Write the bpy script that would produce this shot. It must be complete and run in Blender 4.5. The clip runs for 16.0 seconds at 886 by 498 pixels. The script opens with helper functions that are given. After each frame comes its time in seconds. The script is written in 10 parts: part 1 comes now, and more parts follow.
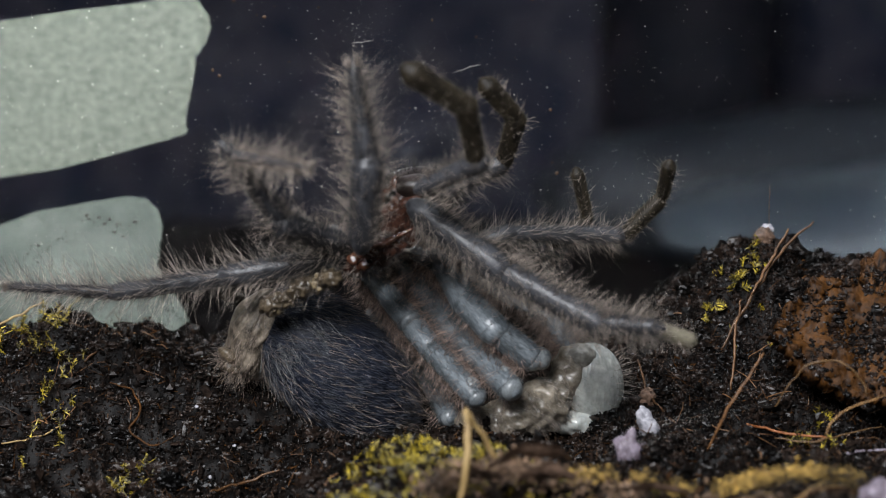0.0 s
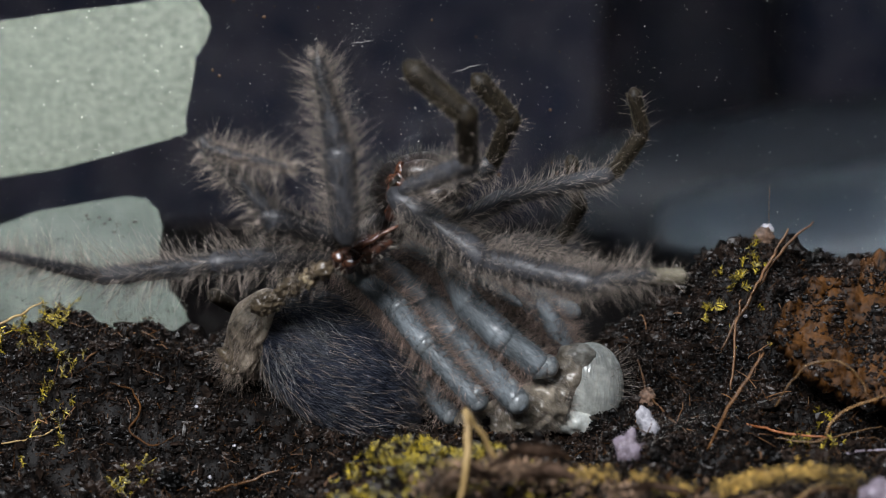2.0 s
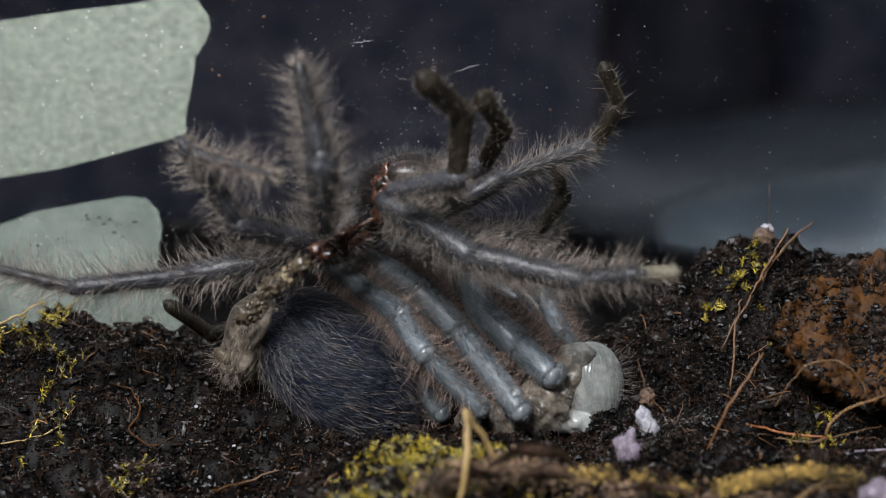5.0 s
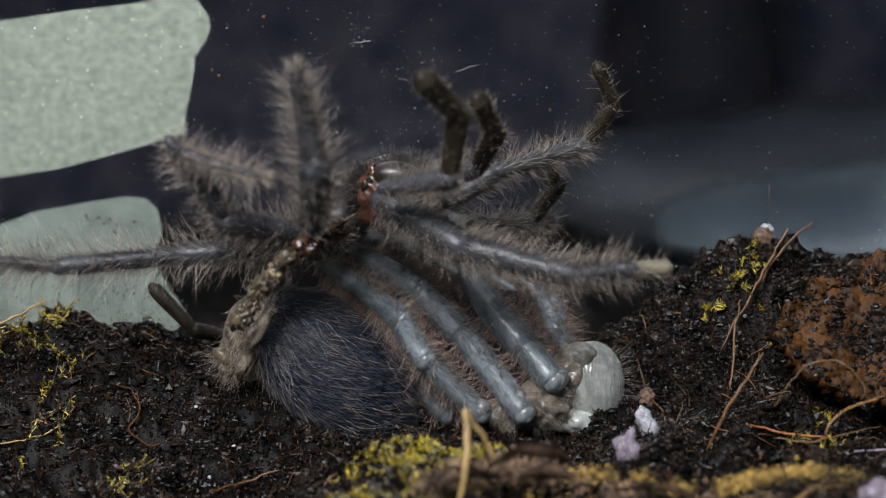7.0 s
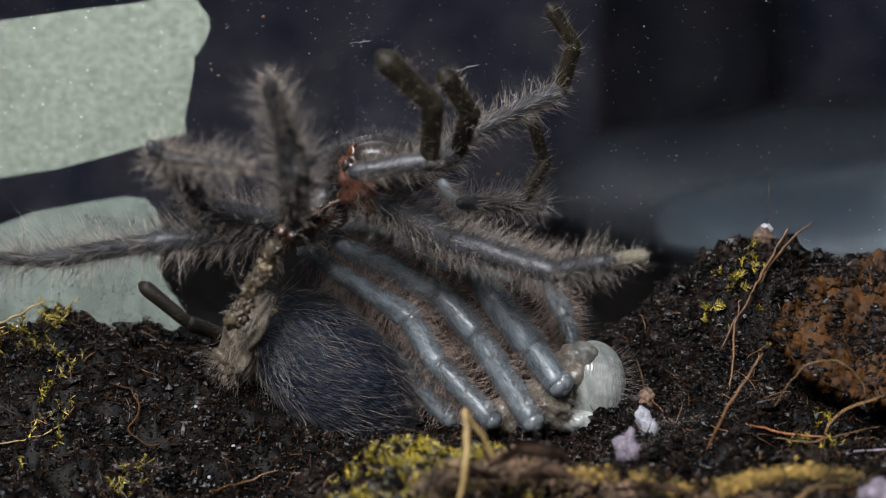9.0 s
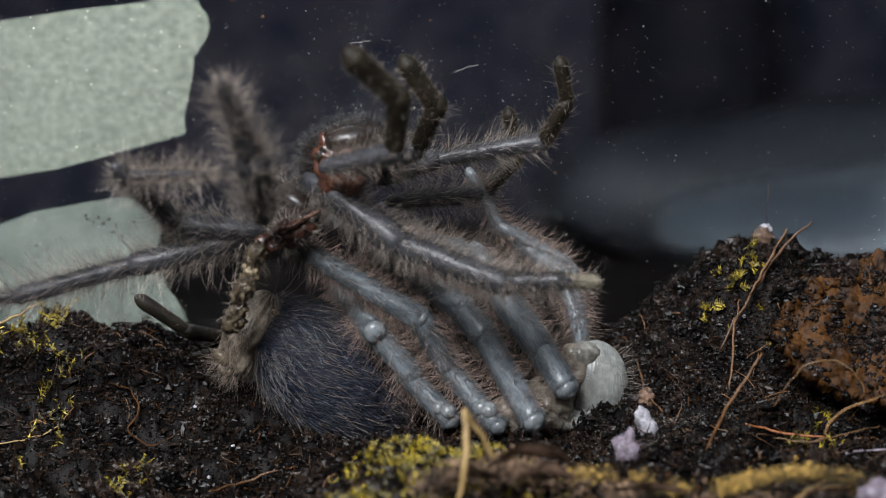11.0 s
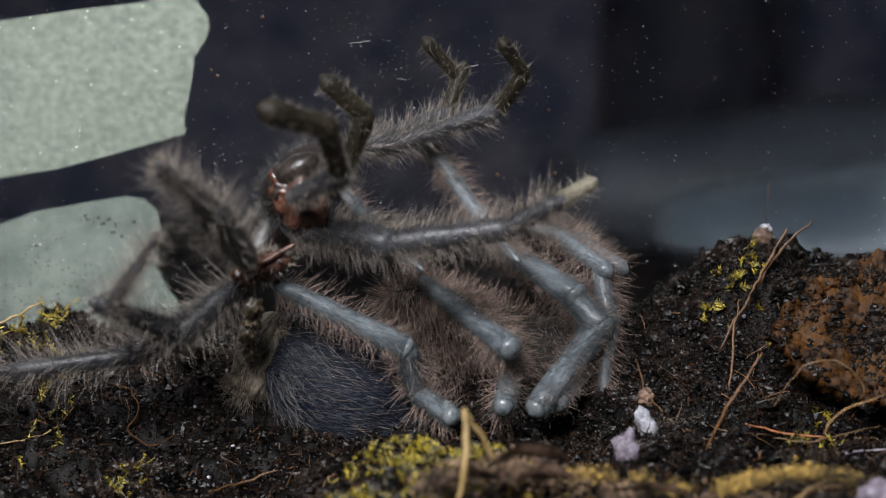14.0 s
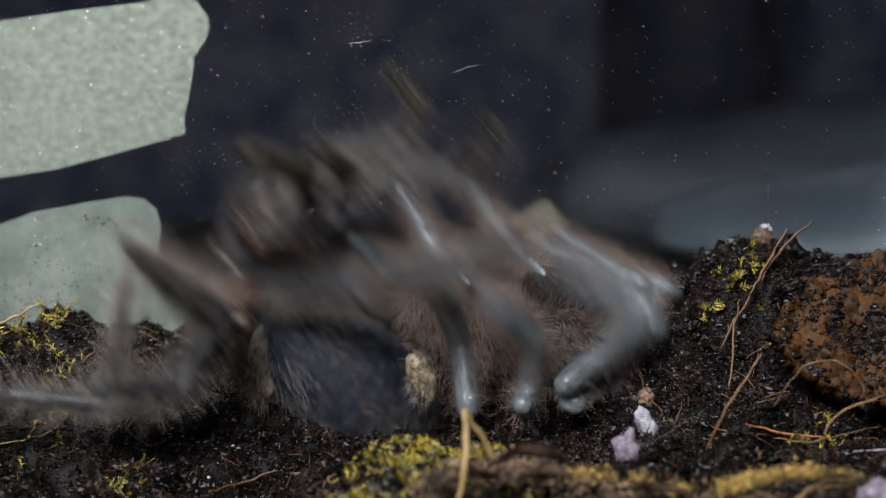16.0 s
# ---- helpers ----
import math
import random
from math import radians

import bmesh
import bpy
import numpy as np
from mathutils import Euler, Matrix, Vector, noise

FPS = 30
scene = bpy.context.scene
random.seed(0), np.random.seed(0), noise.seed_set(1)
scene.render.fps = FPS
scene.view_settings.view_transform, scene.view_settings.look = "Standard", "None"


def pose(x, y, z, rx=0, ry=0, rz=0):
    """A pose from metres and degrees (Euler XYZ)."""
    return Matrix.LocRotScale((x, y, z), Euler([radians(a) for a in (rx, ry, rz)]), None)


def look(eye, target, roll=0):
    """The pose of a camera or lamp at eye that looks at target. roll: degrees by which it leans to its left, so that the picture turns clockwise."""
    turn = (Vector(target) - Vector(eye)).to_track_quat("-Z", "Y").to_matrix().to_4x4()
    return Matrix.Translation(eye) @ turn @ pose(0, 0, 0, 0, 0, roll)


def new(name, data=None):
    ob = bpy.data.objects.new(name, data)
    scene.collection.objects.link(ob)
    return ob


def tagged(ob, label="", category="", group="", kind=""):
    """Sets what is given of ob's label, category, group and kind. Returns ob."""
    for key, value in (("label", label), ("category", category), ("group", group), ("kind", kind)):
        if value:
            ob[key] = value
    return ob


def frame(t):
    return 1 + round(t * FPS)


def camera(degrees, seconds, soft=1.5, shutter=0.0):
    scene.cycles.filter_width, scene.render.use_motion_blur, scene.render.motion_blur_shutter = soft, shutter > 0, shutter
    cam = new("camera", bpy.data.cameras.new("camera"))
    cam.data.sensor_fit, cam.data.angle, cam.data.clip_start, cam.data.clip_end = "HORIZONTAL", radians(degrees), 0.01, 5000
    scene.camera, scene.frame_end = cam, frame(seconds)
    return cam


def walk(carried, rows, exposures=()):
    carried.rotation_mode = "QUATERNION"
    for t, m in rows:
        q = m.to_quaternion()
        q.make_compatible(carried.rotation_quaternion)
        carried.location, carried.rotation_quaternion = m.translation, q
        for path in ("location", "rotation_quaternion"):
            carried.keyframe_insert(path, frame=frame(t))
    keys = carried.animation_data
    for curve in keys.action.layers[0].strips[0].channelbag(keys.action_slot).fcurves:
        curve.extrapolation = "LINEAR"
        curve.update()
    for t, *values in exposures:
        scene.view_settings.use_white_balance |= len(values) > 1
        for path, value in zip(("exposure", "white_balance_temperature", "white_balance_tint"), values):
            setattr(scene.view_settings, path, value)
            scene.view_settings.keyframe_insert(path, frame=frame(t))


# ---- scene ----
MM = 0.001
EYE = (0.0, -0.235, 0.060)
cam = camera(30.0, 16.0, soft=1.0, shutter=0.9)
walk(cam, [(0.0, pose(*EYE, 82.0, 0, 0)), (4.2, pose(*EYE, 82.0, 0, -0.012)), (9.0, pose(*EYE, 82.0, 0, -0.035)),
           (12.0, pose(*EYE, 82.0, 0, -0.055)), (16.0, pose(*EYE, 82.005, 0, -0.055))])
cam.data.dof.use_dof = True
cam.data.dof.focus_distance = 0.242
cam.data.dof.aperture_fstop = 13.5

# ---- light: one cool LED panel above the front of the box, a dim overhead fill added for the room ----
scene.view_settings.exposure = 0.0
world = bpy.data.worlds.new("dim room")
scene.world = world
world.use_nodes = True
world.node_tree.nodes["Background"].inputs["Color"].default_value = (0.32, 0.38, 0.5, 1)
world.node_tree.nodes["Background"].inputs["Strength"].default_value = 0.022


def area_lamp(name, eye, target, size, power, colour):
    data = bpy.data.lights.new(name, "AREA")
    data.shape, data.size, data.energy, data.color = "SQUARE", size, power, colour
    ob = new(name, data)
    ob.matrix_world = look(eye, target)
    return ob


area_lamp("led_panel", (-0.075, -0.225, 0.222), (0.0, 0.0, 0.02), 0.12, 1.74, (0.935, 0.955, 1.0))
# added fill that lifts the background, not a known lamp of the room
area_lamp("ceiling_lamp", (0.5, -0.3, 1.9), (0.0, 0.0, 0.0), 0.6, 5.0, (0.75, 0.86, 1.0))


# ---- materials ----
def material(name, dark, light, scale=300.0, rough=0.5, bump=0.3, fine=4.0, metal=0.0, sub=0.0, coat=0.0, random_tint=0.0, stretch=None, island=False, spec=0.5, contrast=0.14):
    """Two scales of noise between two base colours, with fine relief. Scale is in cycles a metre."""
    m = bpy.data.materials.new(name)
    m.use_nodes = True
    nt = m.node_tree
    b = nt.nodes["Principled BSDF"]
    co = nt.nodes.new("ShaderNodeTexCoord")
    src = co.outputs["Object"]
    if stretch:
        mp = nt.nodes.new("ShaderNodeMapping")
        mp.inputs["Scale"].default_value = stretch
        nt.links.new(src, mp.inputs["Vector"])
        src = mp.outputs["Vector"]
    n1 = nt.nodes.new("ShaderNodeTexNoise")
    n1.inputs["Scale"].default_value, n1.inputs["Detail"].default_value = scale, 4
    n2 = nt.nodes.new("ShaderNodeTexNoise")
    n2.inputs["Scale"].default_value, n2.inputs["Detail"].default_value = scale * fine, 6
    for n in (n1, n2):
        nt.links.new(src, n.inputs["Vector"])
    mix = nt.nodes.new("ShaderNodeMath")
    mix.operation = "MULTIPLY_ADD"
    nt.links.new(n1.outputs["Fac"], mix.inputs[0])
    mix.inputs[1].default_value = 0.6
    half = nt.nodes.new("ShaderNodeMath")
    half.operation = "MULTIPLY"
    nt.links.new(n2.outputs["Fac"], half.inputs[0])
    half.inputs[1].default_value = 0.4
    nt.links.new(half.outputs[0], mix.inputs[2])
    ramp = nt.nodes.new("ShaderNodeValToRGB")
    ramp.color_ramp.elements[0].position, ramp.color_ramp.elements[1].position = 0.5 - contrast, 0.5 + contrast
    ramp.color_ramp.elements[0].color, ramp.color_ramp.elements[1].color = (*dark, 1), (*light, 1)
    nt.links.new(mix.outputs[0], ramp.inputs["Fac"])
    colour = ramp.outputs["Color"]
    if random_tint:
        info = nt.nodes.new("ShaderNodeNewGeometry" if island else "ShaderNodeObjectInfo")
        hsv = nt.nodes.new("ShaderNodeHueSaturation")
        rng = nt.nodes.new("ShaderNodeMapRange")
        rng.inputs["To Min"].default_value, rng.inputs["To Max"].default_value = 1 - random_tint, 1 + random_tint
        nt.links.new(info.outputs["Random Per Island" if island else "Random"], rng.inputs["Value"])
        nt.links.new(rng.outputs["Result"], hsv.inputs["Value"])
        nt.links.new(colour, hsv.inputs["Color"])
        colour = hsv.outputs["Color"]
    nt.links.new(colour, b.inputs["Base Color"])
    rr = nt.nodes.new("ShaderNodeMapRange")
    rr.inputs["To Min"].default_value, rr.inputs["To Max"].default_value = max(0.05, rough - 0.12), min(1.0, rough + 0.12)
    nt.links.new(n2.outputs["Fac"], rr.inputs["Value"])
    nt.links.new(rr.outputs["Result"], b.inputs["Roughness"])
    bp = nt.nodes.new("ShaderNodeBump")
    bp.inputs["Strength"].default_value, bp.inputs["Distance"].default_value = bump, 0.25 / (scale * fine)
    nt.links.new(n2.outputs["Fac"], bp.inputs["Height"])
    nt.links.new(bp.outputs["Normal"], b.inputs["Normal"])
    b.inputs["Metallic"].default_value = metal
    b.inputs["Coat Weight"].default_value = coat
    b.inputs["Specular IOR Level"].default_value = spec
    b.inputs["Coat Roughness"].default_value = 0.15
    if sub:
        b.inputs["Subsurface Weight"].default_value = sub
        b.inputs["Subsurface Radius"].default_value = (0.0012, 0.0009, 0.0007)
    return m


OLD_SKIN = material("old cuticle", (0.009, 0.0095, 0.0115), (0.056, 0.057, 0.064), 320, 0.43, 0.9, 6, coat=0.06, stretch=(0.25, 1, 1), spec=0.42, contrast=0.11)
OLD_HAIR = material("old setae", (0.085, 0.072, 0.062), (0.40, 0.335, 0.285), 900, 0.38, 0.0, 3, random_tint=0.85, island=True)
OLD_FUZZ = material("old short fuzz", (0.014, 0.0135, 0.0145), (0.075, 0.070, 0.069), 900, 0.5, 0.0, 3, random_tint=0.7, island=True)
BLUE_FUZZ = material("fresh short fuzz", (0.040, 0.048, 0.053), (0.165, 0.182, 0.188), 900, 0.5, 0.0, 3, random_tint=0.7, island=True)
CAST = material("crumpled old abdomen skin", (0.010, 0.009, 0.0085), (0.085, 0.074, 0.063), 420, 0.5, 1.0, 5, spec=0.3, contrast=0.11)
SHIELD = material("old brown shield", (0.006, 0.0042, 0.0034), (0.030, 0.0195, 0.0150), 400, 0.38, 0.6, 4, coat=0.15)
RIDGE = material("brown mossy soil lumps", (0.007, 0.005, 0.004), (0.27, 0.175, 0.115), 170, 0.5, 0.8, 6, random_tint=0.95, island=True, spec=0.3, contrast=0.10)
DARK_TIP = material("dark tarsus scopula", (0.0032, 0.0025, 0.0018), (0.027, 0.0205, 0.0125), 900, 0.55, 0.9, 5, stretch=(0.25, 1, 1), spec=0.22, contrast=0.16)
SCOPULA = material("olive velvet of the foot pads", (0.020, 0.016, 0.009), (0.115, 0.092, 0.050), 900, 0.5, 0.0, 3, random_tint=0.7, island=True)
PALE_TIP = material("pale tarsus scopula", (0.11, 0.098, 0.066), (0.29, 0.26, 0.185), 900, 0.6, 0.6, 4, stretch=(0.3, 1, 1))
RED_SKIN = material("red brown membrane", (0.018, 0.008, 0.006), (0.112, 0.044, 0.026), 600, 0.36, 0.7, 4, coat=0.15, contrast=0.11)
CREAM = material("cream membrane", (0.075, 0.054, 0.030), (0.38, 0.30, 0.185), 900, 0.4, 0.5, 4, sub=0.2, contrast=0.10)
BLUE_SKIN = material("fresh blue grey cuticle", (0.060, 0.071, 0.079), (0.185, 0.209, 0.226), 620, 0.38, 0.9, 6, coat=0.14, stretch=(0.3, 1, 1), contrast=0.11)
BLUE_HAIR = material("fresh fine setae", (0.14, 0.12, 0.11), (0.34, 0.29, 0.26), 900, 0.5, 0.0, 3, random_tint=0.4, island=True)
COLLAR = material("pale joint skin", (0.085, 0.098, 0.106), (0.23, 0.248, 0.255), 620, 0.34, 0.5, 6, coat=0.25, contrast=0.12)
PINK_HAIR = material("pinkish brown setae", (0.11, 0.077, 0.062), (0.42, 0.305, 0.25), 900, 0.42, 0.0, 3, random_tint=0.7, island=True)
KNOB = material("soft pale knee membrane", (0.090, 0.102, 0.108), (0.24, 0.256, 0.258), 700, 0.34, 0.2, 4, sub=0.35, coat=0.2)
ABDOMEN = material("blue black abdomen velvet", (0.003, 0.004, 0.008), (0.017, 0.021, 0.036), 800, 0.55, 0.9, 5, stretch=(0.25, 1, 1), spec=0.15)
ABDOMEN_HAIR = material("abdomen setae", (0.008, 0.010, 0.017), (0.062, 0.070, 0.092), 900, 0.36, 0.0, 3, random_tint=0.8, island=True, spec=0.5)
LONG_HAIR = material("long tawny setae", (0.11, 0.082, 0.066), (0.42, 0.335, 0.27), 900, 0.4, 0.0, 3, random_tint=0.65, island=True)
SOIL = material("wet peat soil", (0.0005, 0.0004, 0.0004), (0.0060, 0.0042, 0.0034), 1400, 0.5, 1.0, 4, spec=0.10, contrast=0.08)
CLOD = material("soil crumbs", (0.0006, 0.0005, 0.0004), (0.0190, 0.0120, 0.0088), 300, 0.38, 0.9, 6, random_tint=0.97, island=True, spec=0.30, contrast=0.10)
MOSS = material("yellow green moss", (0.016, 0.014, 0.003), (0.38, 0.285, 0.024), 380, 0.55, 0.4, 4, random_tint=0.92, island=True, contrast=0.12)
LICHEN = material("ochre crusty moss", (0.018, 0.011, 0.005), (0.72, 0.46, 0.115), 170, 0.6, 0.6, 6, random_tint=0.9, island=True, contrast=0.11)
ROOT = material("tan plant fibre", (0.045, 0.020, 0.008), (0.21, 0.100, 0.038), 900, 0.5, 0.6, 4, random_tint=0.6)
STRAW = material("pale dry straw", (0.24, 0.15, 0.055), (0.46, 0.32, 0.135), 900, 0.5, 0.5, 4)
DRY_ROOT = material("dry tan root", (0.10, 0.050, 0.018), (0.30, 0.165, 0.060), 900, 0.5, 0.6, 4, random_tint=0.5)
ORANGE_ROOT = material("fresh orange root", (0.16, 0.050, 0.016), (0.42, 0.150, 0.050), 900, 0.45, 0.6, 4)
BARK = material("orange brown bark", (0.0022, 0.0013, 0.0010), (0.108, 0.0415, 0.0072), 330, 0.6, 1.0, 7, spec=0.2, contrast=0.14, stretch=(1.0, 1.0, 0.20))
PERLITE = material("white perlite", (0.20, 0.195, 0.22), (0.52, 0.51, 0.55), 700, 0.5, 0.9, 4)
PURPLE = material("purplish root bulb", (0.10, 0.075, 0.09), (0.30, 0.255, 0.31), 900, 0.5, 0.9, 4, sub=0.2)
TAPE = material("masking tape crepe paper", (0.050, 0.060, 0.045), (0.124, 0.140, 0.106), 640, 0.7, 1.0, 6, stretch=(1, 1, 1.3), contrast=0.17)
TAPE_BACK = material("masking tape seen from its glue side", (0.044, 0.056, 0.045), (0.096, 0.111, 0.091), 150, 0.6, 0.3, 6, contrast=0.14)
DUST = material("dust flakes", (0.36, 0.34, 0.31), (0.80, 0.77, 0.71), 900, 0.6, 0.3, 3, random_tint=0.7, island=True)
CRUMB = material("dark soil and shade flecks", (0.006, 0.005, 0.004), (0.030, 0.022, 0.016), 900, 0.6, 0.3, 3)
WALL = material("dark mottled room wall", (0.0055, 0.011, 0.034), (0.066, 0.060, 0.080), 45, 0.8, 0.2, 3, contrast=0.09)
# darker copy of the grey cloth, for shading towards the bag's top
TUB_SHADE = material("grey cloth darkened as shade", (0.010, 0.013, 0.018), (0.026, 0.031, 0.039), 9, 0.6, 0.1, 4, contrast=0.10)
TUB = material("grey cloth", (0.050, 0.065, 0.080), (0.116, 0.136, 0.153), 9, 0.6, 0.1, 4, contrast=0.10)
TABLE = material("dark stained wood", (0.004, 0.003, 0.003), (0.012, 0.009, 0.008), 25, 0.7, 0.3, 6, stretch=(0.15, 1, 1), spec=0.1)
ORANGE = material("orange brown inner membrane", (0.022, 0.009, 0.006), (0.145, 0.060, 0.034), 500, 0.25, 0.6, 4, coat=0.4, contrast=0.12)
TORN = material("tan crumpled cast skin", (0.030, 0.024, 0.018), (0.27, 0.222, 0.168), 420, 0.42, 1.0, 5, spec=0.35, contrast=0.13)
STRIP = material("tan torn skin", (0.016, 0.012, 0.008), (0.13, 0.098, 0.062), 500, 0.35, 0.8, 5, coat=0.15, contrast=0.12)
LEAF = material("dry leaf litter", (0.022, 0.014, 0.011), (0.26, 0.165, 0.115), 330, 0.5, 0.8, 5, random_tint=0.5, spec=0.35)
BOTTLE = material("matt dark plastic", (0.004, 0.006, 0.011), (0.024, 0.021, 0.027), 45, 0.7, 0.2, 3, spec=0.15)


def glass_material():
    m = bpy.data.materials.new("clear acrylic")
    m.use_nodes = True
    b = m.node_tree.nodes["Principled BSDF"]
    b.inputs["Base Color"].default_value = (0.96, 0.97, 0.98, 1)
    b.inputs["Roughness"].default_value = 0.0
    b.inputs["IOR"].default_value = 1.45
    b.inputs["Transmission Weight"].default_value = 1.0
    return m


GLASS = glass_material()


# ---- mesh helpers ----
def mesh_object(name, verts, faces, mats, parent=None, index=None, smooth=True, label=""):
    me = bpy.data.meshes.new(name)
    me.from_pydata([tuple(v) for v in verts], [], [tuple(f) for f in faces])
    for m in mats:
        me.materials.append(m)
    if index is not None:
        me.polygons.foreach_set("material_index", list(index))
    if smooth:
        me.polygons.foreach_set("use_smooth", [True] * len(me.polygons))
    me.update()
    ob = new(name, me)
    if parent:
        ob.parent = parent
    if label:
        tagged(ob, label)
    return ob


class Build:
    """Gathers rounded forms and bristles into one mesh."""

    def __init__(self):
        self.v, self.f, self.i = [], [], []

    def add(self, verts, faces, mat=0):
        k = len(self.v)
        self.v.extend(verts)
        self.f.extend([tuple(a + k for a in f) for f in faces])
        self.i.extend([mat] * len(faces))

    def tube(self, points, radii, sides=12, mat=0, flat=1.0):
        """A closed tube along points, with a radius at each."""
        pts = [Vector(p) for p in points]
        verts, faces = [], []
        side = None
        for k, p in enumerate(pts):
            d = (pts[min(k + 1, len(pts) - 1)] - pts[max(k - 1, 0)]).normalized()
            if side is None:
                side = d.orthogonal().normalized() if abs(d.x) < 0.9 else Vector((0, 1, 0))
            side = (side - d * side.dot(d)).normalized()
            up = d.cross(side)
            for s in range(sides):
                a = 2 * math.pi * s / sides
                verts.append(p + (side * math.cos(a) + up * math.sin(a) * flat) * radii[k])
        n = len(pts)
        for k in range(n - 1):
            for s in range(sides):
                t = (s + 1) % sides
                faces.append((k * sides + s, k * sides + t, (k + 1) * sides + t, (k + 1) * sides + s))
        faces.append(tuple(range(sides - 1, -1, -1)))
        faces.append(tuple((n - 1) * sides + s for s in range(sides)))
        self.add(verts, faces, mat)

    def lump(self, centre, radii, mat=0, rough=0.0, freq=300.0, turn=None, nu=20, nv=12, seed=0.0, ribs=0, depth=0.0):
        """An uneven ellipsoid; ribs run from pole to pole."""
        verts, faces = [], []
        c = Vector(centre)
        for j in range(nv + 1):
            th = math.pi * j / nv
            for i in range(nu):
                ph = 2 * math.pi * i / nu
                d = Vector((math.sin(th) * math.cos(ph), math.sin(th) * math.sin(ph), math.cos(th)))
                p = Vector((d.x * radii[0], d.y * radii[1], d.z * radii[2]))
                if rough:
                    p *= 1 + rough * noise.noise(p * freq + Vector((seed, seed * 1.7, 3.1)))
                if ribs:
                    wave = math.sin(ribs * (ph + 0.22 * noise.noise(d * 2.3 + Vector((seed, 0, 0)))))
                    p *= 1 + depth * wave * math.sin(th) * (0.5 + 0.5 * math.cos(ph + 0.5)) * (0.55 + 0.45 * noise.noise(d * 3.1 + Vector((0, seed, 4))))
                if turn:
                    p = turn @ p
                verts.append(c + p)
        for j in range(nv):
            for i in range(nu):
                k = (i + 1) % nu
                faces.append((j * nu + i, (j + 1) * nu + i, (j + 1) * nu + k, j * nu + k))
        self.add(verts, faces, mat)

    def bristles(self, base, way, length, radius, mat=1, curl=0.35, seed=0, droop=(0, 0, 0)):
        """Tapered, bent, three-sided hairs at base points along way."""
        rs = np.random.RandomState(seed)
        base, way = np.asarray(base, float), np.asarray(way, float)
        n = len(base)
        if n == 0:
            return
        way = way / np.maximum(np.linalg.norm(way, axis=1, keepdims=True), 1e-9)
        bend = rs.normal(size=(n, 3)) * curl + np.asarray(droop)
        ln = (np.asarray(length) * np.ones(n))[:, None]
        ref = np.where(np.abs(way[:, :1]) < 0.8, np.array([[1.0, 0, 0]]), np.array([[0, 1.0, 0]]))
        u = np.cross(way, ref)
        u /= np.linalg.norm(u, axis=1, keepdims=True)
        w = np.cross(way, u)
        r = (np.asarray(radius) * np.ones(n))[:, None]
        rings = []
        for s, q in ((0.0, 1.0), (0.45, 0.8), (0.8, 0.45)):
            p = base + way * ln * s + bend * ln * s * s * 0.5
            for a in (0, 2 * math.pi / 3, 4 * math.pi / 3):
                rings.append(p + (u * math.cos(a) + w * math.sin(a)) * r * q)
        rings.append(base + way * ln + bend * ln * 0.5)
        verts = np.stack(rings, axis=1).reshape(-1, 3)
        k0 = len(self.v)
        self.v.extend(map(tuple, verts))
        for h in range(n):
            b = k0 + h * 10
            for k in (0, 3):
                for s in range(3):
                    t = (s + 1) % 3
                    self.f.append((b + k + s, b + k + t, b + k + 3 + t, b + k + 3 + s))
            for s in range(3):
                self.f.append((b + 6 + s, b + 6 + (s + 1) % 3, b + 9))
        self.i.extend([mat] * (9 * n))

    def done(self, name, mats, parent=None, label="", smooth=True):
        return mesh_object(name, self.v, self.f, mats, parent, self.i, smooth, label)


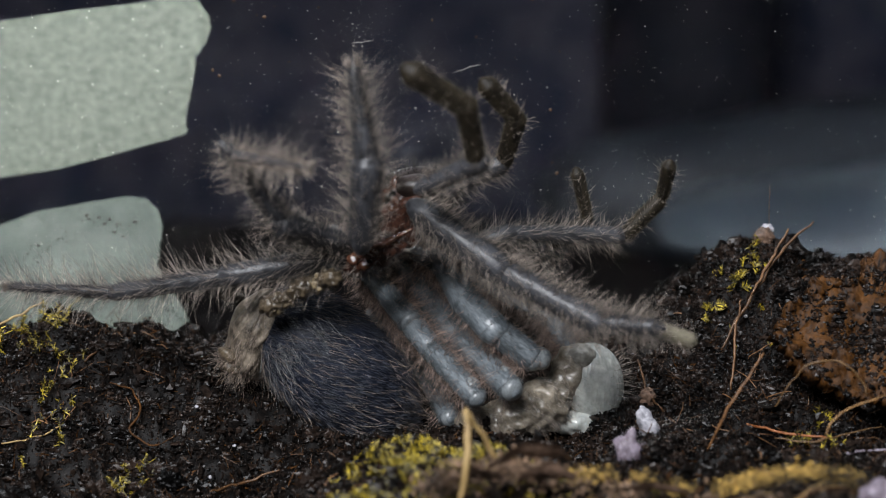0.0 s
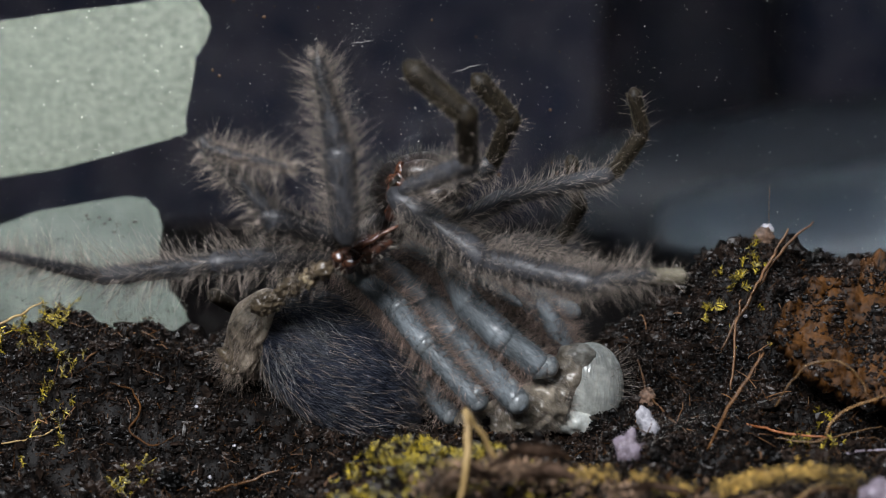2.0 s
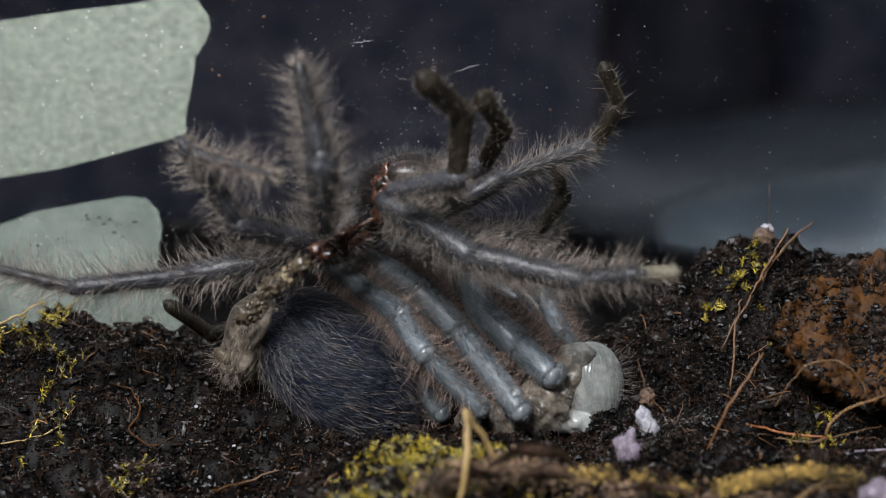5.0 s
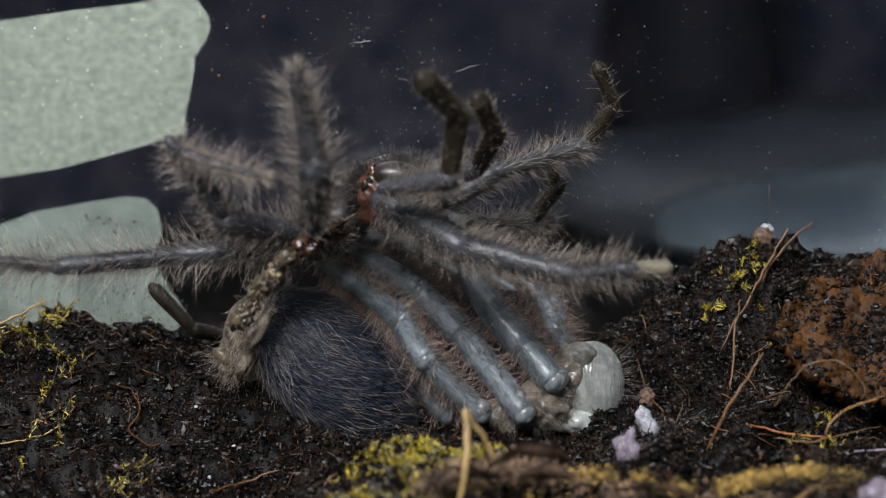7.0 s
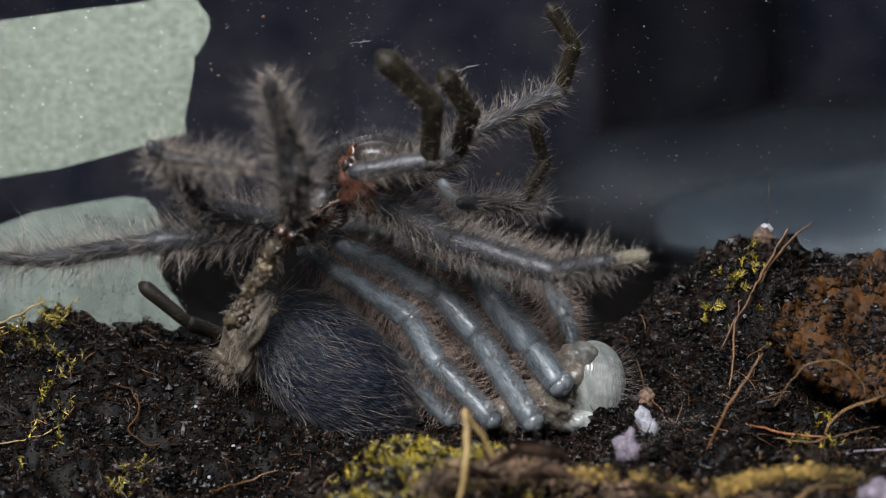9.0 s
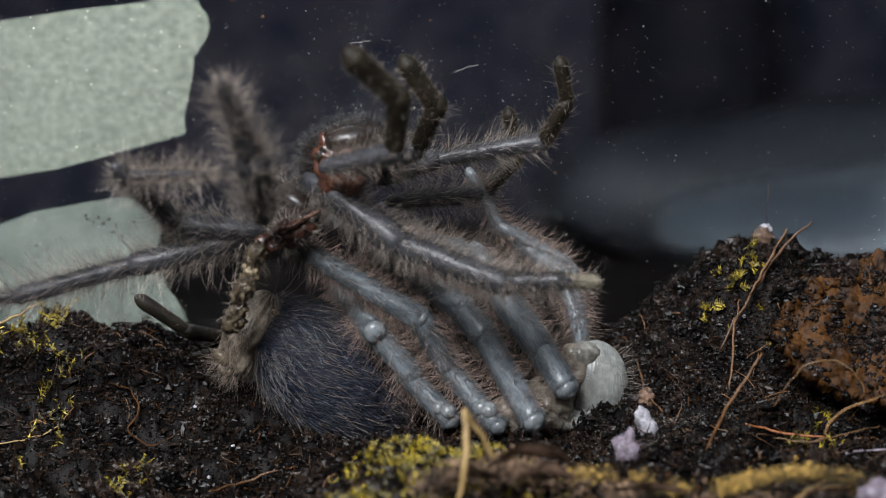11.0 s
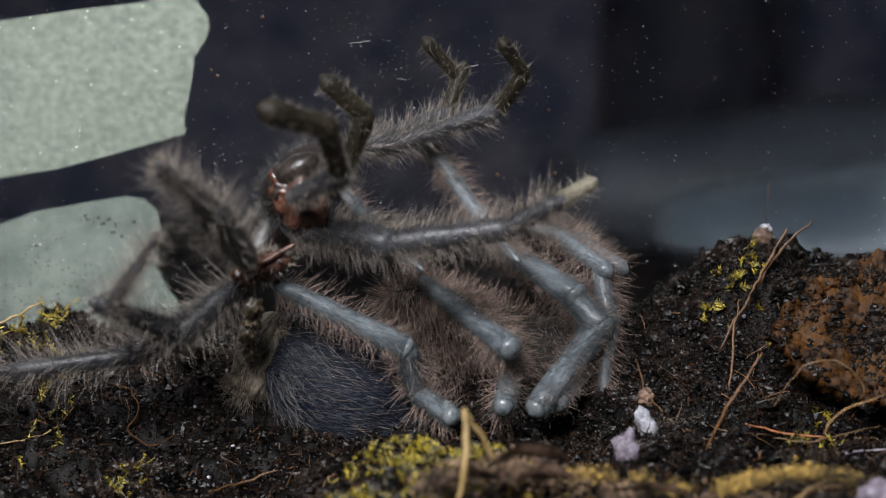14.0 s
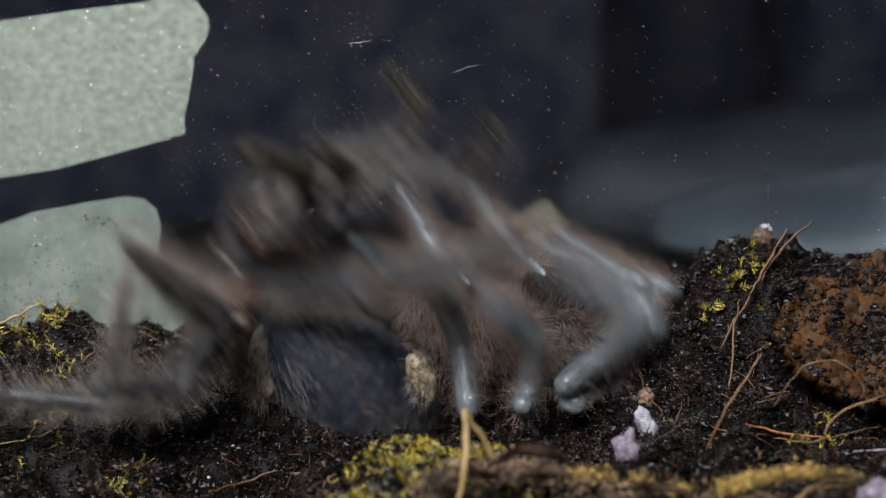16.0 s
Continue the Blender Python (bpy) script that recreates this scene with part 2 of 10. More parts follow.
def segment(name, length, radius, mats, hairs, hair_length, seed, parent=None, knob=0.0, end=0.7, start=0.9, lean=0.5, hair_radius=0.000032, back=0.0, label="", comb=False, fuzz=3.0, brush=0, seam=True):
    """One stiff leg piece along +x from its joint: a swollen tube with rounded ends and its setae."""
    rs = np.random.RandomState(seed)
    b = Build()
    rows = [(-0.75 * radius, 0.28), (-0.45 * radius, 0.58), (0.0, 0.82), (0.035 * length, 0.88), (0.12 * length, 0.95), (0.3 * length, 0.99), (0.5 * length, 1.0),
            (0.7 * length, 1.04), (0.84 * length, 1.08), (0.93 * length, 1.06), (0.98 * length, 0.99), (length, 0.88), (length + 0.4 * radius, 0.62), (length + 0.72 * radius, 0.28)]
    if not seam:
        rows = [(x, max(p, 0.98) if 0 <= x <= length else p + 0.3) for x, p in rows]
    pts = [(x, 0.05 * radius * noise.noise(Vector((x * 400, seed, 0))), 0.05 * radius * noise.noise(Vector((x * 400, 0, seed)))) for x, p in rows]
    rad = [radius * p * (start + (end - start) * min(1.0, max(0.0, x / length))) for x, p in rows]
    b.tube(pts, rad, 18, 0)
    if comb and seam:
        b.lump((length + 0.08 * radius, 0, 0), (radius * 0.6, radius * end * 0.955, radius * end * 0.955), 2, 0.06, 900, nu=18, nv=14, seed=seed)
    if knob:
        b.lump((length, 0, 0), (radius * knob, radius * knob, radius * knob), 2, 0.08, 900, nu=16, nv=10, seed=seed)
    if hairs:
        x = rs.uniform(0.02, 0.98, hairs)
        a = rs.uniform(0, 2 * math.pi, hairs)
        if comb:
            a = np.where(rs.random_sample(hairs) < 0.85, np.where(rs.random_sample(hairs) < 0.6, -1.7, 1.4) + rs.normal(0, 0.5, hairs), a)
        r = radius * (start + (end - start) * x) * 0.97
        nrm = np.stack([np.zeros(hairs), np.cos(a), np.sin(a)], 1)
        base = nrm * r[:, None]
        base[:, 0] = x * length
        way = nrm + np.array([[lean, 0, 0]]) + rs.normal(size=(hairs, 3)) * 0.22
        ln = hair_length * rs.uniform(0.3, 1.15, hairs)
        b.bristles(base, way, ln, hair_radius, 1, 0.45, seed + 1, droop=(back, 0, 0))
        if brush:
            d = rs.normal(size=(brush, 3)) * np.array((0.3, 1, 1)) + np.array((0.9, 0, 0))
            d /= np.linalg.norm(d, axis=1, keepdims=True)
            b.bristles(np.array((length, 0, 0)) + d * radius * end * 0.6, d + np.array((0.5, 0, 0)), hair_length * rs.uniform(0.2, 0.5, brush), hair_radius, 1, 0.5, seed + 5)
        m = int(hairs * fuzz)
        x = rs.uniform(0.0, 1.0, m)
        a = rs.uniform(0, 2 * math.pi, m)
        r = radius * (start + (end - start) * x) * 0.97
        nrm = np.stack([np.zeros(m), np.cos(a), np.sin(a)], 1)
        base = nrm * r[:, None]
        base[:, 0] = x * length
        way = nrm * (0.5 if comb else 0.5) + np.array([[1.0, 0, 0]]) + rs.normal(size=(m, 3)) * 0.22
        b.bristles(base, way, (0.0008 * rs.uniform(0.4, 1.2, m) if comb else hair_length * rs.uniform(0.10, 0.28, m)), hair_radius * (0.55 if comb else 0.6), 3, 0.2, seed + 2)
    return b.done(name, mats, parent, label)


PARTS = {2: ("leg", "tibia"), 3: ("leg", "tibia", "metatarsus"), 4: ("leg", "patella", "tibia", "metatarsus")}
limbs, limb_keys = {}, {}


def limb(key, root, lengths, radii, style, hairs, hair_length, seed, tip=None, name=None, label="", knob=0.0, tips=1, comb=False):
    """A leg of stiff pieces; the first is the part, the others hang under it."""
    names = PARTS[len(lengths)]
    pieces = []
    for k, (ln, r) in enumerate(zip(lengths, radii)):
        last = k == len(lengths) - 1
        mats = list(style)
        dark = tip is not None and k >= len(lengths) - tips
        if dark:
            mats[0], mats[3] = tip, SCOPULA if tip is DARK_TIP else tip
        nxt = radii[k + 1] / r if not last else (0.92 if tip else 0.85 if comb else 0.4)
        ob = segment(name or names[0] if k == 0 else names[k], ln * MM, r * MM, mats, int(hairs * (0.6 if dark else 1.15 if comb else 1.7) * ln / 12), hair_length * MM * (0.6 if dark else 1),
                     seed + k * 7, pieces[0] if pieces else root, knob=knob, end=min(1.0, max(0.35 if last else 0.6, nxt)), label=label if k == 0 else "", start=0.7 if comb and k == 0 else 0.97 if comb else 0.9, brush=0 if style is not OLD or dark or hairs < 200 else 170 if last else 45, comb=comb, fuzz=14.0 if dark else 11.0 if comb else 2.4, seam=not (key == "L3" and k == 1))
        pieces.append(ob)
    limbs[key], limb_keys[key] = pieces, []
    return pieces


def at(key, t, *joints):
    limb_keys[key].append((t, [Vector(j) for j in joints]))


def drive(key):
    """Keys every piece of a leg from its joints: each turns about its near joint towards the next."""
    pieces = limbs[key]
    root = pieces[0].parent.matrix_world.inverted()
    rows = [[] for _ in pieces]
    knee = []
    last = [None] * len(pieces)
    for t, joints in limb_keys[key]:
        first = None
        for k in range(len(pieces)):
            way = (joints[k + 1] - joints[k]).normalized()
            if last[k] is None:
                q = way.to_track_quat("X", "Z")
            else:
                q = last[k][0].rotation_difference(way) @ last[k][1]
            last[k] = (way, q)
            m = root @ Matrix.LocRotScale(joints[k], q, None)
            if k == 0:
                first = m
                rows[0].append((t, m))
            else:
                rows[k].append((t, first.inverted() @ m))
        knee.append((t, root @ Matrix.LocRotScale(joints[-1] - way * 0.0014, q, None)))
    if key in foot_knees:
        walk(foot_knees[key], knee)
    for ob, r in zip(pieces, rows):
        walk(ob, r)


# ---- room, table, box ----
def box(name, lo, hi, mat, parent=None, bevel=0.0):
    bm = bmesh.new()
    bmesh.ops.create_cube(bm, size=1.0)
    size = Vector(hi) - Vector(lo)
    for v in bm.verts:
        v.co = Vector(lo) + Vector((size.x * (v.co.x + 0.5), size.y * (v.co.y + 0.5), size.z * (v.co.z + 0.5)))
    if bevel:
        bmesh.ops.bevel(bm, geom=bm.edges[:], offset=bevel, segments=3, affect="EDGES", profile=0.6)
    me = bpy.data.meshes.new(name)
    bm.to_mesh(me)
    bm.free()
    me.materials.append(mat)
    ob = new(name, me)
    if parent:
        ob.parent = parent
    return ob


def room():
    lo, hi, t = Vector((-1.6, -1.8, -0.8)), Vector((1.6, 0.62, 2.1)), 0.1
    for name, a, b in (("floor", (lo.x, lo.y, lo.z - t), (hi.x, hi.y, lo.z)), ("ceiling", (lo.x, lo.y, hi.z), (hi.x, hi.y, hi.z + t)),
                       ("wall_north", (lo.x - t, hi.y, lo.z - t), (hi.x + t, hi.y + t, hi.z + t)), ("wall_south", (lo.x - t, lo.y - t, lo.z - t), (hi.x + t, lo.y, hi.z + t)),
                       ("wall_west", (lo.x - t, lo.y, lo.z - t), (lo.x, hi.y, hi.z + t)), ("wall_east", (hi.x, lo.y, lo.z - t), (hi.x + t, hi.y, hi.z + t))):
        tagged(box(name, a, b, WALL), "dark brown painted room surface in shade", name.split("_")[0], kind="structure")
    table = new("table")
    table.location = (0, 0, -0.8)
    tagged(table, "dark stained wooden table under the clear box", "table")
    box("tabletop", (-0.6, -0.5, 0.735), (0.6, 0.55, 0.764), TABLE, table, 0.003)
    for x in (-0.55, 0.5):
        for y in (-0.45, 0.45):
            box("leg", (x, y, 0.0), (x + 0.05, y + 0.05, 0.735), TABLE, table, 0.002)


PANE_Y = 0.021


def clear_box():
    ob = new("clear_box")
    ob.location = (0, 0, -0.036)
    tagged(ob, "clear dusty acrylic box holding peat soil on a table", "terrarium")
    for name, a, b in (("back_pane", (-0.13, PANE_Y, 0.0), (0.13, PANE_Y + 0.002, 0.20)), ("side_pane", (-0.132, -0.075, 0.0), (-0.13, PANE_Y + 0.002, 0.20)),
                       ("side_pane", (0.13, -0.075, 0.0), (0.132, PANE_Y + 0.002, 0.20)), ("base", (-0.132, -0.075, -0.002), (0.132, PANE_Y + 0.002, 0.0))):
        p = box(name, a, b, GLASS, ob)
        p.visible_shadow = False
    p = box("outer_pane", (-0.13, 0.0443, 0.0), (0.13, 0.0463, 0.20), GLASS, ob)
    p.visible_shadow = False
    p = box("outer_base", (-0.13, PANE_Y + 0.002, -0.002), (0.13, 0.0463, 0.0), GLASS, ob)
    p.visible_shadow = False
    rs = random.Random(5)
    b = Build()
    for k in range(2700):
        x, z = rs.uniform(-0.075, 0.075), rs.uniform(0.02, 0.066)
        if k < 380:
            c = rs.choice([(-0.01519, 0.02100, 0.04615), (-0.00166, 0.02100, 0.04528), (-0.00731, 0.02100, 0.05309), (-0.01249, 0.02100, 0.05826), (-0.03544, 0.02100, 0.03740)])
            x, z = c[0] + rs.gauss(0, 0.004), c[2] + rs.gauss(0, 0.002)
        r = rs.choice((0.00002, 0.000026, 0.000032, 0.00004, 0.00006)) * (1.9 if k % 80 == 0 else 0.95)
        b.lump((x, PANE_Y - 0.00003, z + 0.036), (r * rs.uniform(0.8, 1.8), 0.00005, r * rs.uniform(0.7, 1.3)), 0, 0.4, 9000, nu=6, nv=4, seed=k)
    tan = Build()
    for k in range(26):
        x, z, r = rs.uniform(-0.036, 0.02), rs.uniform(0.035, 0.064), rs.choice((0.0001, 0.00014, 0.0002, 0.0003))
        tan.lump((x, PANE_Y - 0.00004, z + 0.036), (r * rs.uniform(0.8, 1.5), 0.00006, r), 0, 0.5, 5000, nu=8, nv=6, seed=k)
    tagged(tan.done("tan_fleck", [ROOT], ob, "tan soil flecks stuck on the pane"), kind="stuff")
    tagged(b.done("dust", [DUST], ob, "pale dust flecks on the pane"), kind="stuff")
    b = Build()
    for k in range(46):
        c = rs.choice([(-0.05077, 0.02100, 0.02838), (-0.04754, 0.02100, 0.02732), (-0.05500, 0.02100, 0.02856), (-0.05949, 0.02100, 0.02589), (-0.06396, 0.02100, 0.02411)])
        r = rs.choice((0.00007, 0.0001, 0.00013, 0.00022))
        b.lump((c[0] + rs.gauss(0, 0.0012), PANE_Y - 0.00005, c[2] + rs.gauss(0, 0.0008) + 0.036), (r * 1.4, 0.00008, r), 0, 0.4, 7000, nu=6, nv=4, seed=k)
    # more flecks, denser downwards, that also paint the shade on the lower tape
    low, high = Vector((-0.06980, 0.02100, 0.00973)), Vector((-0.04014, 0.02100, 0.02277))
    for k in range(900):
        f = rs.random() ** 1.8
        r = rs.choice((0.00005, 0.00007, 0.0001, 0.00014))
        b.lump((rs.uniform(low.x - 0.002, high.x), PANE_Y - 0.00005, low.z + (high.z - low.z) * f + 0.036), (r * 1.4, 0.00008, r), 0, 0.4, 7000, nu=6, nv=4, seed=k)
    tagged(b.done("soil_fleck", [CRUMB], ob, "dark flecks on the pane: stuck soil, and shade on the low tape"), kind="stuff")
    # fine scratches
    b = Build()
    for p, q in (((-0.00679, 0.02100, 0.05067), (-0.00523, 0.02100, 0.05032)), ((0.00183, 0.02100, 0.05153), (0.00574, 0.02100, 0.05283)), ((-0.01424, 0.02100, 0.05585), (-0.01077, 0.02100, 0.05637))):
        p, q = Vector(p), Vector(q)
        pts = [p.lerp(q, f / 6) + Vector((0, 0, 0.0003 * noise.noise(p * 900 + Vector((f, 0, 0))))) + Vector((0, 0, 0.036)) for f in range(7)]
        b.tube([(a.x, PANE_Y - 0.00003, a.z) for a in pts], [0.00001, 0.00003, 0.00002, 0.00004, 0.00002, 0.00003, 0.00001], 5)
    b.done("scratch", [DUST], ob, "thin pale scratches on the pane")


def tape(name, corners, y, mat, label, seed, ragged):
    """A thin strip: straight long edges, a torn short end; corners in x, z."""
    rs = random.Random(seed)
    outline = []
    n = len(corners)
    for k in range(n):
        a, c = Vector(corners[k]), Vector(corners[(k + 1) % n])
        torn = k in ragged
        steps = max(2, int((c - a).length / 0.0005)) if torn else 10
        d = (c - a).normalized()
        side = Vector((d.z, 0, -d.x))
        for s in range(steps):
            p = a.lerp(c, s / steps)
            amp = 0.00028 if torn else 0.00005
            p = p + side * amp * (noise.noise(p * 900) + 0.6 * noise.noise(p * 2600))
            outline.append((p.x, p.z))
    bm = bmesh.new()
    front = [bm.verts.new((x, y, z)) for x, z in outline]
    bm.faces.new(front)
    geo = bmesh.ops.extrude_face_region(bm, geom=bm.faces[:])
    for v in geo["geom"]:
        if isinstance(v, bmesh.types.BMVert):
            v.co.y -= 0.00016
    bmesh.ops.recalc_face_normals(bm, faces=bm.faces[:])
    me = bpy.data.meshes.new(name)
    bm.to_mesh(me)
    bm.free()
    me.materials.append(mat)
    return tagged(new(name, me), label, "tape", "strips of tape on the pane")


def backdrop():
    ob = new("cloth_bag")
    ob.location = (0.262, 0.36, -0.006)
    tagged(ob, "soft grey cloth bag lying on the table, out of focus", "bag")
    b = Build()
    b.lump((0.02, -0.02, -0.012), (0.20, 0.08, 0.036), 0, 0.30, 16, nu=60, nv=36, seed=2)
    b.v = [(p[0], p[1], max(p[2], -0.030)) for p in b.v]
    b.done("body", [TUB], ob)
    # rear lump whose darker colour stands in for the bag's shading
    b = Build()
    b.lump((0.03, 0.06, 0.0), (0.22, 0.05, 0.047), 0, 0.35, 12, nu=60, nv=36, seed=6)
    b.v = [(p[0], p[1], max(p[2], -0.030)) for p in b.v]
    b.done("flap", [TUB_SHADE], ob, "rear fold of the bag, coloured dark to grade its shading")
    b = Build()
    b.tube([(-0.05, -0.05, 0.015), (0.0, -0.056, 0.016), (0.06, -0.05, 0.015)], [0.002, 0.003, 0.002], 10)
    b.done("seam", [TUB], ob)


def added_dark_bottle():
    """A tall black bottle added on the table behind the box to darken the background, far out of focus."""
    ob = new("added_dark_bottle")
    ob.location = (0.106, 0.49, -0.036)
    tagged(ob, "tall matt black bottle added behind the box to darken the background", "bottle")
    b = Build()
    b.tube([(0, 0, z) for z in (0.0, 0.003, 0.01, 0.20, 0.22, 0.235, 0.25)], [0.034, 0.037, 0.038, 0.038, 0.034, 0.024, 0.019], 40)
    b.done("body", [BOTTLE], ob)
    b = Build()
    b.tube([(0, 0, z) for z in (0.25, 0.252, 0.28, 0.283)], [0.021, 0.022, 0.022, 0.020], 32)
    b.done("cap", [BOTTLE], ob)


room()
added_dark_bottle()
clear_box()
tape("masking_tape", [(-0.07981, 0.04410, 0.05792), (-0.07409, 0.04410, 0.05923), (-0.06269, 0.04410, 0.06092), (-0.05038, 0.04410, 0.06232), (-0.04355, 0.04410, 0.06409), (-0.04075, 0.04410, 0.06260), (-0.03910, 0.04410, 0.06035), (-0.03867, 0.04410, 0.05811), (-0.03976, 0.04410, 0.05567), (-0.04132, 0.04410, 0.05360), (-0.04176, 0.04410, 0.05039), (-0.04241, 0.04410, 0.04661), (-0.04335, 0.04410, 0.04281), (-0.04321, 0.04410, 0.04052), (-0.04619, 0.04410, 0.03957), (-0.05581, 0.04410, 0.03689), (-0.06544, 0.04410, 0.03440), (-0.07507, 0.04410, 0.03296), (-0.08086, 0.04410, 0.03171)],
     0.0442, TAPE, "torn strip of pale green masking tape on the pane", 3, (5, 6, 7, 8, 9, 10, 11, 12, 13))
tape("masking_tape", [(-0.09000, 0.04400, 0.01943), (-0.08118, 0.04400, 0.02302), (-0.07534, 0.04400, 0.02496), (-0.06853, 0.04400, 0.02738), (-0.06081, 0.04400, 0.02873), (-0.05358, 0.04400, 0.02989), (-0.05043, 0.04400, 0.02950), (-0.04837, 0.04400, 0.02767), (-0.04748, 0.04400, 0.02457), (-0.04814, 0.04400, 0.02089), (-0.04841, 0.04400, 0.01797), (-0.04675, 0.04400, 0.01455), (-0.04395, 0.04400, 0.00994), (-0.04260, 0.04400, 0.00521), (-0.04708, 0.04400, 0.00026), (-0.09102, 0.04400, -0.00372)],
     0.0442, TAPE_BACK, "pale green masking tape strip low on the pane", 4, (8, 9, 10, 11, 12))
backdrop()


# ---- soil ----
def smooth(a, b, x):
    f = min(1.0, max(0.0, (x - a) / (b - a)))
    return f * f * (3 - 2 * f)


def ground_height(x, y):
    """The top of the soil, in metres: a low slope to the pane, a bank on one side, a hollow under the animal."""
    X, Y = x / MM, y / MM
    z = 2.3 + 0.125 * Y
    z += (14.5 * smooth(10, 52, X) * smooth(1, 20, Y) + 7.0 * smooth(12, 42, X) * smooth(-16, 20, Y)) - 5.0 * smooth(51, 70, X) * smooth(0, 22, Y)
    side = smooth(9, 26, -X)
    z += side * (-6.0 + 17.0 * smooth(-15, 15, Y) - 2.3 - 0.125 * Y)
    z += 2.2 * math.exp(-((X + 60) / 7) ** 2 - ((Y - 16) / 9) ** 2)
    z += 3.0 * math.exp(-((X - 49) / 3.2) ** 2 - ((Y - 12) / 4) ** 2)
    z -= 2.8 * math.exp(-((X + 5) / 30) ** 2 - ((Y - 3) / 12) ** 2)
    z += 0.9 * math.exp(-((X - 6) / 20) ** 2 - ((Y + 31) / 6) ** 2)
    p = Vector((x, y, 0))
    z += 1.8 * noise.noise(p * 90) + 1.8 * noise.noise(p * 240 + Vector((5, 2, 1))) + 1.5 * abs(noise.noise(p * 400)) + 0.9 * noise.noise(p * 900) - 1.6 * max(0.0, noise.noise(p * 170 + Vector((3, 8, 2)))) + 0.3
    clod = noise.voronoi(p * 165 + 0.4 * noise.noise_vector(p * 420))[0][0]
    small = noise.voronoi(p * 560 + Vector((7, 3, 0)))[0][0]
    z += 4.2 * (0.40 - clod) + 1.1 * (0.4 - small)
    z += 2.2 * math.exp(-((X - 1) / 13) ** 2 - ((Y + 21) / 5) ** 2)
    z -= 2.6 * math.exp(-((X - 20) / 9) ** 2 - ((Y + 6) / 8) ** 2)
    return z * MM


def soil():
    x0, x1, y0, y1, st = -0.1295, 0.1295, -0.0745, 0.0208, 0.00075
    nx, ny = int((x1 - x0) / st) + 1, int((y1 - y0) / st) + 1
    verts, faces = [], []
    for j in range(ny):
        for i in range(nx):
            x, y = x0 + (x1 - x0) * i / (nx - 1), y0 + (y1 - y0) * j / (ny - 1)
            verts.append((x, y, ground_height(x, y)))
    for j in range(ny - 1):
        for i in range(nx - 1):
            k = j * nx + i
            faces.append((k, k + 1, k + nx + 1, k + nx))
    rim = [i for i in range(nx)] + [j * nx + nx - 1 for j in range(1, ny)] + [(ny - 1) * nx + i for i in range(nx - 2, -1, -1)] + [j * nx for j in range(ny - 2, 0, -1)]
    low = {}
    for k in rim:
        low[k] = len(verts)
        verts.append((verts[k][0], verts[k][1], -0.0355))
    for a, c in zip(rim, rim[1:] + rim[:1]):
        faces.append((a, low[a], low[c], c))
    faces.append(tuple(low[k] for k in rim))
    tagged(mesh_object("ground", verts, faces, [SOIL]), "wet dark peat soil filling the box", "soil", kind="structure")
    rs = np.random.RandomState(11)
    t = (1 + 5 ** 0.5) / 2
    ico = np.array([(-1, t, 0), (1, t, 0), (-1, -t, 0), (1, -t, 0), (0, -1, t), (0, 1, t), (0, -1, -t), (0, 1, -t), (t, 0, -1), (t, 0, 1), (-t, 0, -1), (-t, 0, 1)]) / 1.9
    tri = np.array([(0, 11, 5), (0, 5, 1), (0, 1, 7), (0, 7, 10), (0, 10, 11), (1, 5, 9), (5, 11, 4), (11, 10, 2), (10, 7, 6), (7, 1, 8),
                    (3, 9, 4), (3, 4, 2), (3, 2, 6), (3, 6, 8), (3, 8, 9), (4, 9, 5), (2, 4, 11), (6, 2, 10), (8, 6, 7), (9, 8, 1)])
    n = 105000
    x, y = rs.uniform(-0.074, 0.078, n), rs.uniform(-0.043, 0.0202, n)
    r = np.minimum(0.00013 * np.exp(rs.normal(0.0, 0.5, n)), 0.0005)
    y = np.minimum(y, 0.0205 - r)
    z = np.array([ground_height(p, q) for p, q in zip(x, y)]) + r * rs.uniform(0.0, 1.1, n)
    size = r[:, None] * np.exp(rs.normal(0.0, 0.45, (n, 3)))
    shape = ico[None] * rs.uniform(0.25, 1.75, (n, 12, 1)) * size[:, None, :]
    verts = shape + np.stack([x, y, z], 1)[:, None, :]
    faces = (tri[None] + (np.arange(n) * 12)[:, None, None]).reshape(-1, 3)
    b = Build()
    b.v, b.f, b.i = verts.reshape(-1, 3).tolist(), faces.tolist(), [0] * len(faces)
    keep = random.Random(12)
    rs = np.random.RandomState(14)
    n = 34000
    x, y = rs.uniform(0.012, 0.078, n), rs.uniform(-0.002, 0.0202, n)
    r = np.minimum(0.00012 * np.exp(rs.normal(0.0, 0.5, n)), 0.0004)
    y = np.minimum(y, 0.0205 - r)
    z = np.array([ground_height(p, q) for p, q in zip(x, y)]) + r * rs.uniform(0.0, 1.1, n)
    size = r[:, None] * np.exp(rs.normal(0.0, 0.5, (n, 3)))
    verts = ico[None] * rs.uniform(0.25, 1.75, (n, 12, 1)) * size[:, None, :] + np.stack([x, y, z], 1)[:, None, :]
    b.f += (tri[None] + (np.arange(n) * 12 + len(b.v))[:, None, None]).reshape(-1, 3).tolist()
    b.v += verts.reshape(-1, 3).tolist()
    b.i += [0] * (20 * n)
    rs = keep
    for k in range(420):
        x, y = rs.uniform(-0.072, 0.076), rs.uniform(-0.042, 0.017)
        r = min(0.0016, 0.0007 * math.exp(rs.gauss(0.1, 0.45)))
        b.lump((x, y, ground_height(x, y) + r * 0.2), (r * rs.uniform(0.8, 1.5), r, r * rs.uniform(0.6, 1.0)), 0, 0.8, 3.2 / r, nu=24, nv=16, seed=k * 0.37)
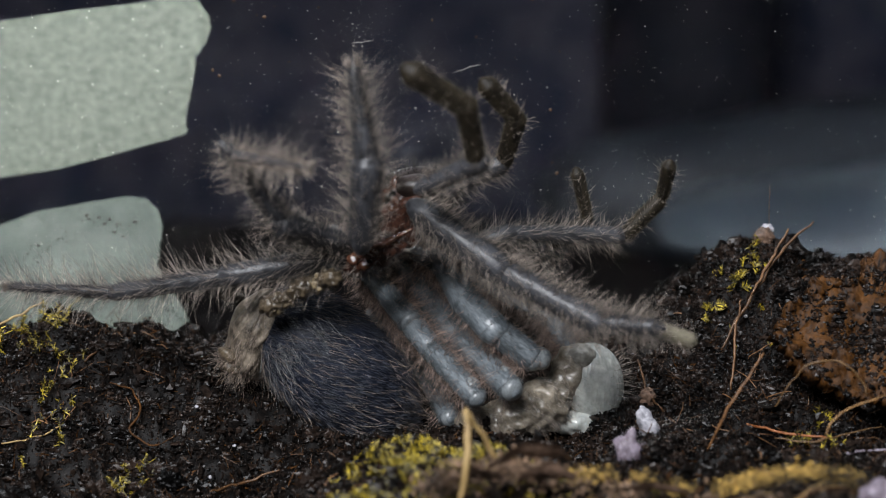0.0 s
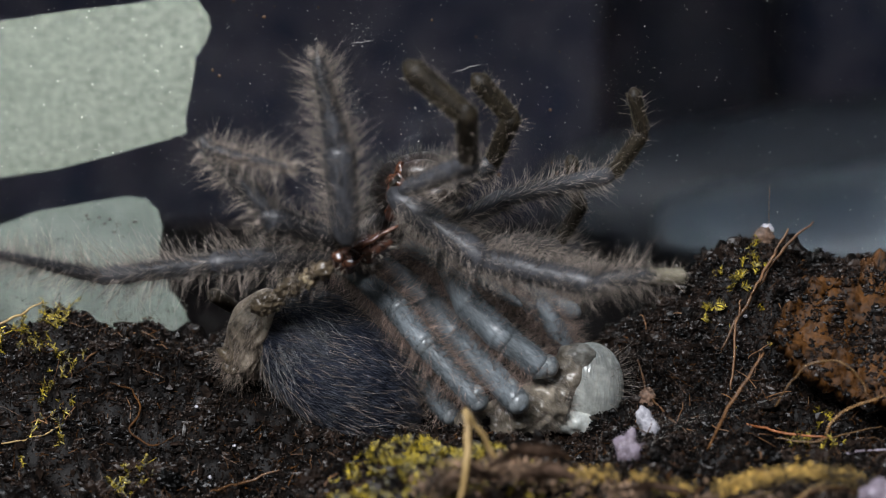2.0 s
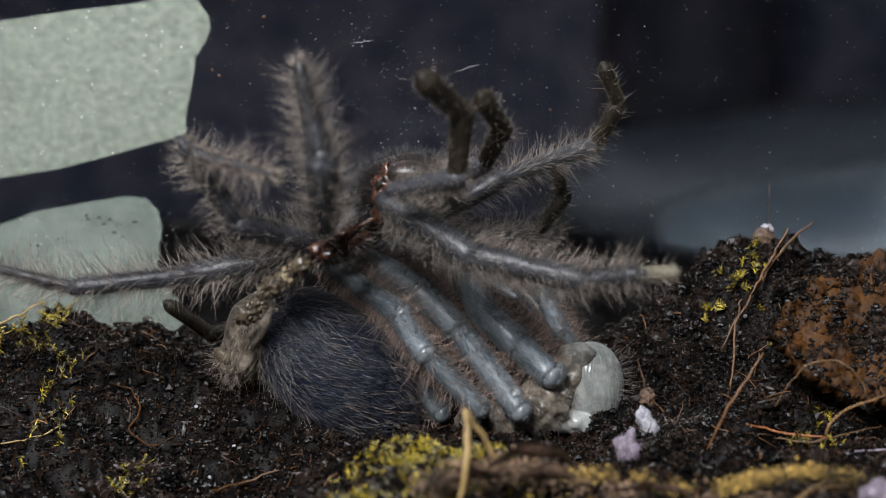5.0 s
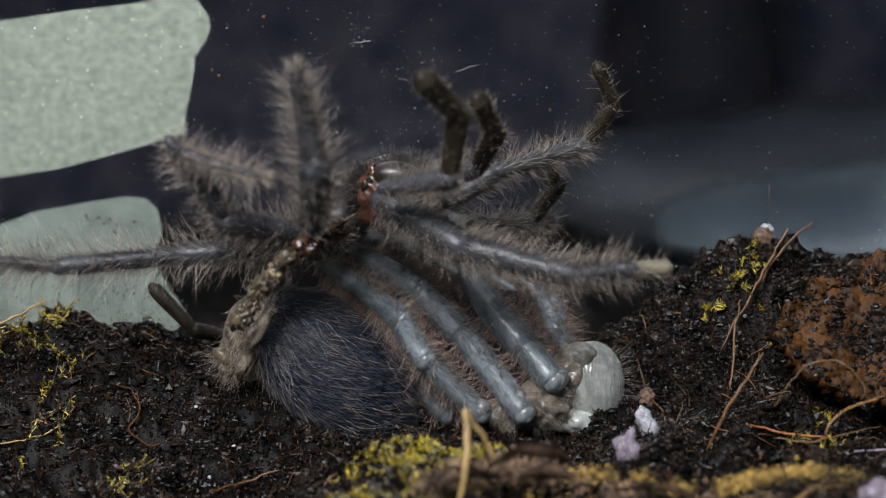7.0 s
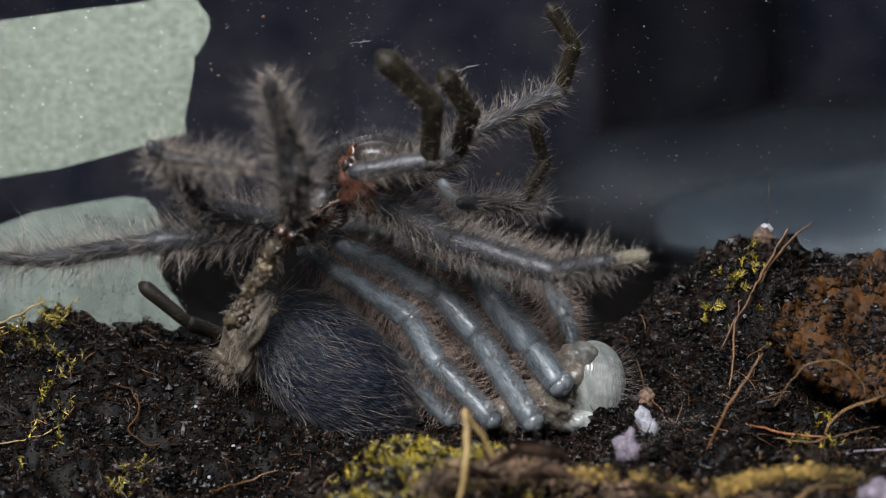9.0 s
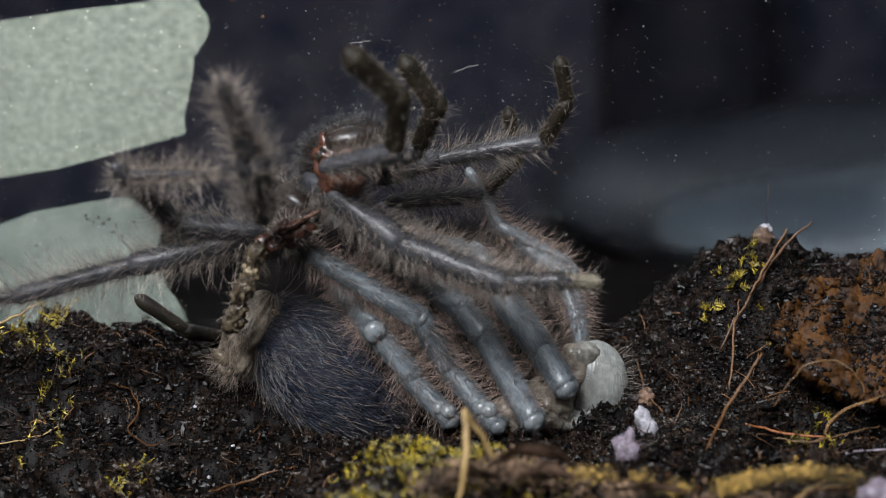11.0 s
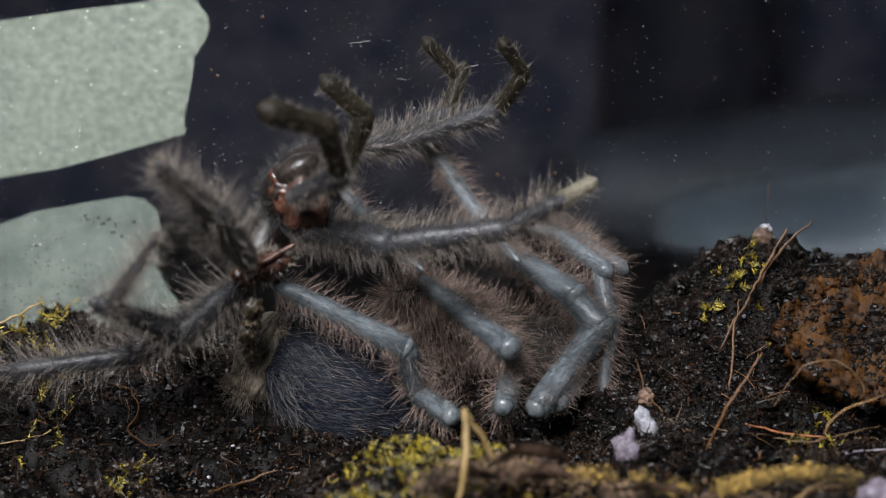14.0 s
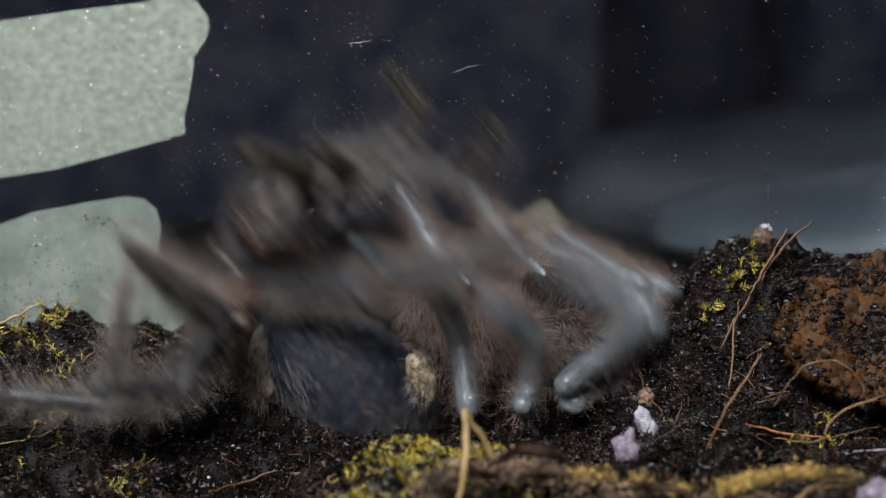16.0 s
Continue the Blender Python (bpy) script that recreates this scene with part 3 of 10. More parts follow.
    tagged(b.done("soil_crumbs", [CLOD], smooth=False), "loose dark wet soil crumbs and lumps", "soil", kind="stuff")


soil()


def soil_fibres():
    """Crumbled bark, coir and root hairs mixed into the soil."""
    b = Build()
    for mat, n, seed, long, thick in ((0, 3600, 41, 1.7, 0.00009), (1, 1900, 42, 2.6, 0.00004), (2, 3800, 43, 1.0, 0.00014)):
        rs = np.random.RandomState(seed)
        x, y = rs.uniform(-0.072, 0.076, n), rs.uniform(-0.042, 0.0190, n)
        base = np.array([(p, q, ground_height(p, q) + 0.00015) for p, q in zip(x, y)])
        way = rs.normal(size=(n, 3)) * np.array((1.0, 0.7, 0.45)) + np.array((0, -0.15, 0.2))
        b.bristles(base, way, long * MM * rs.uniform(0.3, 1.2, n), thick * rs.uniform(0.5, 1.4, n), mat, 0.8, seed)
    tagged(b.done("soil_fibre", [BARK, ROOT, CLOD], smooth=False), "brown bark crumbs and root hairs in the soil", "soil", kind="stuff")


soil_fibres()


def on_ground(x, y, lift=0.0):
    return Vector((x, y, ground_height(x, y) + lift))


def strand(name, points, radius, mat, label, category, group="", wobble=0.0004, seed=0):
    """A bent fibre through a few points, tapered at both ends."""
    pts = [Vector(p) for p in points]
    path = []
    for k in range(len(pts) - 1):
        for s in range(6):
            f = s / 6
            p = pts[k].lerp(pts[k + 1], f)
            if 0 < k < len(pts) - 1 or s:
                a = pts[max(k - 1, 0)]
                d = pts[min(k + 2, len(pts) - 1)]
                p = 0.5 * ((2 * pts[k]) + (pts[k + 1] - a) * f + (2 * a - 5 * pts[k] + 4 * pts[k + 1] - d) * f * f + (3 * pts[k] - a - 3 * pts[k + 1] + d) * f ** 3)
            path.append(p + wobble * noise.noise_vector(p * 500 + Vector((seed, 0, 0))))
    path.append(pts[-1])
    n = len(path)
    b = Build()
    b.tube(path, [radius * (0.55 + 0.45 * math.sin(math.pi * min(1, (k + 1) / n))) * (1 + 0.2 * noise.noise(path[k] * 900)) for k in range(n)], 7)
    return tagged(b.done(name, [mat]), label, category, group)


# ---- shed skin ----
OLD = (OLD_SKIN, OLD_HAIR, RED_SKIN, OLD_FUZZ)
exuviae = new("shed_skin")
exuviae.location = (-0.01198, 0.00400, 0.01137)
tagged(exuviae, "shed dark hairy tarantula skin slipping off the moulting animal", "shed skin")

limb("A", exuviae, (11.8, 12.6), (2.2, 2.1), OLD, 270, 4.4, 101, label="old hairy leg standing upright")
limb("B", exuviae, (11.4, 13.8, 13.7), (2.1, 1.8, 1.15), OLD, 230, 4.0, 121, label="old hairy leg curled at its tip")
limb("C", exuviae, (17.7, 16.4, 15.0), (2.0, 1.6, 1.15), OLD, 215, 5.2, 141, label="old hairy leg stretched sideways")
limbs["B"][2].data.materials[3] = LONG_HAIR
limb("D", exuviae, (10.8, 9.6, 9.3), (1.45, 1.5, 1.75), OLD, 280, 2.4, 161, tip=DARK_TIP, tips=2, name="palp", label="old palp with a dark velvety tip")
limb("E", exuviae, (8.9, 8.6, 7.2), (1.45, 1.4, 1.5), OLD, 300, 3.0, 181, tip=DARK_TIP, tips=2, name="palp", label="old palp with a dark velvety tip")
limb("F", exuviae, (15.4, 16.9, 8.6, 6.2), (2.4, 2.2, 1.6, 1.15), OLD, 430, 3.6, 201, tip=PALE_TIP, label="old hairy leg with a pale tip")
limb("G", exuviae, (9.3, 16.4, 7.7, 6.4), (1.7, 1.5, 1.35, 1.15), OLD, 220, 3.5, 221, tip=DARK_TIP, tips=2, label="old thin leg with a dark tip")
limb("H", exuviae, (17.3, 7.7, 7.8), (1.5, 1.3, 1.1), OLD, 220, 3.4, 241, tip=DARK_TIP, tips=2, label="old thin leg with a dark tip")
limb("I", exuviae, (7.4, 8.7), (1.2, 1.15), (DARK_TIP, OLD_HAIR, RED_SKIN, DARK_TIP), 60, 1.5, 261, tip=DARK_TIP, tips=2, label="old bare dark leg tip")


def dome(name, radii, mats, hairs, hair_length, parent, seed, label="", lean=(0, 0, 0), rough=0.12, span=None, curl=0.35, hair_radius=0.00006, freq=180, up=0.7):
    """A rounded, uneven body piece with setae that lean one way."""
    b = Build()
    b.lump((0, 0, 0), [r * MM for r in radii], 0, rough, freq, nu=36, nv=22, seed=seed)
    rs = np.random.RandomState(seed)
    d = rs.normal(size=(hairs, 3))
    d /= np.linalg.norm(d, axis=1, keepdims=True)
    if span is not None:
        keep = span(d)
        d = d[keep]
    r = np.array(radii) * MM
    base = d * r
    shape = np.array([1 + rough * noise.noise(Vector(p) * freq + Vector((seed, seed * 1.7, 3.1))) for p in base])
    base = base * shape[:, None] * 0.99
    nrm = d / r
    nrm /= np.linalg.norm(nrm, axis=1, keepdims=True)
    lean = np.array(lean, float)
    flat = lean - nrm * (nrm @ lean)[:, None]
    way = nrm * up + flat + rs.normal(size=d.shape) * 0.18
    b.bristles(base, way, hair_length * MM * rs.uniform(0.5, 1.15, len(d)), hair_radius, 1, curl, seed + 3)
    return b.done(name, mats, parent, label)


body_keys = {}


def body_at(ob, t, place, rx=0, ry=0, rz=0):
    body_keys.setdefault(ob.name, (ob, []))[1].append((t, pose(*place, rx, ry, rz)))


# joint of the shed legs, the old shield and jaws
limb("K", exuviae, (7.9, 7.9), (4.4, 4.0), (SHIELD, OLD_HAIR, RED_SKIN, OLD_FUZZ), 420, 1.6, 281, name="sternum", label="old breast plate between the legs")
carapace = dome("carapace", (7.2, 5.0, 4.9), (SHIELD, OLD_FUZZ), 1500, 1.8, exuviae, 7, "old brown shield with a hairy rim", rough=0.1)
b = Build()
b.lump((-2.2 * MM, -4.2 * MM, 0.8 * MM), (1.8 * MM, 1.6 * MM, 2.8 * MM), 0, 0.5, 900, nu=30, nv=20, seed=2)
b.lump((-3.6 * MM, -3.4 * MM, -2.6 * MM), (1.5 * MM, 1.5 * MM, 2.0 * MM), 0, 0.5, 900, nu=30, nv=20, seed=5)
b.lump((0.4 * MM, -4.4 * MM, 2.6 * MM), (2.2 * MM, 1.3 * MM, 1.0 * MM), 0, 0.5, 700, nu=30, nv=20, seed=9)
b.lump((-1.2 * MM, -4.6 * MM, -0.8 * MM), (4.0 * MM, 1.6 * MM, 4.6 * MM), 1, 0.45, 420, turn=Matrix.Rotation(0.4, 3, "Y"), nu=50, nv=34, seed=11)
b.done("membrane", [ORANGE, RED_SKIN], carapace, "orange brown torn inner membrane")
for k, (x, z) in enumerate(((1.2, 2.2), (2.4, -1.2))):
    b = Build()
    b.lump((x * MM, -4.2 * MM, z * MM), (3.6 * MM, 2.3 * MM, 1.9 * MM), 0, 0.12, 300, turn=Matrix.Rotation(0.2 - 0.3 * k, 3, "Y"), seed=k)
    b.tube([((x - 3.3) * MM, -5.0 * MM, z * MM), ((x - 4.6) * MM, -5.4 * MM, (z - 0.7) * MM), ((x - 5.0) * MM, -5.2 * MM, (z - 2.0) * MM)], [0.7 * MM, 0.5 * MM, 0.1 * MM], 8, 1)
    b.done("chelicera", [SHIELD, DARK_TIP], carapace, "old jaw with a dark fang")
hub = dome("coxa_ring", (4.4, 2.6, 2.1), (RED_SKIN, OLD_HAIR), 350, 1.5, exuviae, 9, "reddish brown joint where the old legs meet", rough=0.5, freq=420)
b = Build()
b.lump((2.6 * MM, -2.3 * MM, 1.2 * MM), (3.6 * MM, 0.8 * MM, 0.55 * MM), 0, 0.45, 700, turn=Matrix.Rotation(-0.05, 3, "Y"), nu=40, nv=20, seed=4)
b.lump((-1.0 * MM, -2.4 * MM, -0.2 * MM), (1.6 * MM, 0.8 * MM, 0.8 * MM), 0, 0.5, 800, nu=30, nv=18, seed=6)
b.lump((-2.6 * MM, -1.9 * MM, 0.9 * MM), (1.0 * MM, 0.9 * MM, 0.9 * MM), 0, 0.5, 800, nu=24, nv=16, seed=7)
b.done("membrane", [ORANGE], hub, "glossy orange torn membrane")
# torn skin of the abdomen with its tawny tuft, and the cream strip that ties it to the leg joints
def torn_skin():
    """The collapsed old skin of the abdomen: a folded wall with a curled rim and loose tufts."""
    b = Build()
    b.lump((0, 0, 0), (4.5 * MM, 4.9 * MM, 6.4 * MM), 0, 0.24, 260, nu=90, nv=44, seed=12, ribs=21, depth=0.16)
    b.lump((0.9 * MM, -2.2 * MM, 4.3 * MM), (1.5 * MM, 1.5 * MM, 1.3 * MM), 0, 0.5, 700, nu=30, nv=20, seed=3)
    b.lump((-2.6 * MM, -2.0 * MM, -4.2 * MM), (1.6 * MM, 1.6 * MM, 1.2 * MM), 2, 0.6, 800, nu=30, nv=20, seed=5)
    b.lump((-1.0 * MM, -2.6 * MM, -5.4 * MM), (1.5 * MM, 1.3 * MM, 1.0 * MM), 2, 0.6, 800, nu=30, nv=20, seed=8)
    b.lump((1.3 * MM, -3.1 * MM, 5.2 * MM), (0.8 * MM, 0.7 * MM, 0.6 * MM), 3, 0.4, 900, nu=20, nv=14, seed=9)
    rs = np.random.RandomState(12)
    d = rs.normal(size=(800, 3))
    d /= np.linalg.norm(d, axis=1, keepdims=True)
    d = d[d[:, 1] < 0.25]
    n = len(d)
    b.bristles(d * np.array((4.0, 4.9, 6.3)) * MM, d * 0.5 + np.array((0.35, -0.2, -0.9)) + rs.normal(size=(n, 3)) * 0.25, 3.6 * MM * rs.uniform(0.3, 1.1, n), 0.000024, 1, 0.6, 15)
    for c, way, count, size in (((-2.6, -2.4, -4.4), (-0.7, -0.3, -0.5), 120, 2.6), ((-0.8, -3.0, -5.6), (0.1, -0.3, -1.0), 120, 2.6), ((1.0, -2.8, 4.8), (-0.3, -0.3, 0.6), 90, 1.6), ((-2.9, -2.0, 0.5), (-1.0, -0.3, -0.2), 80, 1.8)):
        p = np.array(c) * MM + rs.normal(size=(count, 3)) * 0.7 * MM
        b.bristles(p, np.array(way) + rs.normal(size=(count, 3)) * 0.45, size * MM * rs.uniform(0.4, 1.1, count), 0.000026, 1, 0.8, 17)
    return b.done("abdomen_skin", [TORN, LONG_HAIR, STRIP, CREAM], exuviae, "crumpled old abdomen skin with a tawny tuft")


cast = torn_skin()
strip = limb("M", exuviae, (5.2, 6.4), (1.0, 1.15), (STRIP, OLD_HAIR, CREAM, OLD_FUZZ), 110, 2.0, 301, knob=0.95, name="membrane_strip", label="cream strip of torn skin with hairs")
for k, piece in enumerate(strip):
    b = Build()
    long = (5.2, 6.4)[k]
    rs = np.random.RandomState(310 + k)
    for j in range(13):
        f = j / 12
        r = rs.uniform(0.7, 1.3)
        b.lump((long * f * MM, rs.normal(0, 0.35) * MM, rs.normal(0, 0.35) * MM), (r * 1.25 * MM, r * MM, r * MM), 2 if (k, j) in ((1, 12), (0, 6)) else 0, 0.75, 1900, nu=20, nv=14, seed=j + k * 9)
    x, a = rs.uniform(0, 1, 130), rs.uniform(0, 6.283, 130)
    base = np.stack([x * long * MM, 1.0 * MM * np.cos(a), 1.0 * MM * np.sin(a)], 1)
    b.bristles(base, np.stack([0.3 + 0 * a, np.cos(a), np.sin(a)], 1) + rs.normal(size=(130, 3)) * 0.4, 2.0 * MM * rs.uniform(0.3, 1.1, 130), 0.00003, 1, 0.6, 7)
    spare = b.done("spare", [STRIP, OLD_HAIR, CREAM])
    piece.data = spare.data
    bpy.data.objects.remove(spare)

# ---- the freshly moulted animal ----
FRESH = (BLUE_SKIN, PINK_HAIR, COLLAR, BLUE_FUZZ)
tarantula = new("tarantula")
tarantula.location = (0.00134, 0.00400, -0.00143)
tagged(tarantula, "freshly moulted blue-grey tarantula lying on its side on soil", "tarantula")
abdomen = dome("abdomen", (14.6, 9.0, 8.6), (ABDOMEN, ABDOMEN_HAIR), 20000, 1.9, tarantula, 21, "blue-black velvety abdomen", lean=(0.85, -0.1, 0.5), up=0.10, rough=0.05, hair_radius=0.000036, curl=0.22)
WISP = material("grey wispy setae", (0.07, 0.075, 0.08), (0.26, 0.265, 0.26), 900, 0.4, 0.0, 3, random_tint=0.7, island=True)
coat = Build()
rs = np.random.RandomState(5)
d = rs.normal(size=(1150, 3))
d /= np.linalg.norm(d, axis=1, keepdims=True)
rad = np.array((14.6, 9.0, 8.6)) * MM
way = d / rad
way = way / np.linalg.norm(way, axis=1, keepdims=True)
flow = np.array((0.85, -0.1, 0.5))
way = way * 0.2 + flow - way * (way @ flow)[:, None] + rs.normal(size=d.shape) * 0.15
coat.bristles(d * rad * 0.99, way, 4.4 * MM * rs.uniform(0.4, 1.2, 1150), 0.000024, 0, 0.35, 8, droop=(0, 0, 0.0))
d = np.stack([rs.uniform(-0.95, -0.50, 460), -np.abs(rs.normal(0.5, 0.5, 460)), rs.normal(0, 0.6, 460)], 1)
d /= np.linalg.norm(d, axis=1, keepdims=True)
coat.bristles(d * rad, d * 0.25 + np.array((1.0, -0.1, -0.14)) + rs.normal(size=d.shape) * 0.12, 5.0 * MM * rs.uniform(0.4, 1.1, 460), 0.000028, 1, 0.3, 9, droop=(0, 0, -0.3))
coat.done("long_hair", [LONG_HAIR, WISP], abdomen, "sparse long tawny hairs")
spinneret = Build()
spinneret.tube([(13.0 * MM, -4 * MM, -6.5 * MM), (17 * MM, -5 * MM, -6.5 * MM), (20 * MM, -5.4 * MM, -5.0 * MM)], [1.4 * MM, 1.2 * MM, 0.5 * MM], 10)
rs = np.random.RandomState(6)
x = rs.uniform(0, 1, 260)
a = rs.uniform(0, 6.283, 260)
base = np.stack([(13 + 6.5 * x) * MM, (-4.3 - x) * MM + 1.1 * MM * np.cos(a), -6.4 * MM + 1.1 * MM * np.sin(a)], 1)
spinneret.bristles(base, np.stack([0.8 + 0 * a, np.cos(a), np.sin(a)], 1), 1.6 * MM, 0.00005, 1, 0.4, 3)
spinneret.done("spinneret", [ABDOMEN, BLUE_HAIR], abdomen, "dark hairy spinneret near the ground")
thorax = dome("cephalothorax", (16.0, 4.5, 7.4), (CAST, PINK_HAIR), 2800, 4.0, tarantula, 31, "brown body under pinkish hairs", lean=(0.1, -0.6, 0.0), rough=0.12)
b = Build()
lean_turn = Matrix.Rotation(-0.16, 3, "Y")
b.lump((-0.1 * MM, 0, -0.3 * MM), (4.8 * MM, 4.4 * MM, 6.4 * MM), 0, 0.08, 160, turn=lean_turn, nu=220, nv=48, seed=1, ribs=44, depth=0.010)
b.lump((-2.2 * MM, -1.8 * MM, -5.6 * MM), (3.6 * MM, 2.7 * MM, 2.2 * MM), 0, 0.22, 500, nu=90, nv=40, seed=9, ribs=20, depth=0.02)
b.lump((-2.4 * MM, -1.2 * MM, 3.9 * MM), (2.8 * MM, 2.5 * MM, 2.4 * MM), 1, 0.22, 500, nu=70, nv=40, seed=5, ribs=16, depth=0.03)
rs = np.random.RandomState(4)
d = rs.normal(size=(520, 3))
d /= np.linalg.norm(d, axis=1, keepdims=True)
d = d[(d[:, 0] > 0.45) & (d[:, 2] < 0.75)]
b.bristles(d * np.array((4.7, 4.3, 6.4)) * MM, d * 0.9 + np.array((0.3, 0, 0.1)), 3.0 * MM * rs.uniform(0.3, 1.1, len(d)), 0.00003, 2, 0.6, 2)


def ribbed_pale():
    m = material("ribbed white membrane", (0.28, 0.292, 0.272), (0.52, 0.53, 0.495), 260, 0.24, 0.15, 4, sub=0.25, coat=0.4)
    nt = m.node_tree
    co = nt.nodes.new("ShaderNodeTexCoord")
    wv = nt.nodes.new("ShaderNodeTexWave")
    wv.bands_direction = "X"
    wv.inputs["Scale"].default_value, wv.inputs["Distortion"].default_value, wv.inputs["Detail"].default_value, wv.inputs["Detail Scale"].default_value = 800, 5.0, 2.0, 0.8
    nt.links.new(co.outputs["Object"], wv.inputs["Vector"])
    bp = nt.nodes.new("ShaderNodeBump")
    bp.inputs["Strength"].default_value, bp.inputs["Distance"].default_value = 0.15, 0.0001
    nt.links.new(wv.outputs["Fac"], bp.inputs["Height"])
    nt.links.new(bp.outputs["Normal"], nt.nodes["Principled BSDF"].inputs["Normal"])
    return m


TAN = material("pale tan soft skin", (0.11, 0.10, 0.082), (0.34, 0.325, 0.29), 320, 0.35, 0.3, 4, sub=0.25, coat=0.3)
WET = material("wet tan soft skin", (0.070, 0.058, 0.042), (0.28, 0.242, 0.19), 420, 0.34, 0.6, 6, sub=0.25, coat=0.2, contrast=0.15)
bulge = b.done("shoulder", [ribbed_pale(), TAN, OLD_HAIR], tarantula, "swollen white ribbed leg bases")


def leg_bases():
    """Soft wet tan skin between the leg ends, melted together out of swellings, with fine hairs."""
    b = Build()
    lumps = ((-3.8, -1.4, 1.6, 2.9, 2.8, 4.0), (-7.0, -3.2, -2.6, 4.0, 3.2, 3.8), (-11.0, -4.2, -4.6, 4.6, 3.2, 3.1),
             (-15.4, -4.8, -5.9, 4.6, 2.8, 2.3))
    for k, (x, y, z, p, q, r) in enumerate(lumps):
        b.lump((x * MM, y * MM, z * MM), (p * MM, q * MM, r * MM), 0, 0.24, 700, nu=70, nv=40, seed=k, ribs=24, depth=0.045)
    ob = b.done("leg_base", [WET], bulge, "wet tan soft skin round the leg ends")
    melt = ob.modifiers.new("melt", "REMESH")
    melt.mode, melt.voxel_size, melt.use_smooth_shade = "VOXEL", 0.00022, True
    soft = ob.modifiers.new("soft", "SMOOTH")
    soft.iterations, soft.factor = 3, 0.5
    b = Build()
    rs = np.random.RandomState(44)
    for k, (x, y, z, p, q, r) in enumerate(lumps):
        d = rs.normal(size=(620, 3))
        d /= np.linalg.norm(d, axis=1, keepdims=True)
        d = d[d[:, 1] < 0.1]
        b.bristles(d * np.array((p, q, r)) * MM + np.array((x, y, z)) * MM, d * 0.5 + np.array((0.6, -0.2, -0.5)), 1.7 * MM * rs.uniform(0.4, 1.1, len(d)), 0.000024, 0, 0.5, k)
    b.done("fine_hair", [OLD_HAIR], bulge, "fine pale hairs")


leg_bases()
b = Build()
b.lump((0, 0, 0), (1.8 * MM, 1.3 * MM, 3.8 * MM), 0, 0.25, 420, turn=Matrix.Rotation(-0.35, 3, "Y"), nu=26, nv=20, seed=3)
d = np.random.RandomState(61).normal(size=(420, 3))
d /= np.linalg.norm(d, axis=1, keepdims=True)
b.bristles(d * np.array((1.7, 1.25, 3.7)) * MM, d + np.array((-0.5, 0.0, -0.9)), np.random.RandomState(62).uniform(0.5, 1.8, 420) * MM, 0.00003, 1, 0.5, 63)
coxae = dome("hairy_underside", (10.5, 3.2, 4.6), (CAST, PINK_HAIR), 3600, 4.2, tarantula, 33, "pinkish brown hairy underside between the legs", lean=(0.3, -0.5, -0.4), rough=0.2)
waist = b.done("waist", [CREAM, OLD_HAIR], tarantula, "cream soft waist patch with brown hairs")

limb("L0", tarantula, (20.0, 8.8, 10.2), (1.75, 1.75, 1.65), FRESH, 260, 4.2, 401, label="fresh smooth blue-grey leg", comb=True)
limb("L1", tarantula, (22.5, 9.4, 12.0), (1.75, 1.8, 1.7), FRESH, 360, 3.8, 421, label="fresh smooth blue-grey leg", comb=True)
limb("L2", tarantula, (16.3, 8.5, 17.0), (2.05, 2.15, 2.05), FRESH, 330, 2.6, 441, label="fresh smooth blue-grey leg", comb=True)
limb("L3", tarantula, (9.8, 7.4, 7.6), (2.15, 2.3, 2.2), FRESH, 330, 2.2, 461, label="fresh smooth blue-grey leg", comb=True)
limb("L4", tarantula, (9.5, 12.3, 9.1, 10.3), (1.1, 1.4, 1.6, 1.7), FRESH, 260, 3.2, 481, label="fresh hairy blue-grey leg", knob=0)
limb("L5", tarantula, (7.0, 10.7, 9.1), (1.1, 1.4, 1.6), FRESH, 260, 3.2, 501, label="fresh hairy blue-grey leg", knob=0)
limb("L6", tarantula, (8.8, 12.7, 8.4), (1.2, 1.3, 1.4), FRESH, 280, 3.4, 521, label="fresh hairy blue-grey leg", knob=0)
limb("L7", tarantula, (10.8, 8.4), (1.3, 1.3), FRESH, 280, 3.4, 541, label="fresh hairy blue-grey leg", knob=0)


def knees():
    """Soft pale double swellings at the ends of the fresh legs."""
    for key, r in (("L0", 1.15), ("L1", 1.3), ("L2", 1.5), ("L3", 1.75)):
        b = Build()
        b.lump((0, 0, 0), (r * 0.95 * MM, r * MM, r * MM), 0, 0.12, 500, nu=24, nv=16, seed=r)
        b.lump((1.3 * MM, 0.2 * MM, 0.7 * MM), (r * MM, r * 0.95 * MM, r * 0.95 * MM), 0, 0.12, 500, nu=24, nv=16, seed=r + 1)
        rs = np.random.RandomState(int(r * 100))
        d = rs.normal(size=(90, 3))
        d /= np.linalg.norm(d, axis=1, keepdims=True)
        b.bristles(d * r * MM * 0.98 + np.array((0.9, 0.1, 0.3)) * MM, d + np.array((0.3, 0, 0)), 0.8 * MM * rs.uniform(0.4, 1.1, 90), 0.00002, 1, 0.4, 5)
        foot_knees[key] = b.done("knee", [KNOB, PINK_HAIR], tarantula, "soft pale swollen knee")


foot_knees = {}
knees()


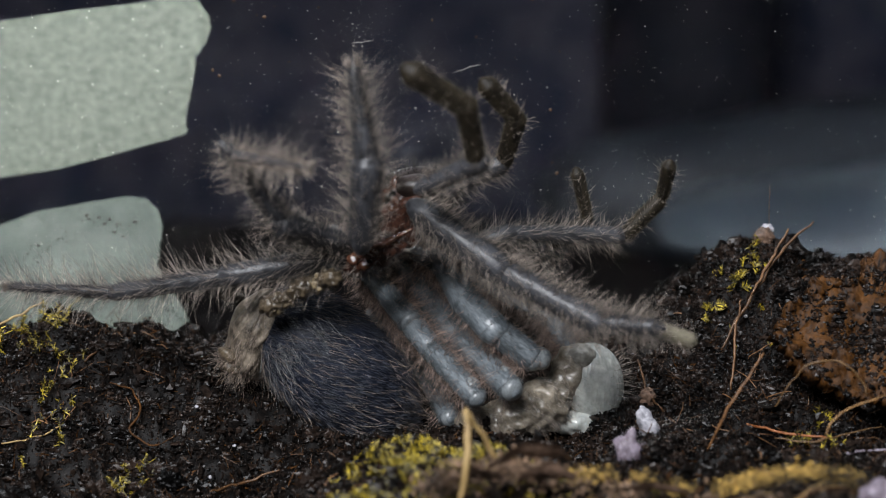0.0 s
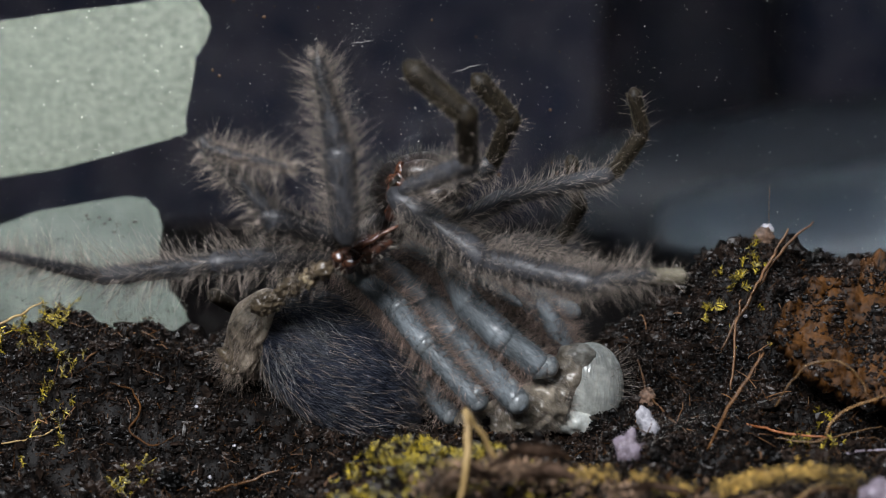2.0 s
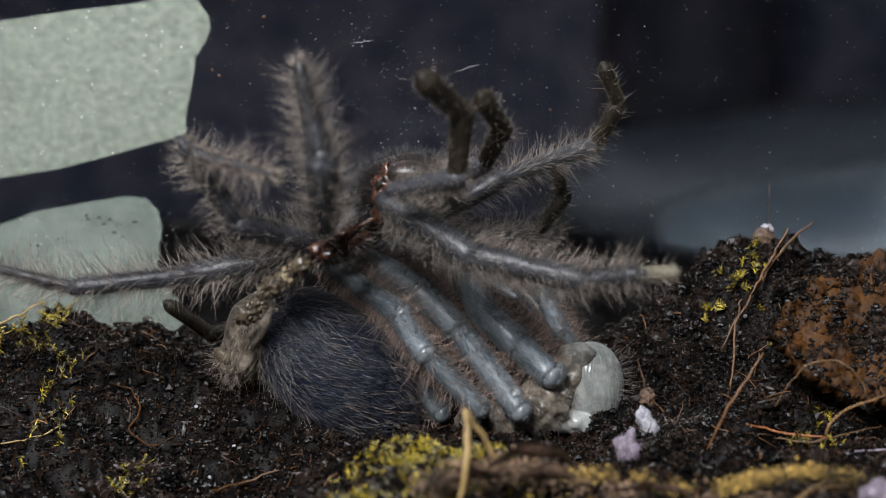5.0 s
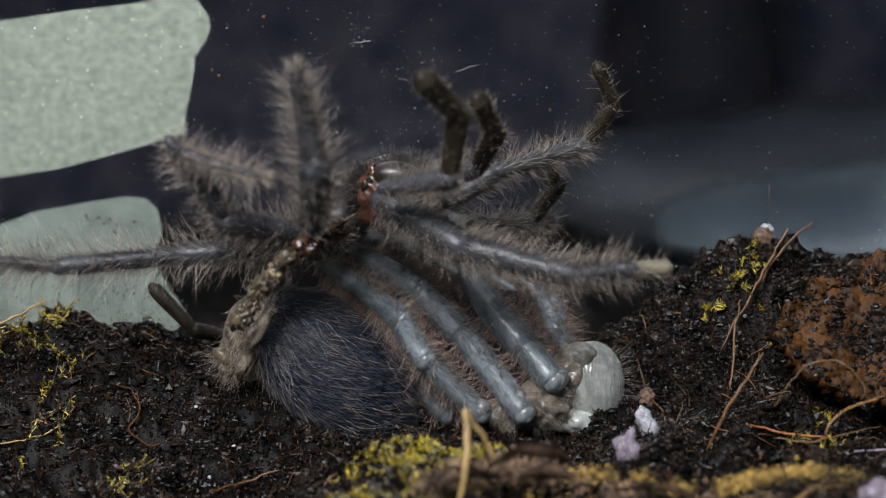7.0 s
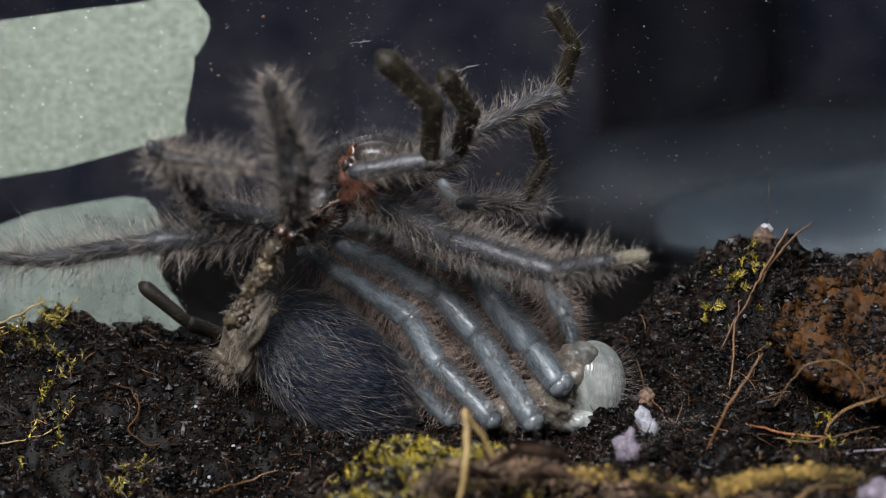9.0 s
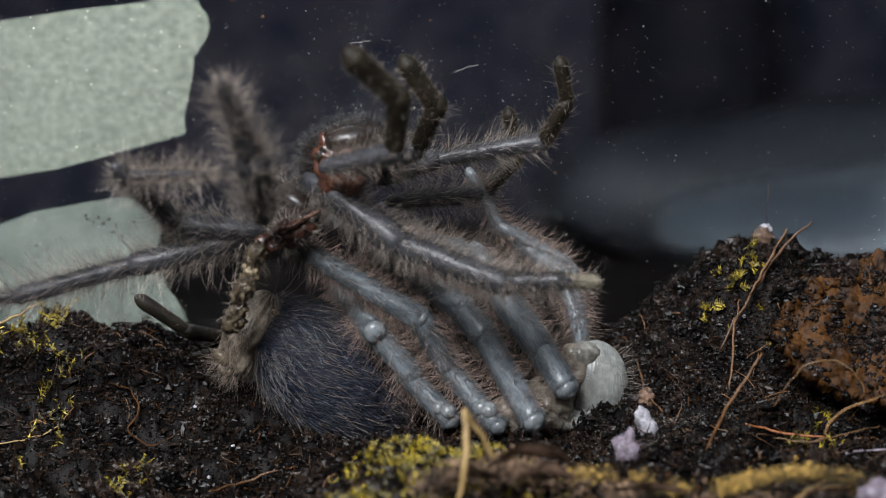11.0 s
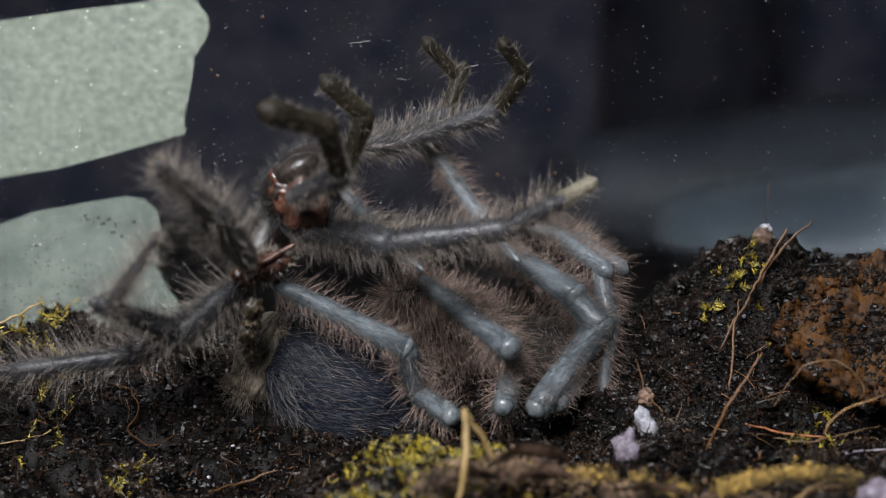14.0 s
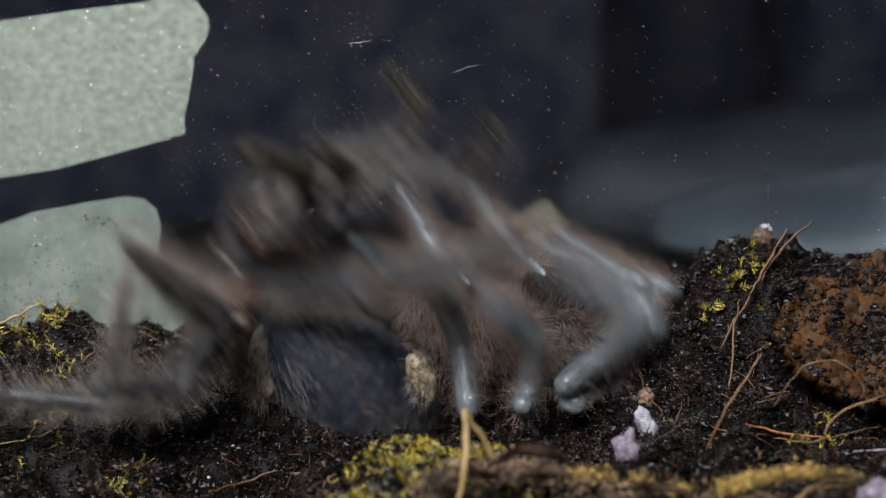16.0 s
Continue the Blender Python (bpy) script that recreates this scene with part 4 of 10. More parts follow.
# ---- litter on the soil ----
def moss_tuft(name, x0, x1, y0, y1, n, mat, seed, height, label, category="moss", lift=0.0, size=1.0):
    """Many small leafy sprigs."""
    rs = random.Random(seed)
    b = Build()
    base, way, ln = [], [], []
    for k in range(n):
        x, y = rs.uniform(x0, x1), rs.uniform(y0, y1)
        p = on_ground(x, y, lift * rs.random())
        d = Vector((rs.gauss(0, 0.7), rs.gauss(-0.1, 0.7), 1.0)).normalized()
        L = height * rs.uniform(0.4, 1.2)
        b.tube([p, p + d * L * 0.5, p + d * L + Vector((rs.gauss(0, 0.2), 0, -0.1)) * L], [0.00012 * size, 0.0001 * size, 0.00004 * size], 4)
        for j in range(16):
            f = (j + 1) / 16
            base.append(p + d * L * f)
            way.append(d * 0.6 + Vector((rs.gauss(0, 1), rs.gauss(0, 1), rs.gauss(0, 1))).normalized())
            ln.append(0.0008 * size * rs.uniform(0.6, 1.2))
    b.bristles(base, way, ln, 0.00011 * size, 0, 0.3, seed)
    return tagged(b.done(name, [mat], smooth=False), label, category, kind="stuff")


moss_tuft("moss", -0.0145, 0.0090, -0.034, -0.020, 90, MOSS, 1, 0.0015, "yellow green moss cushion before the animal", size=1.3)
moss_tuft("moss", -0.0663, -0.0585, 0.008, 0.019, 34, MOSS, 2, 0.0030, "small dark moss clump beside the pane")
moss_tuft("moss", -0.0598, -0.0540, -0.008, 0.010, 26, MOSS, 3, 0.0022, "yellow moss sprigs scattered on soil")
moss_tuft("moss", -0.0466, -0.0418, -0.012, -0.008, 14, MOSS, 4, 0.0030, "yellow moss sprigs scattered on soil")
moss_tuft("moss", 0.0399, 0.0489, 0.006, 0.018, 16, MOSS, 5, 0.0020, "yellow moss sprigs on the soil bank")
moss_tuft("moss", 0.0105, 0.0328, -0.036, -0.029, 46, MOSS, 7, 0.0014, "yellow moss sprigs on the soil ridge")
moss_tuft("moss", 0.0489, 0.0546, -0.012, -0.004, 26, MOSS, 6, 0.0024, "yellow moss sprigs under the bark")


def crust(name, points, radius, n, mat, seed, label):
    rs = random.Random(seed)
    b = Build()
    for k in range(n):
        f = rs.random() * (len(points) - 1)
        i = int(f)
        p = Vector(points[i]).lerp(Vector(points[i + 1]), f - i)
        if noise.noise(p * 260 + Vector((seed, 0, 0))) < -0.12:
            continue
        r = radius * min(0.13, 0.062 * math.exp(rs.gauss(0, 0.5)))
        q = p + Vector((rs.gauss(0, 1), rs.gauss(0, 1), rs.gauss(0, 0.8))) * radius * 0.6
        b.lump(q, (r * rs.uniform(0.7, 1.9), r, r * rs.uniform(0.6, 1.4)), 0, 0.9, 1.2 / r, nu=7, nv=5, seed=k)
    return tagged(b.done(name, [mat], smooth=False), label, "moss", kind="stuff")


crust("moss_ridge", [(0.01611, -0.03250, 0.00268), (0.02139, -0.03300, 0.00312), (0.02602, -0.03300, 0.00239), (0.03068, -0.03300, 0.00092)], 0.0011, 2000, LICHEN, 1, "ochre crusty moss ridge on the soil")
crust("moss_ridge", [(0.03477, -0.03400, 0.00136), (0.03934, -0.03400, 0.00282), (0.04568, -0.03400, 0.00355), (0.05065, -0.03400, 0.00311), (0.05493, -0.03400, 0.00194)], 0.0011, 3000, LICHEN, 2, "ochre crusty moss ridge on the soil")
crust("soil_ridge", [(-0.00453, -0.03400, 0.00121), (0.00113, -0.03450, 0.00296), (0.00679, -0.03400, 0.00413), (0.01251, -0.03300, 0.00326), (0.01893, -0.03300, 0.00092), (0.03320, -0.03300, -0.00070), (0.05528, -0.03300, -0.00033)], 0.0019, 5200, RIDGE, 3, "blurred brown soil ridge before the animal")


def leaf_bit(points, width, seed, label):
    """A torn, curled scrap of dry leaf or husk along a few places."""
    pts = [Vector(p) for p in points]
    b = Build()
    verts, faces = [], []
    U, V = 14, 7
    for side in (0, 1):
        for i in range(U + 1):
            f = i / U * (len(pts) - 1)
            k = min(int(f), len(pts) - 2)
            p = pts[k].lerp(pts[k + 1], f - k)
            for j in range(V + 1):
                g = j / V * 2 - 1
                w = width * (math.sin(math.pi * (0.12 + 0.76 * i / U)) + 0.35 * noise.noise(p * 700 + Vector((seed, g, 0))))
                q = p + Vector((0.15 * g * w, -0.55 * g * w, 0.75 * g * w + 0.35 * w * g * g)) + 0.0005 * noise.noise_vector(p * 900 + Vector((g, seed, 0)))
                verts.append(q + Vector((0, 0.0001 if side else -0.0001, -0.00005 if side else 0.00005)))
    M = (U + 1) * (V + 1)
    for i in range(U):
        for j in range(V):
            k = i * (V + 1) + j
            faces.append((k, k + 1, k + V + 2, k + V + 1))
            faces.append((M + k, M + k + V + 1, M + k + V + 2, M + k + 1))
    for i in range(U):
        for j in (0, V):
            k = i * (V + 1) + j
            faces.append((k, k + V + 1, M + k + V + 1, M + k))
    for j in range(V):
        for i in (0, U):
            k = i * (V + 1) + j
            faces.append((k, M + k, M + k + 1, k + 1))
    b.add(verts, faces)
    return tagged(b.done("leaf_scrap", [LEAF]), label, "leaf litter", "leaf scraps before the animal")


leaf_bit([(0.00567, -0.03600, 0.00454), (0.00955, -0.03500, 0.00643), (0.01419, -0.03400, 0.00573), (0.01618, -0.03300, 0.00502)], 0.0013, 1, "curled brown leaf scrap on the ridge")
leaf_bit([(0.00844, -0.03700, 0.00281), (0.01232, -0.03600, 0.00440), (0.01653, -0.03600, 0.00310)], 0.0012, 2, "brown leaf scrap with dark edges on the ridge")
leaf_bit([(-0.00028, -0.03700, 0.00252), (0.00390, -0.03700, 0.00424), (0.00743, -0.03600, 0.00310)], 0.0010, 3, "brown leaf scrap with dark edges on the ridge")
leaf_bit([(0.02146, -0.03600, 0.00151), (0.02578, -0.03500, 0.00194), (0.03073, -0.03500, 0.00121)], 0.0009, 4, "brown leaf scrap with dark edges on the ridge")


def moss_fronds(name, places, label, seed, length=0.0042):
    """Feathery moss shoots: an arched stem with two rows of pointed leaves."""
    rs = random.Random(seed)
    b = Build()
    base, way, ln = [], [], []
    for x, y, z in places:
        p = Vector((x, y, z))
        d = Vector((rs.gauss(0.5, 0.6), rs.gauss(-0.15, 0.4), rs.uniform(0.15, 0.9))).normalized()
        side = d.cross(Vector((0, -1, 0.3))).normalized()
        L = length * rs.uniform(0.5, 1.2)
        path = [p + d * L * f + Vector((0, 0, -0.45 * L * f * f)) for f in (0, 0.25, 0.5, 0.75, 1.0)]
        b.tube(path, [0.00013, 0.00012, 0.0001, 0.00008, 0.00004], 5)
        for j in range(22):
            f = (j + 1) / 22
            k = min(int(f * 4), 3)
            base.append(path[k].lerp(path[k + 1], f * 4 - k))
            way.append(d * 0.7 + side * (1 if j % 2 else -1) * 0.9 + Vector((rs.gauss(0, 0.2), rs.gauss(0, 0.3), rs.gauss(0, 0.2))))
            ln.append(0.0010 * (1.15 - 0.7 * f) * rs.uniform(0.7, 1.2))
    b.bristles(base, way, ln, 0.00009, 0, 0.3, seed)
    return tagged(b.done(name, [MOSS], smooth=False), label, "moss", kind="stuff")


rr = random.Random(71)
moss_fronds("moss", [(x, y, ground_height(x, y) + 0.0010 * rr.random()) for x, y in ((rr.uniform(-0.0125, 0.0085), rr.gauss(-0.0195, 0.0018)) for k in range(60))], "feathery yellow green moss shoots under the animal", 12, 0.0030)
moss_fronds("moss", [(x, y, ground_height(x, y) + 0.0012 * rr.random()) for x, y in ((rr.uniform(-0.0150, 0.0030), rr.uniform(-0.036, -0.022)) for k in range(64))], "feathery yellow green moss shoots before the animal", 8)
moss_fronds("moss", [(x, y, ground_height(x, y) + 0.001 * rr.random()) for x, y in ((rr.uniform(0.0030, 0.0120), rr.uniform(-0.028, -0.020)) for k in range(36))], "feathery yellow green moss shoots before the animal", 9, 0.003)
bank = [(0.04704, 0.01200, 0.02279), (0.04461, 0.01100, 0.02053), (0.04254, 0.01000, 0.01811), (0.03904, 0.00900, 0.01553)]
moss_fronds("moss", [tuple(Vector(bank[i]).lerp(Vector(bank[i + 1]), rr.random()) + Vector((rr.gauss(0, 0.0005), 0, rr.gauss(0, 0.0005)))) for i in (0, 0, 0, 0, 1, 1, 1, 1, 1, 2, 2, 2, 2, 2)], "yellow green moss strand hanging on the bank", 10, 0.002)

# straws, roots
strand("straw", [(0.00215, -0.03800, 0.00081), (0.00306, -0.03700, 0.00696), (0.00273, -0.03500, 0.01168)], 0.00048, STRAW, "pale bent dry straw standing in moss", "straw", "dry straws")
strand("straw", [(0.00273, -0.03500, 0.01168), (0.00465, -0.03400, 0.00870), (0.00718, -0.03300, 0.00370)], 0.00038, STRAW, "pale bent dry straw standing in moss", "straw", "dry straws")
strand("straw", [(-0.06902, 0.01200, 0.01280), (-0.06465, 0.01200, 0.01498), (-0.06071, 0.01200, 0.01716)], 0.0002, STRAW, "thin pale straw beside the pane", "straw", "dry straws")
strand("root", [(-0.06447, -0.00360, -0.00056), (-0.06045, -0.00345, -0.00052), (-0.05678, -0.00330, 0.00086), (-0.05351, -0.00135, 0.00229)], 0.00014, STRAW, "thin tan root fibre on soil", "root", "root fibres")
strand("root", [(-0.04944, 0.00540, 0.00596), (-0.04570, 0.00330, 0.00558), (-0.04425, -0.00045, 0.00308), (-0.04511, -0.00270, 0.00112), (-0.04159, -0.00450, -0.00091), (-0.03854, -0.00315, 0.00040)], 0.00017, BARK, "dark brown curled root in soil", "root", "root fibres")
strand("root", [(-0.03208, -0.01515, -0.00470), (-0.02810, -0.00960, -0.00486), (-0.02297, -0.00900, -0.00315)], 0.00020, ROOT, "brown straight twig on soil", "root", "root fibres")
strand("root", [(-0.05361, 0.00765, 0.00891), (-0.05186, 0.00960, 0.01023), (-0.04971, 0.01200, 0.01237)], 0.00020, ROOT, "brown root fibre on soil", "root", "root fibres")
strand("root", [(0.03613, -0.01425, 0.00087), (0.03876, -0.01600, 0.00764), (0.04371, -0.01400, 0.01464)], 0.00021, ROOT, "orange brown straight root leaning on the bank", "root", "root fibres")
strand("root", [(0.04119, 0.00600, 0.01096), (0.04517, 0.00800, 0.01742), (0.05083, 0.01200, 0.02451), (0.05624, 0.01400, 0.02925)], 0.00026, ROOT, "brown root leaning on the bank", "root", "root fibres")
strand("root", [(0.04597, 0.00800, 0.01913), (0.04937, 0.01100, 0.02380), (0.05221, 0.01300, 0.02825)], 0.00024, ROOT, "brown root leaning on the bank", "root", "root fibres")
strand("root", [(0.04159, -0.00200, 0.00679), (0.04253, 0.00200, 0.01346), (0.04411, 0.00600, 0.01862)], 0.00020, ROOT, "brown root leaning on the bank", "root", "root fibres")
strand("root", [(0.04249, -0.00870, 0.00362), (0.04722, -0.00900, 0.00231), (0.05363, -0.01050, 0.00189)], 0.0002, ORANGE_ROOT, "bright orange root on soil", "root", "root fibres")
strand("root", [(0.04633, -0.00960, 0.00166), (0.05144, -0.01155, 0.00152), (0.05569, -0.01005, 0.00218), (0.06154, -0.00870, 0.00305)], 0.00014, DRY_ROOT, "tan thin root on soil", "root", "root fibres")
strand("root", [(0.04576, -0.01250, 0.00696), (0.04773, -0.01300, 0.01049), (0.05064, -0.01350, 0.01320), (0.05449, -0.01350, 0.01336), (0.05691, -0.01400, 0.01126), (0.05795, -0.01450, 0.00870)], 0.00015, DRY_ROOT, "arched brown root over bark", "root", "root fibres")
strand("root", [(0.05112, -0.02000, 0.00474), (0.05337, -0.01900, 0.00758), (0.05946, -0.01800, 0.00967)], 0.00014, DRY_ROOT, "tan thin root over bark", "root", "root fibres")
strand("root", [(0.04971, -0.01590, 0.00108), (0.05555, -0.01410, 0.00067), (0.06141, -0.01530, 0.00131)], 0.00020, PURPLE, "purplish thin root on soil", "root", "root fibres")
strand("root", [(0.02926, 0.00765, 0.00891), (0.03033, 0.00210, 0.00501), (0.03415, -0.00900, 0.00231)], 0.00020, ROOT, "dark root beside the animal", "root", "root fibres")
strand("root", [(0.05062, 0.02010, 0.02743), (0.04946, 0.01400, 0.03287), (0.04957, 0.01400, 0.03502)], 0.00005, ROOT, "hair thin fibre on the bank", "root", "root fibres")
for k in range(150):
    rr = random.Random(900 + k)
    x, y = rr.uniform(-0.065, 0.07), rr.uniform(-0.036, 0.018)
    if -0.03 < x < 0.028 and y > -0.02:
        continue
    a, L = rr.uniform(0, 6.28), rr.uniform(0.002, 0.007)
    p = on_ground(x, y, 0.0004)
    q = on_ground(x + L * math.cos(a), y + L * math.sin(a) * 0.6, 0.0008 * rr.random() + 0.0003)
    m = (p + q) / 2 + Vector((0, 0, 0.0008 * rr.random()))
    q.y = min(q.y, 0.0195)
    strand("root", [p, m, q], rr.uniform(0.00004, 0.00012), ROOT, "short brown root fibre lying on soil", "root", "root fibres", seed=k)

for k in range(34):
    rr = random.Random(4200 + k)
    x, y = rr.uniform(0.004, 0.062), rr.uniform(-0.0365, -0.030)
    a, L = rr.uniform(-0.7, 0.7), rr.uniform(0.0025, 0.006)
    p = on_ground(x, y, 0.0006 + 0.0012 * rr.random())
    q = on_ground(x + L * math.cos(a), y + L * math.sin(a) * 0.4, 0.0006 + 0.0022 * rr.random())
    strand("root", [p, (p + q) / 2 + Vector((0, 0, 0.0006 * rr.random())), q], rr.uniform(0.00006, 0.00017), rr.choice((ROOT, STRAW, BARK)), "short dry plant fibre on the mossy ridge", "root", "root fibres", seed=k)


def chip(name, corners, thick, mat, label, seed):
    """A flat piece of bark through four corner places, with broken edges and relief."""
    a, c, d, e = [Vector(p) for p in corners]
    n = (c - a).cross(e - a).normalized()
    if n.y > 0:
        n = -n
    b = Build()
    verts, faces = [], []
    N = 46
    for side in (0, 1):
        for j in range(N + 1):
            for i in range(N + 1):
                u, v = i / N, j / N
                p = a.lerp(c, u).lerp(e.lerp(d, u), v)
                mid = (a + c + d + e) / 4
                edge = 1 + 0.16 * noise.noise(p * 110 + Vector((seed, 0, 0))) + 0.10 * noise.noise(p * 420) + 0.12 * noise.noise(p * 1300)
                corner = 1 - 0.16 * (abs(2 * u - 1) ** 3) * (abs(2 * v - 1) ** 3)
                q = mid + (p - mid) * edge * corner
                up = thick * (0.5 if side == 0 else -0.5) + 0.0018 * noise.noise(p * 230) + 0.0006 * noise.noise(Vector((p.x * 900, p.y * 900, p.z * 260))) + 0.0005 * noise.noise(Vector((p.x * 2100, p.y * 2100, p.z * 420)))
                verts.append(q + n * up)
    M = (N + 1) ** 2
    for j in range(N):
        for i in range(N):
            k = j * (N + 1) + i
            faces.append((k, k + 1, k + N + 2, k + N + 1))
            faces.append((M + k, M + k + N + 1, M + k + N + 2, M + k + 1))
    for i in range(N):
        faces.append((i, M + i, M + i + 1, i + 1))
        k = N * (N + 1) + i
        faces.append((k, k + 1, M + k + 1, M + k))
        k, q = i * (N + 1), (i + 1) * (N + 1)
        faces.append((k, q, M + q, M + k))
        k, q = i * (N + 1) + N, (i + 1) * (N + 1) + N
        faces.append((k, M + k, M + q, q))
    b.add(verts, faces)
    rs = random.Random(seed)
    for k in range(2200):
        q = verts[rs.randrange(M)]
        if noise.noise(q * 260) + 0.5 * noise.noise(q * 700) > 0.0:
            r = 0.00010 * math.exp(rs.gauss(0, 0.6))
            b.lump(q + n * 0.00005, (r * rs.uniform(0.6, 2.2), r, r * rs.uniform(0.5, 1.6)), 1, 1.3, 0.9 / r, nu=6, nv=4, seed=k)
    ob = b.done(name, [mat, CLOD])
    ob.data.polygons.foreach_set("use_smooth", [i == 0 for i in b.i])
    return tagged(ob, label, "bark", "bark chips on the bank")


chip("bark_chip", [(0.04487, -0.00500, 0.01483), (0.05900, -0.01000, 0.00430), (0.07300, -0.00500, 0.01350), (0.05500, 0.00300, 0.02450)], 0.0026, BARK, "rust brown rough bark chip on the soil bank", 1)
chip("bark_chip", [(0.06131, 0.00300, 0.01410), (0.07099, 0.00300, 0.00989), (0.07352, 0.01100, 0.02551), (0.06252, 0.01100, 0.02465)], 0.0016, BARK, "rust brown rough bark chip on the soil bank", 2)


def bark_dirt():
    """Wet soil crumbs lodged in the hollow and along the rim of the nearest bark chip."""
    b = Build()
    rs = random.Random(77)
    a, c, d, e = [Vector(p) for p in ((0.04487, -0.00500, 0.01483), (0.05900, -0.01000, 0.00430), (0.07300, -0.00500, 0.01350), (0.05500, 0.00300, 0.02450))]
    out = (c - a).cross(e - a).normalized()
    out = -out if out.y > 0 else out
    for k in range(620):
        if k % 3:
            u, v = rs.gauss(0.62, 0.13), rs.gauss(0.56, 0.15)
        else:
            u, v = rs.random(), rs.random()
            if k % 2:
                v = abs(rs.gauss(0.0, 0.05))
        u, v = min(0.96, max(0.03, u)), min(0.96, max(0.03, v))
        p = a.lerp(c, u).lerp(e.lerp(d, u), v)
        r = min(0.0006, 0.00019 * math.exp(rs.gauss(0, 0.5)))
        lift = 0.0013 + 0.0018 * noise.noise(p * 230) + 0.0006 * noise.noise(Vector((p.x * 900, p.y * 900, p.z * 260)))
        b.lump(p + out * lift, (r * rs.uniform(0.7, 1.5), r, r * rs.uniform(0.6, 1.3)), 0, 0.8, 3.0 / r, nu=10, nv=7, seed=k * 0.31)
    tagged(b.done("soil_crumbs", [CLOD], smooth=False), "wet dark soil crumbs stuck on the bark chip", "soil", kind="stuff")


bark_dirt()


def bit(name, place, radii, mat, label, category, group, seed, turn=0.0):
    b = Build()
    b.lump((0, 0, 0), [r * MM for r in radii], 0, 0.45, 1300 / min(radii), nu=22, nv=16, seed=seed)
    if min(radii) > 0.8:
        rs = np.random.RandomState(seed)
        d = rs.normal(size=(260, 3))
        d /= np.linalg.norm(d, axis=1, keepdims=True)
        b.bristles(d * np.array(radii) * MM * 0.9, d + rs.normal(size=d.shape) * 0.5, 0.45 * MM * rs.uniform(0.3, 1.0, 260), 0.00003, 0, 0.8, seed)
    ob = tagged(b.done(name, [mat]), label, category, group)
    ob.matrix_world = pose(*place, 0, turn, 0)
    return ob


bit("perlite", (0.02875, -0.00960, 0.00320), (1.25, 1.1, 2.9), PERLITE, "white fluffy perlite grain on soil", "perlite", "perlite grains", 1, -25)
bit("bulb", (0.02530, -0.01530, 0.00139), (1.9, 1.5, 2.6), PURPLE, "purplish pale root bulb on soil", "root bulb", "", 2)
bit("bulb", (0.02988, 0.00180, 0.00465), (1.2, 1.0, 1.6), LEAF, "dull brown root bulb on soil", "root bulb", "", 8)
bit("bulb", (0.04964, 0.01850, 0.02623), (1.7, 1.0, 1.5), LEAF, "dull purplish brown lump atop the soil bank", "root bulb", "", 12)
bit("perlite", (0.05035, 0.01960, 0.02740), (0.9, 0.8, 0.7), PERLITE, "white perlite grain atop the soil bank", "perlite", "perlite grains", 3)
bit("bulb", (0.05443, -0.03600, 0.00129), (2.6, 2.0, 1.6), PURPLE, "pale pinkish lump close to the camera", "root bulb", "", 6)
for k, (p, r) in enumerate((((-0.03605, 0.00135, 0.00349), 0.28), ((-0.03159, -0.00165, 0.00002), 0.25), ((-0.03003, -0.00315, -0.00127), 0.3), ((-0.03268, -0.00960, -0.00404), 0.25), ((-0.03528, -0.00015, 0.00200), 0.22), ((0.04545, 0.00930, 0.01548), 0.3))):
    bit("perlite", p, (r, r, r * 0.9), PERLITE, "small white perlite grain in soil", "perlite", "perlite grains", 20 + k)
web = Build()
rr = random.Random(4)
for k in range(7):
    p = Vector((0.02405, -0.01800, 0.00422)) + Vector((rr.uniform(-0.004, 0.004), rr.uniform(-0.004, 0.004), rr.uniform(-0.003, 0.002)))
    q = Vector((0.04057, -0.01000, 0.00781)) + Vector((rr.uniform(-0.008, 0.008), rr.uniform(-0.004, 0.004), rr.uniform(-0.003, 0.003)))
    web.tube([p, p.lerp(q, 0.5) - Vector((0, 0, 0.0006)), q], [0.000005, 0.000006, 0.000005], 3)
tagged(web.done("silk", [DUST]), "fine pale silk threads over the soil", "silk", kind="stuff")


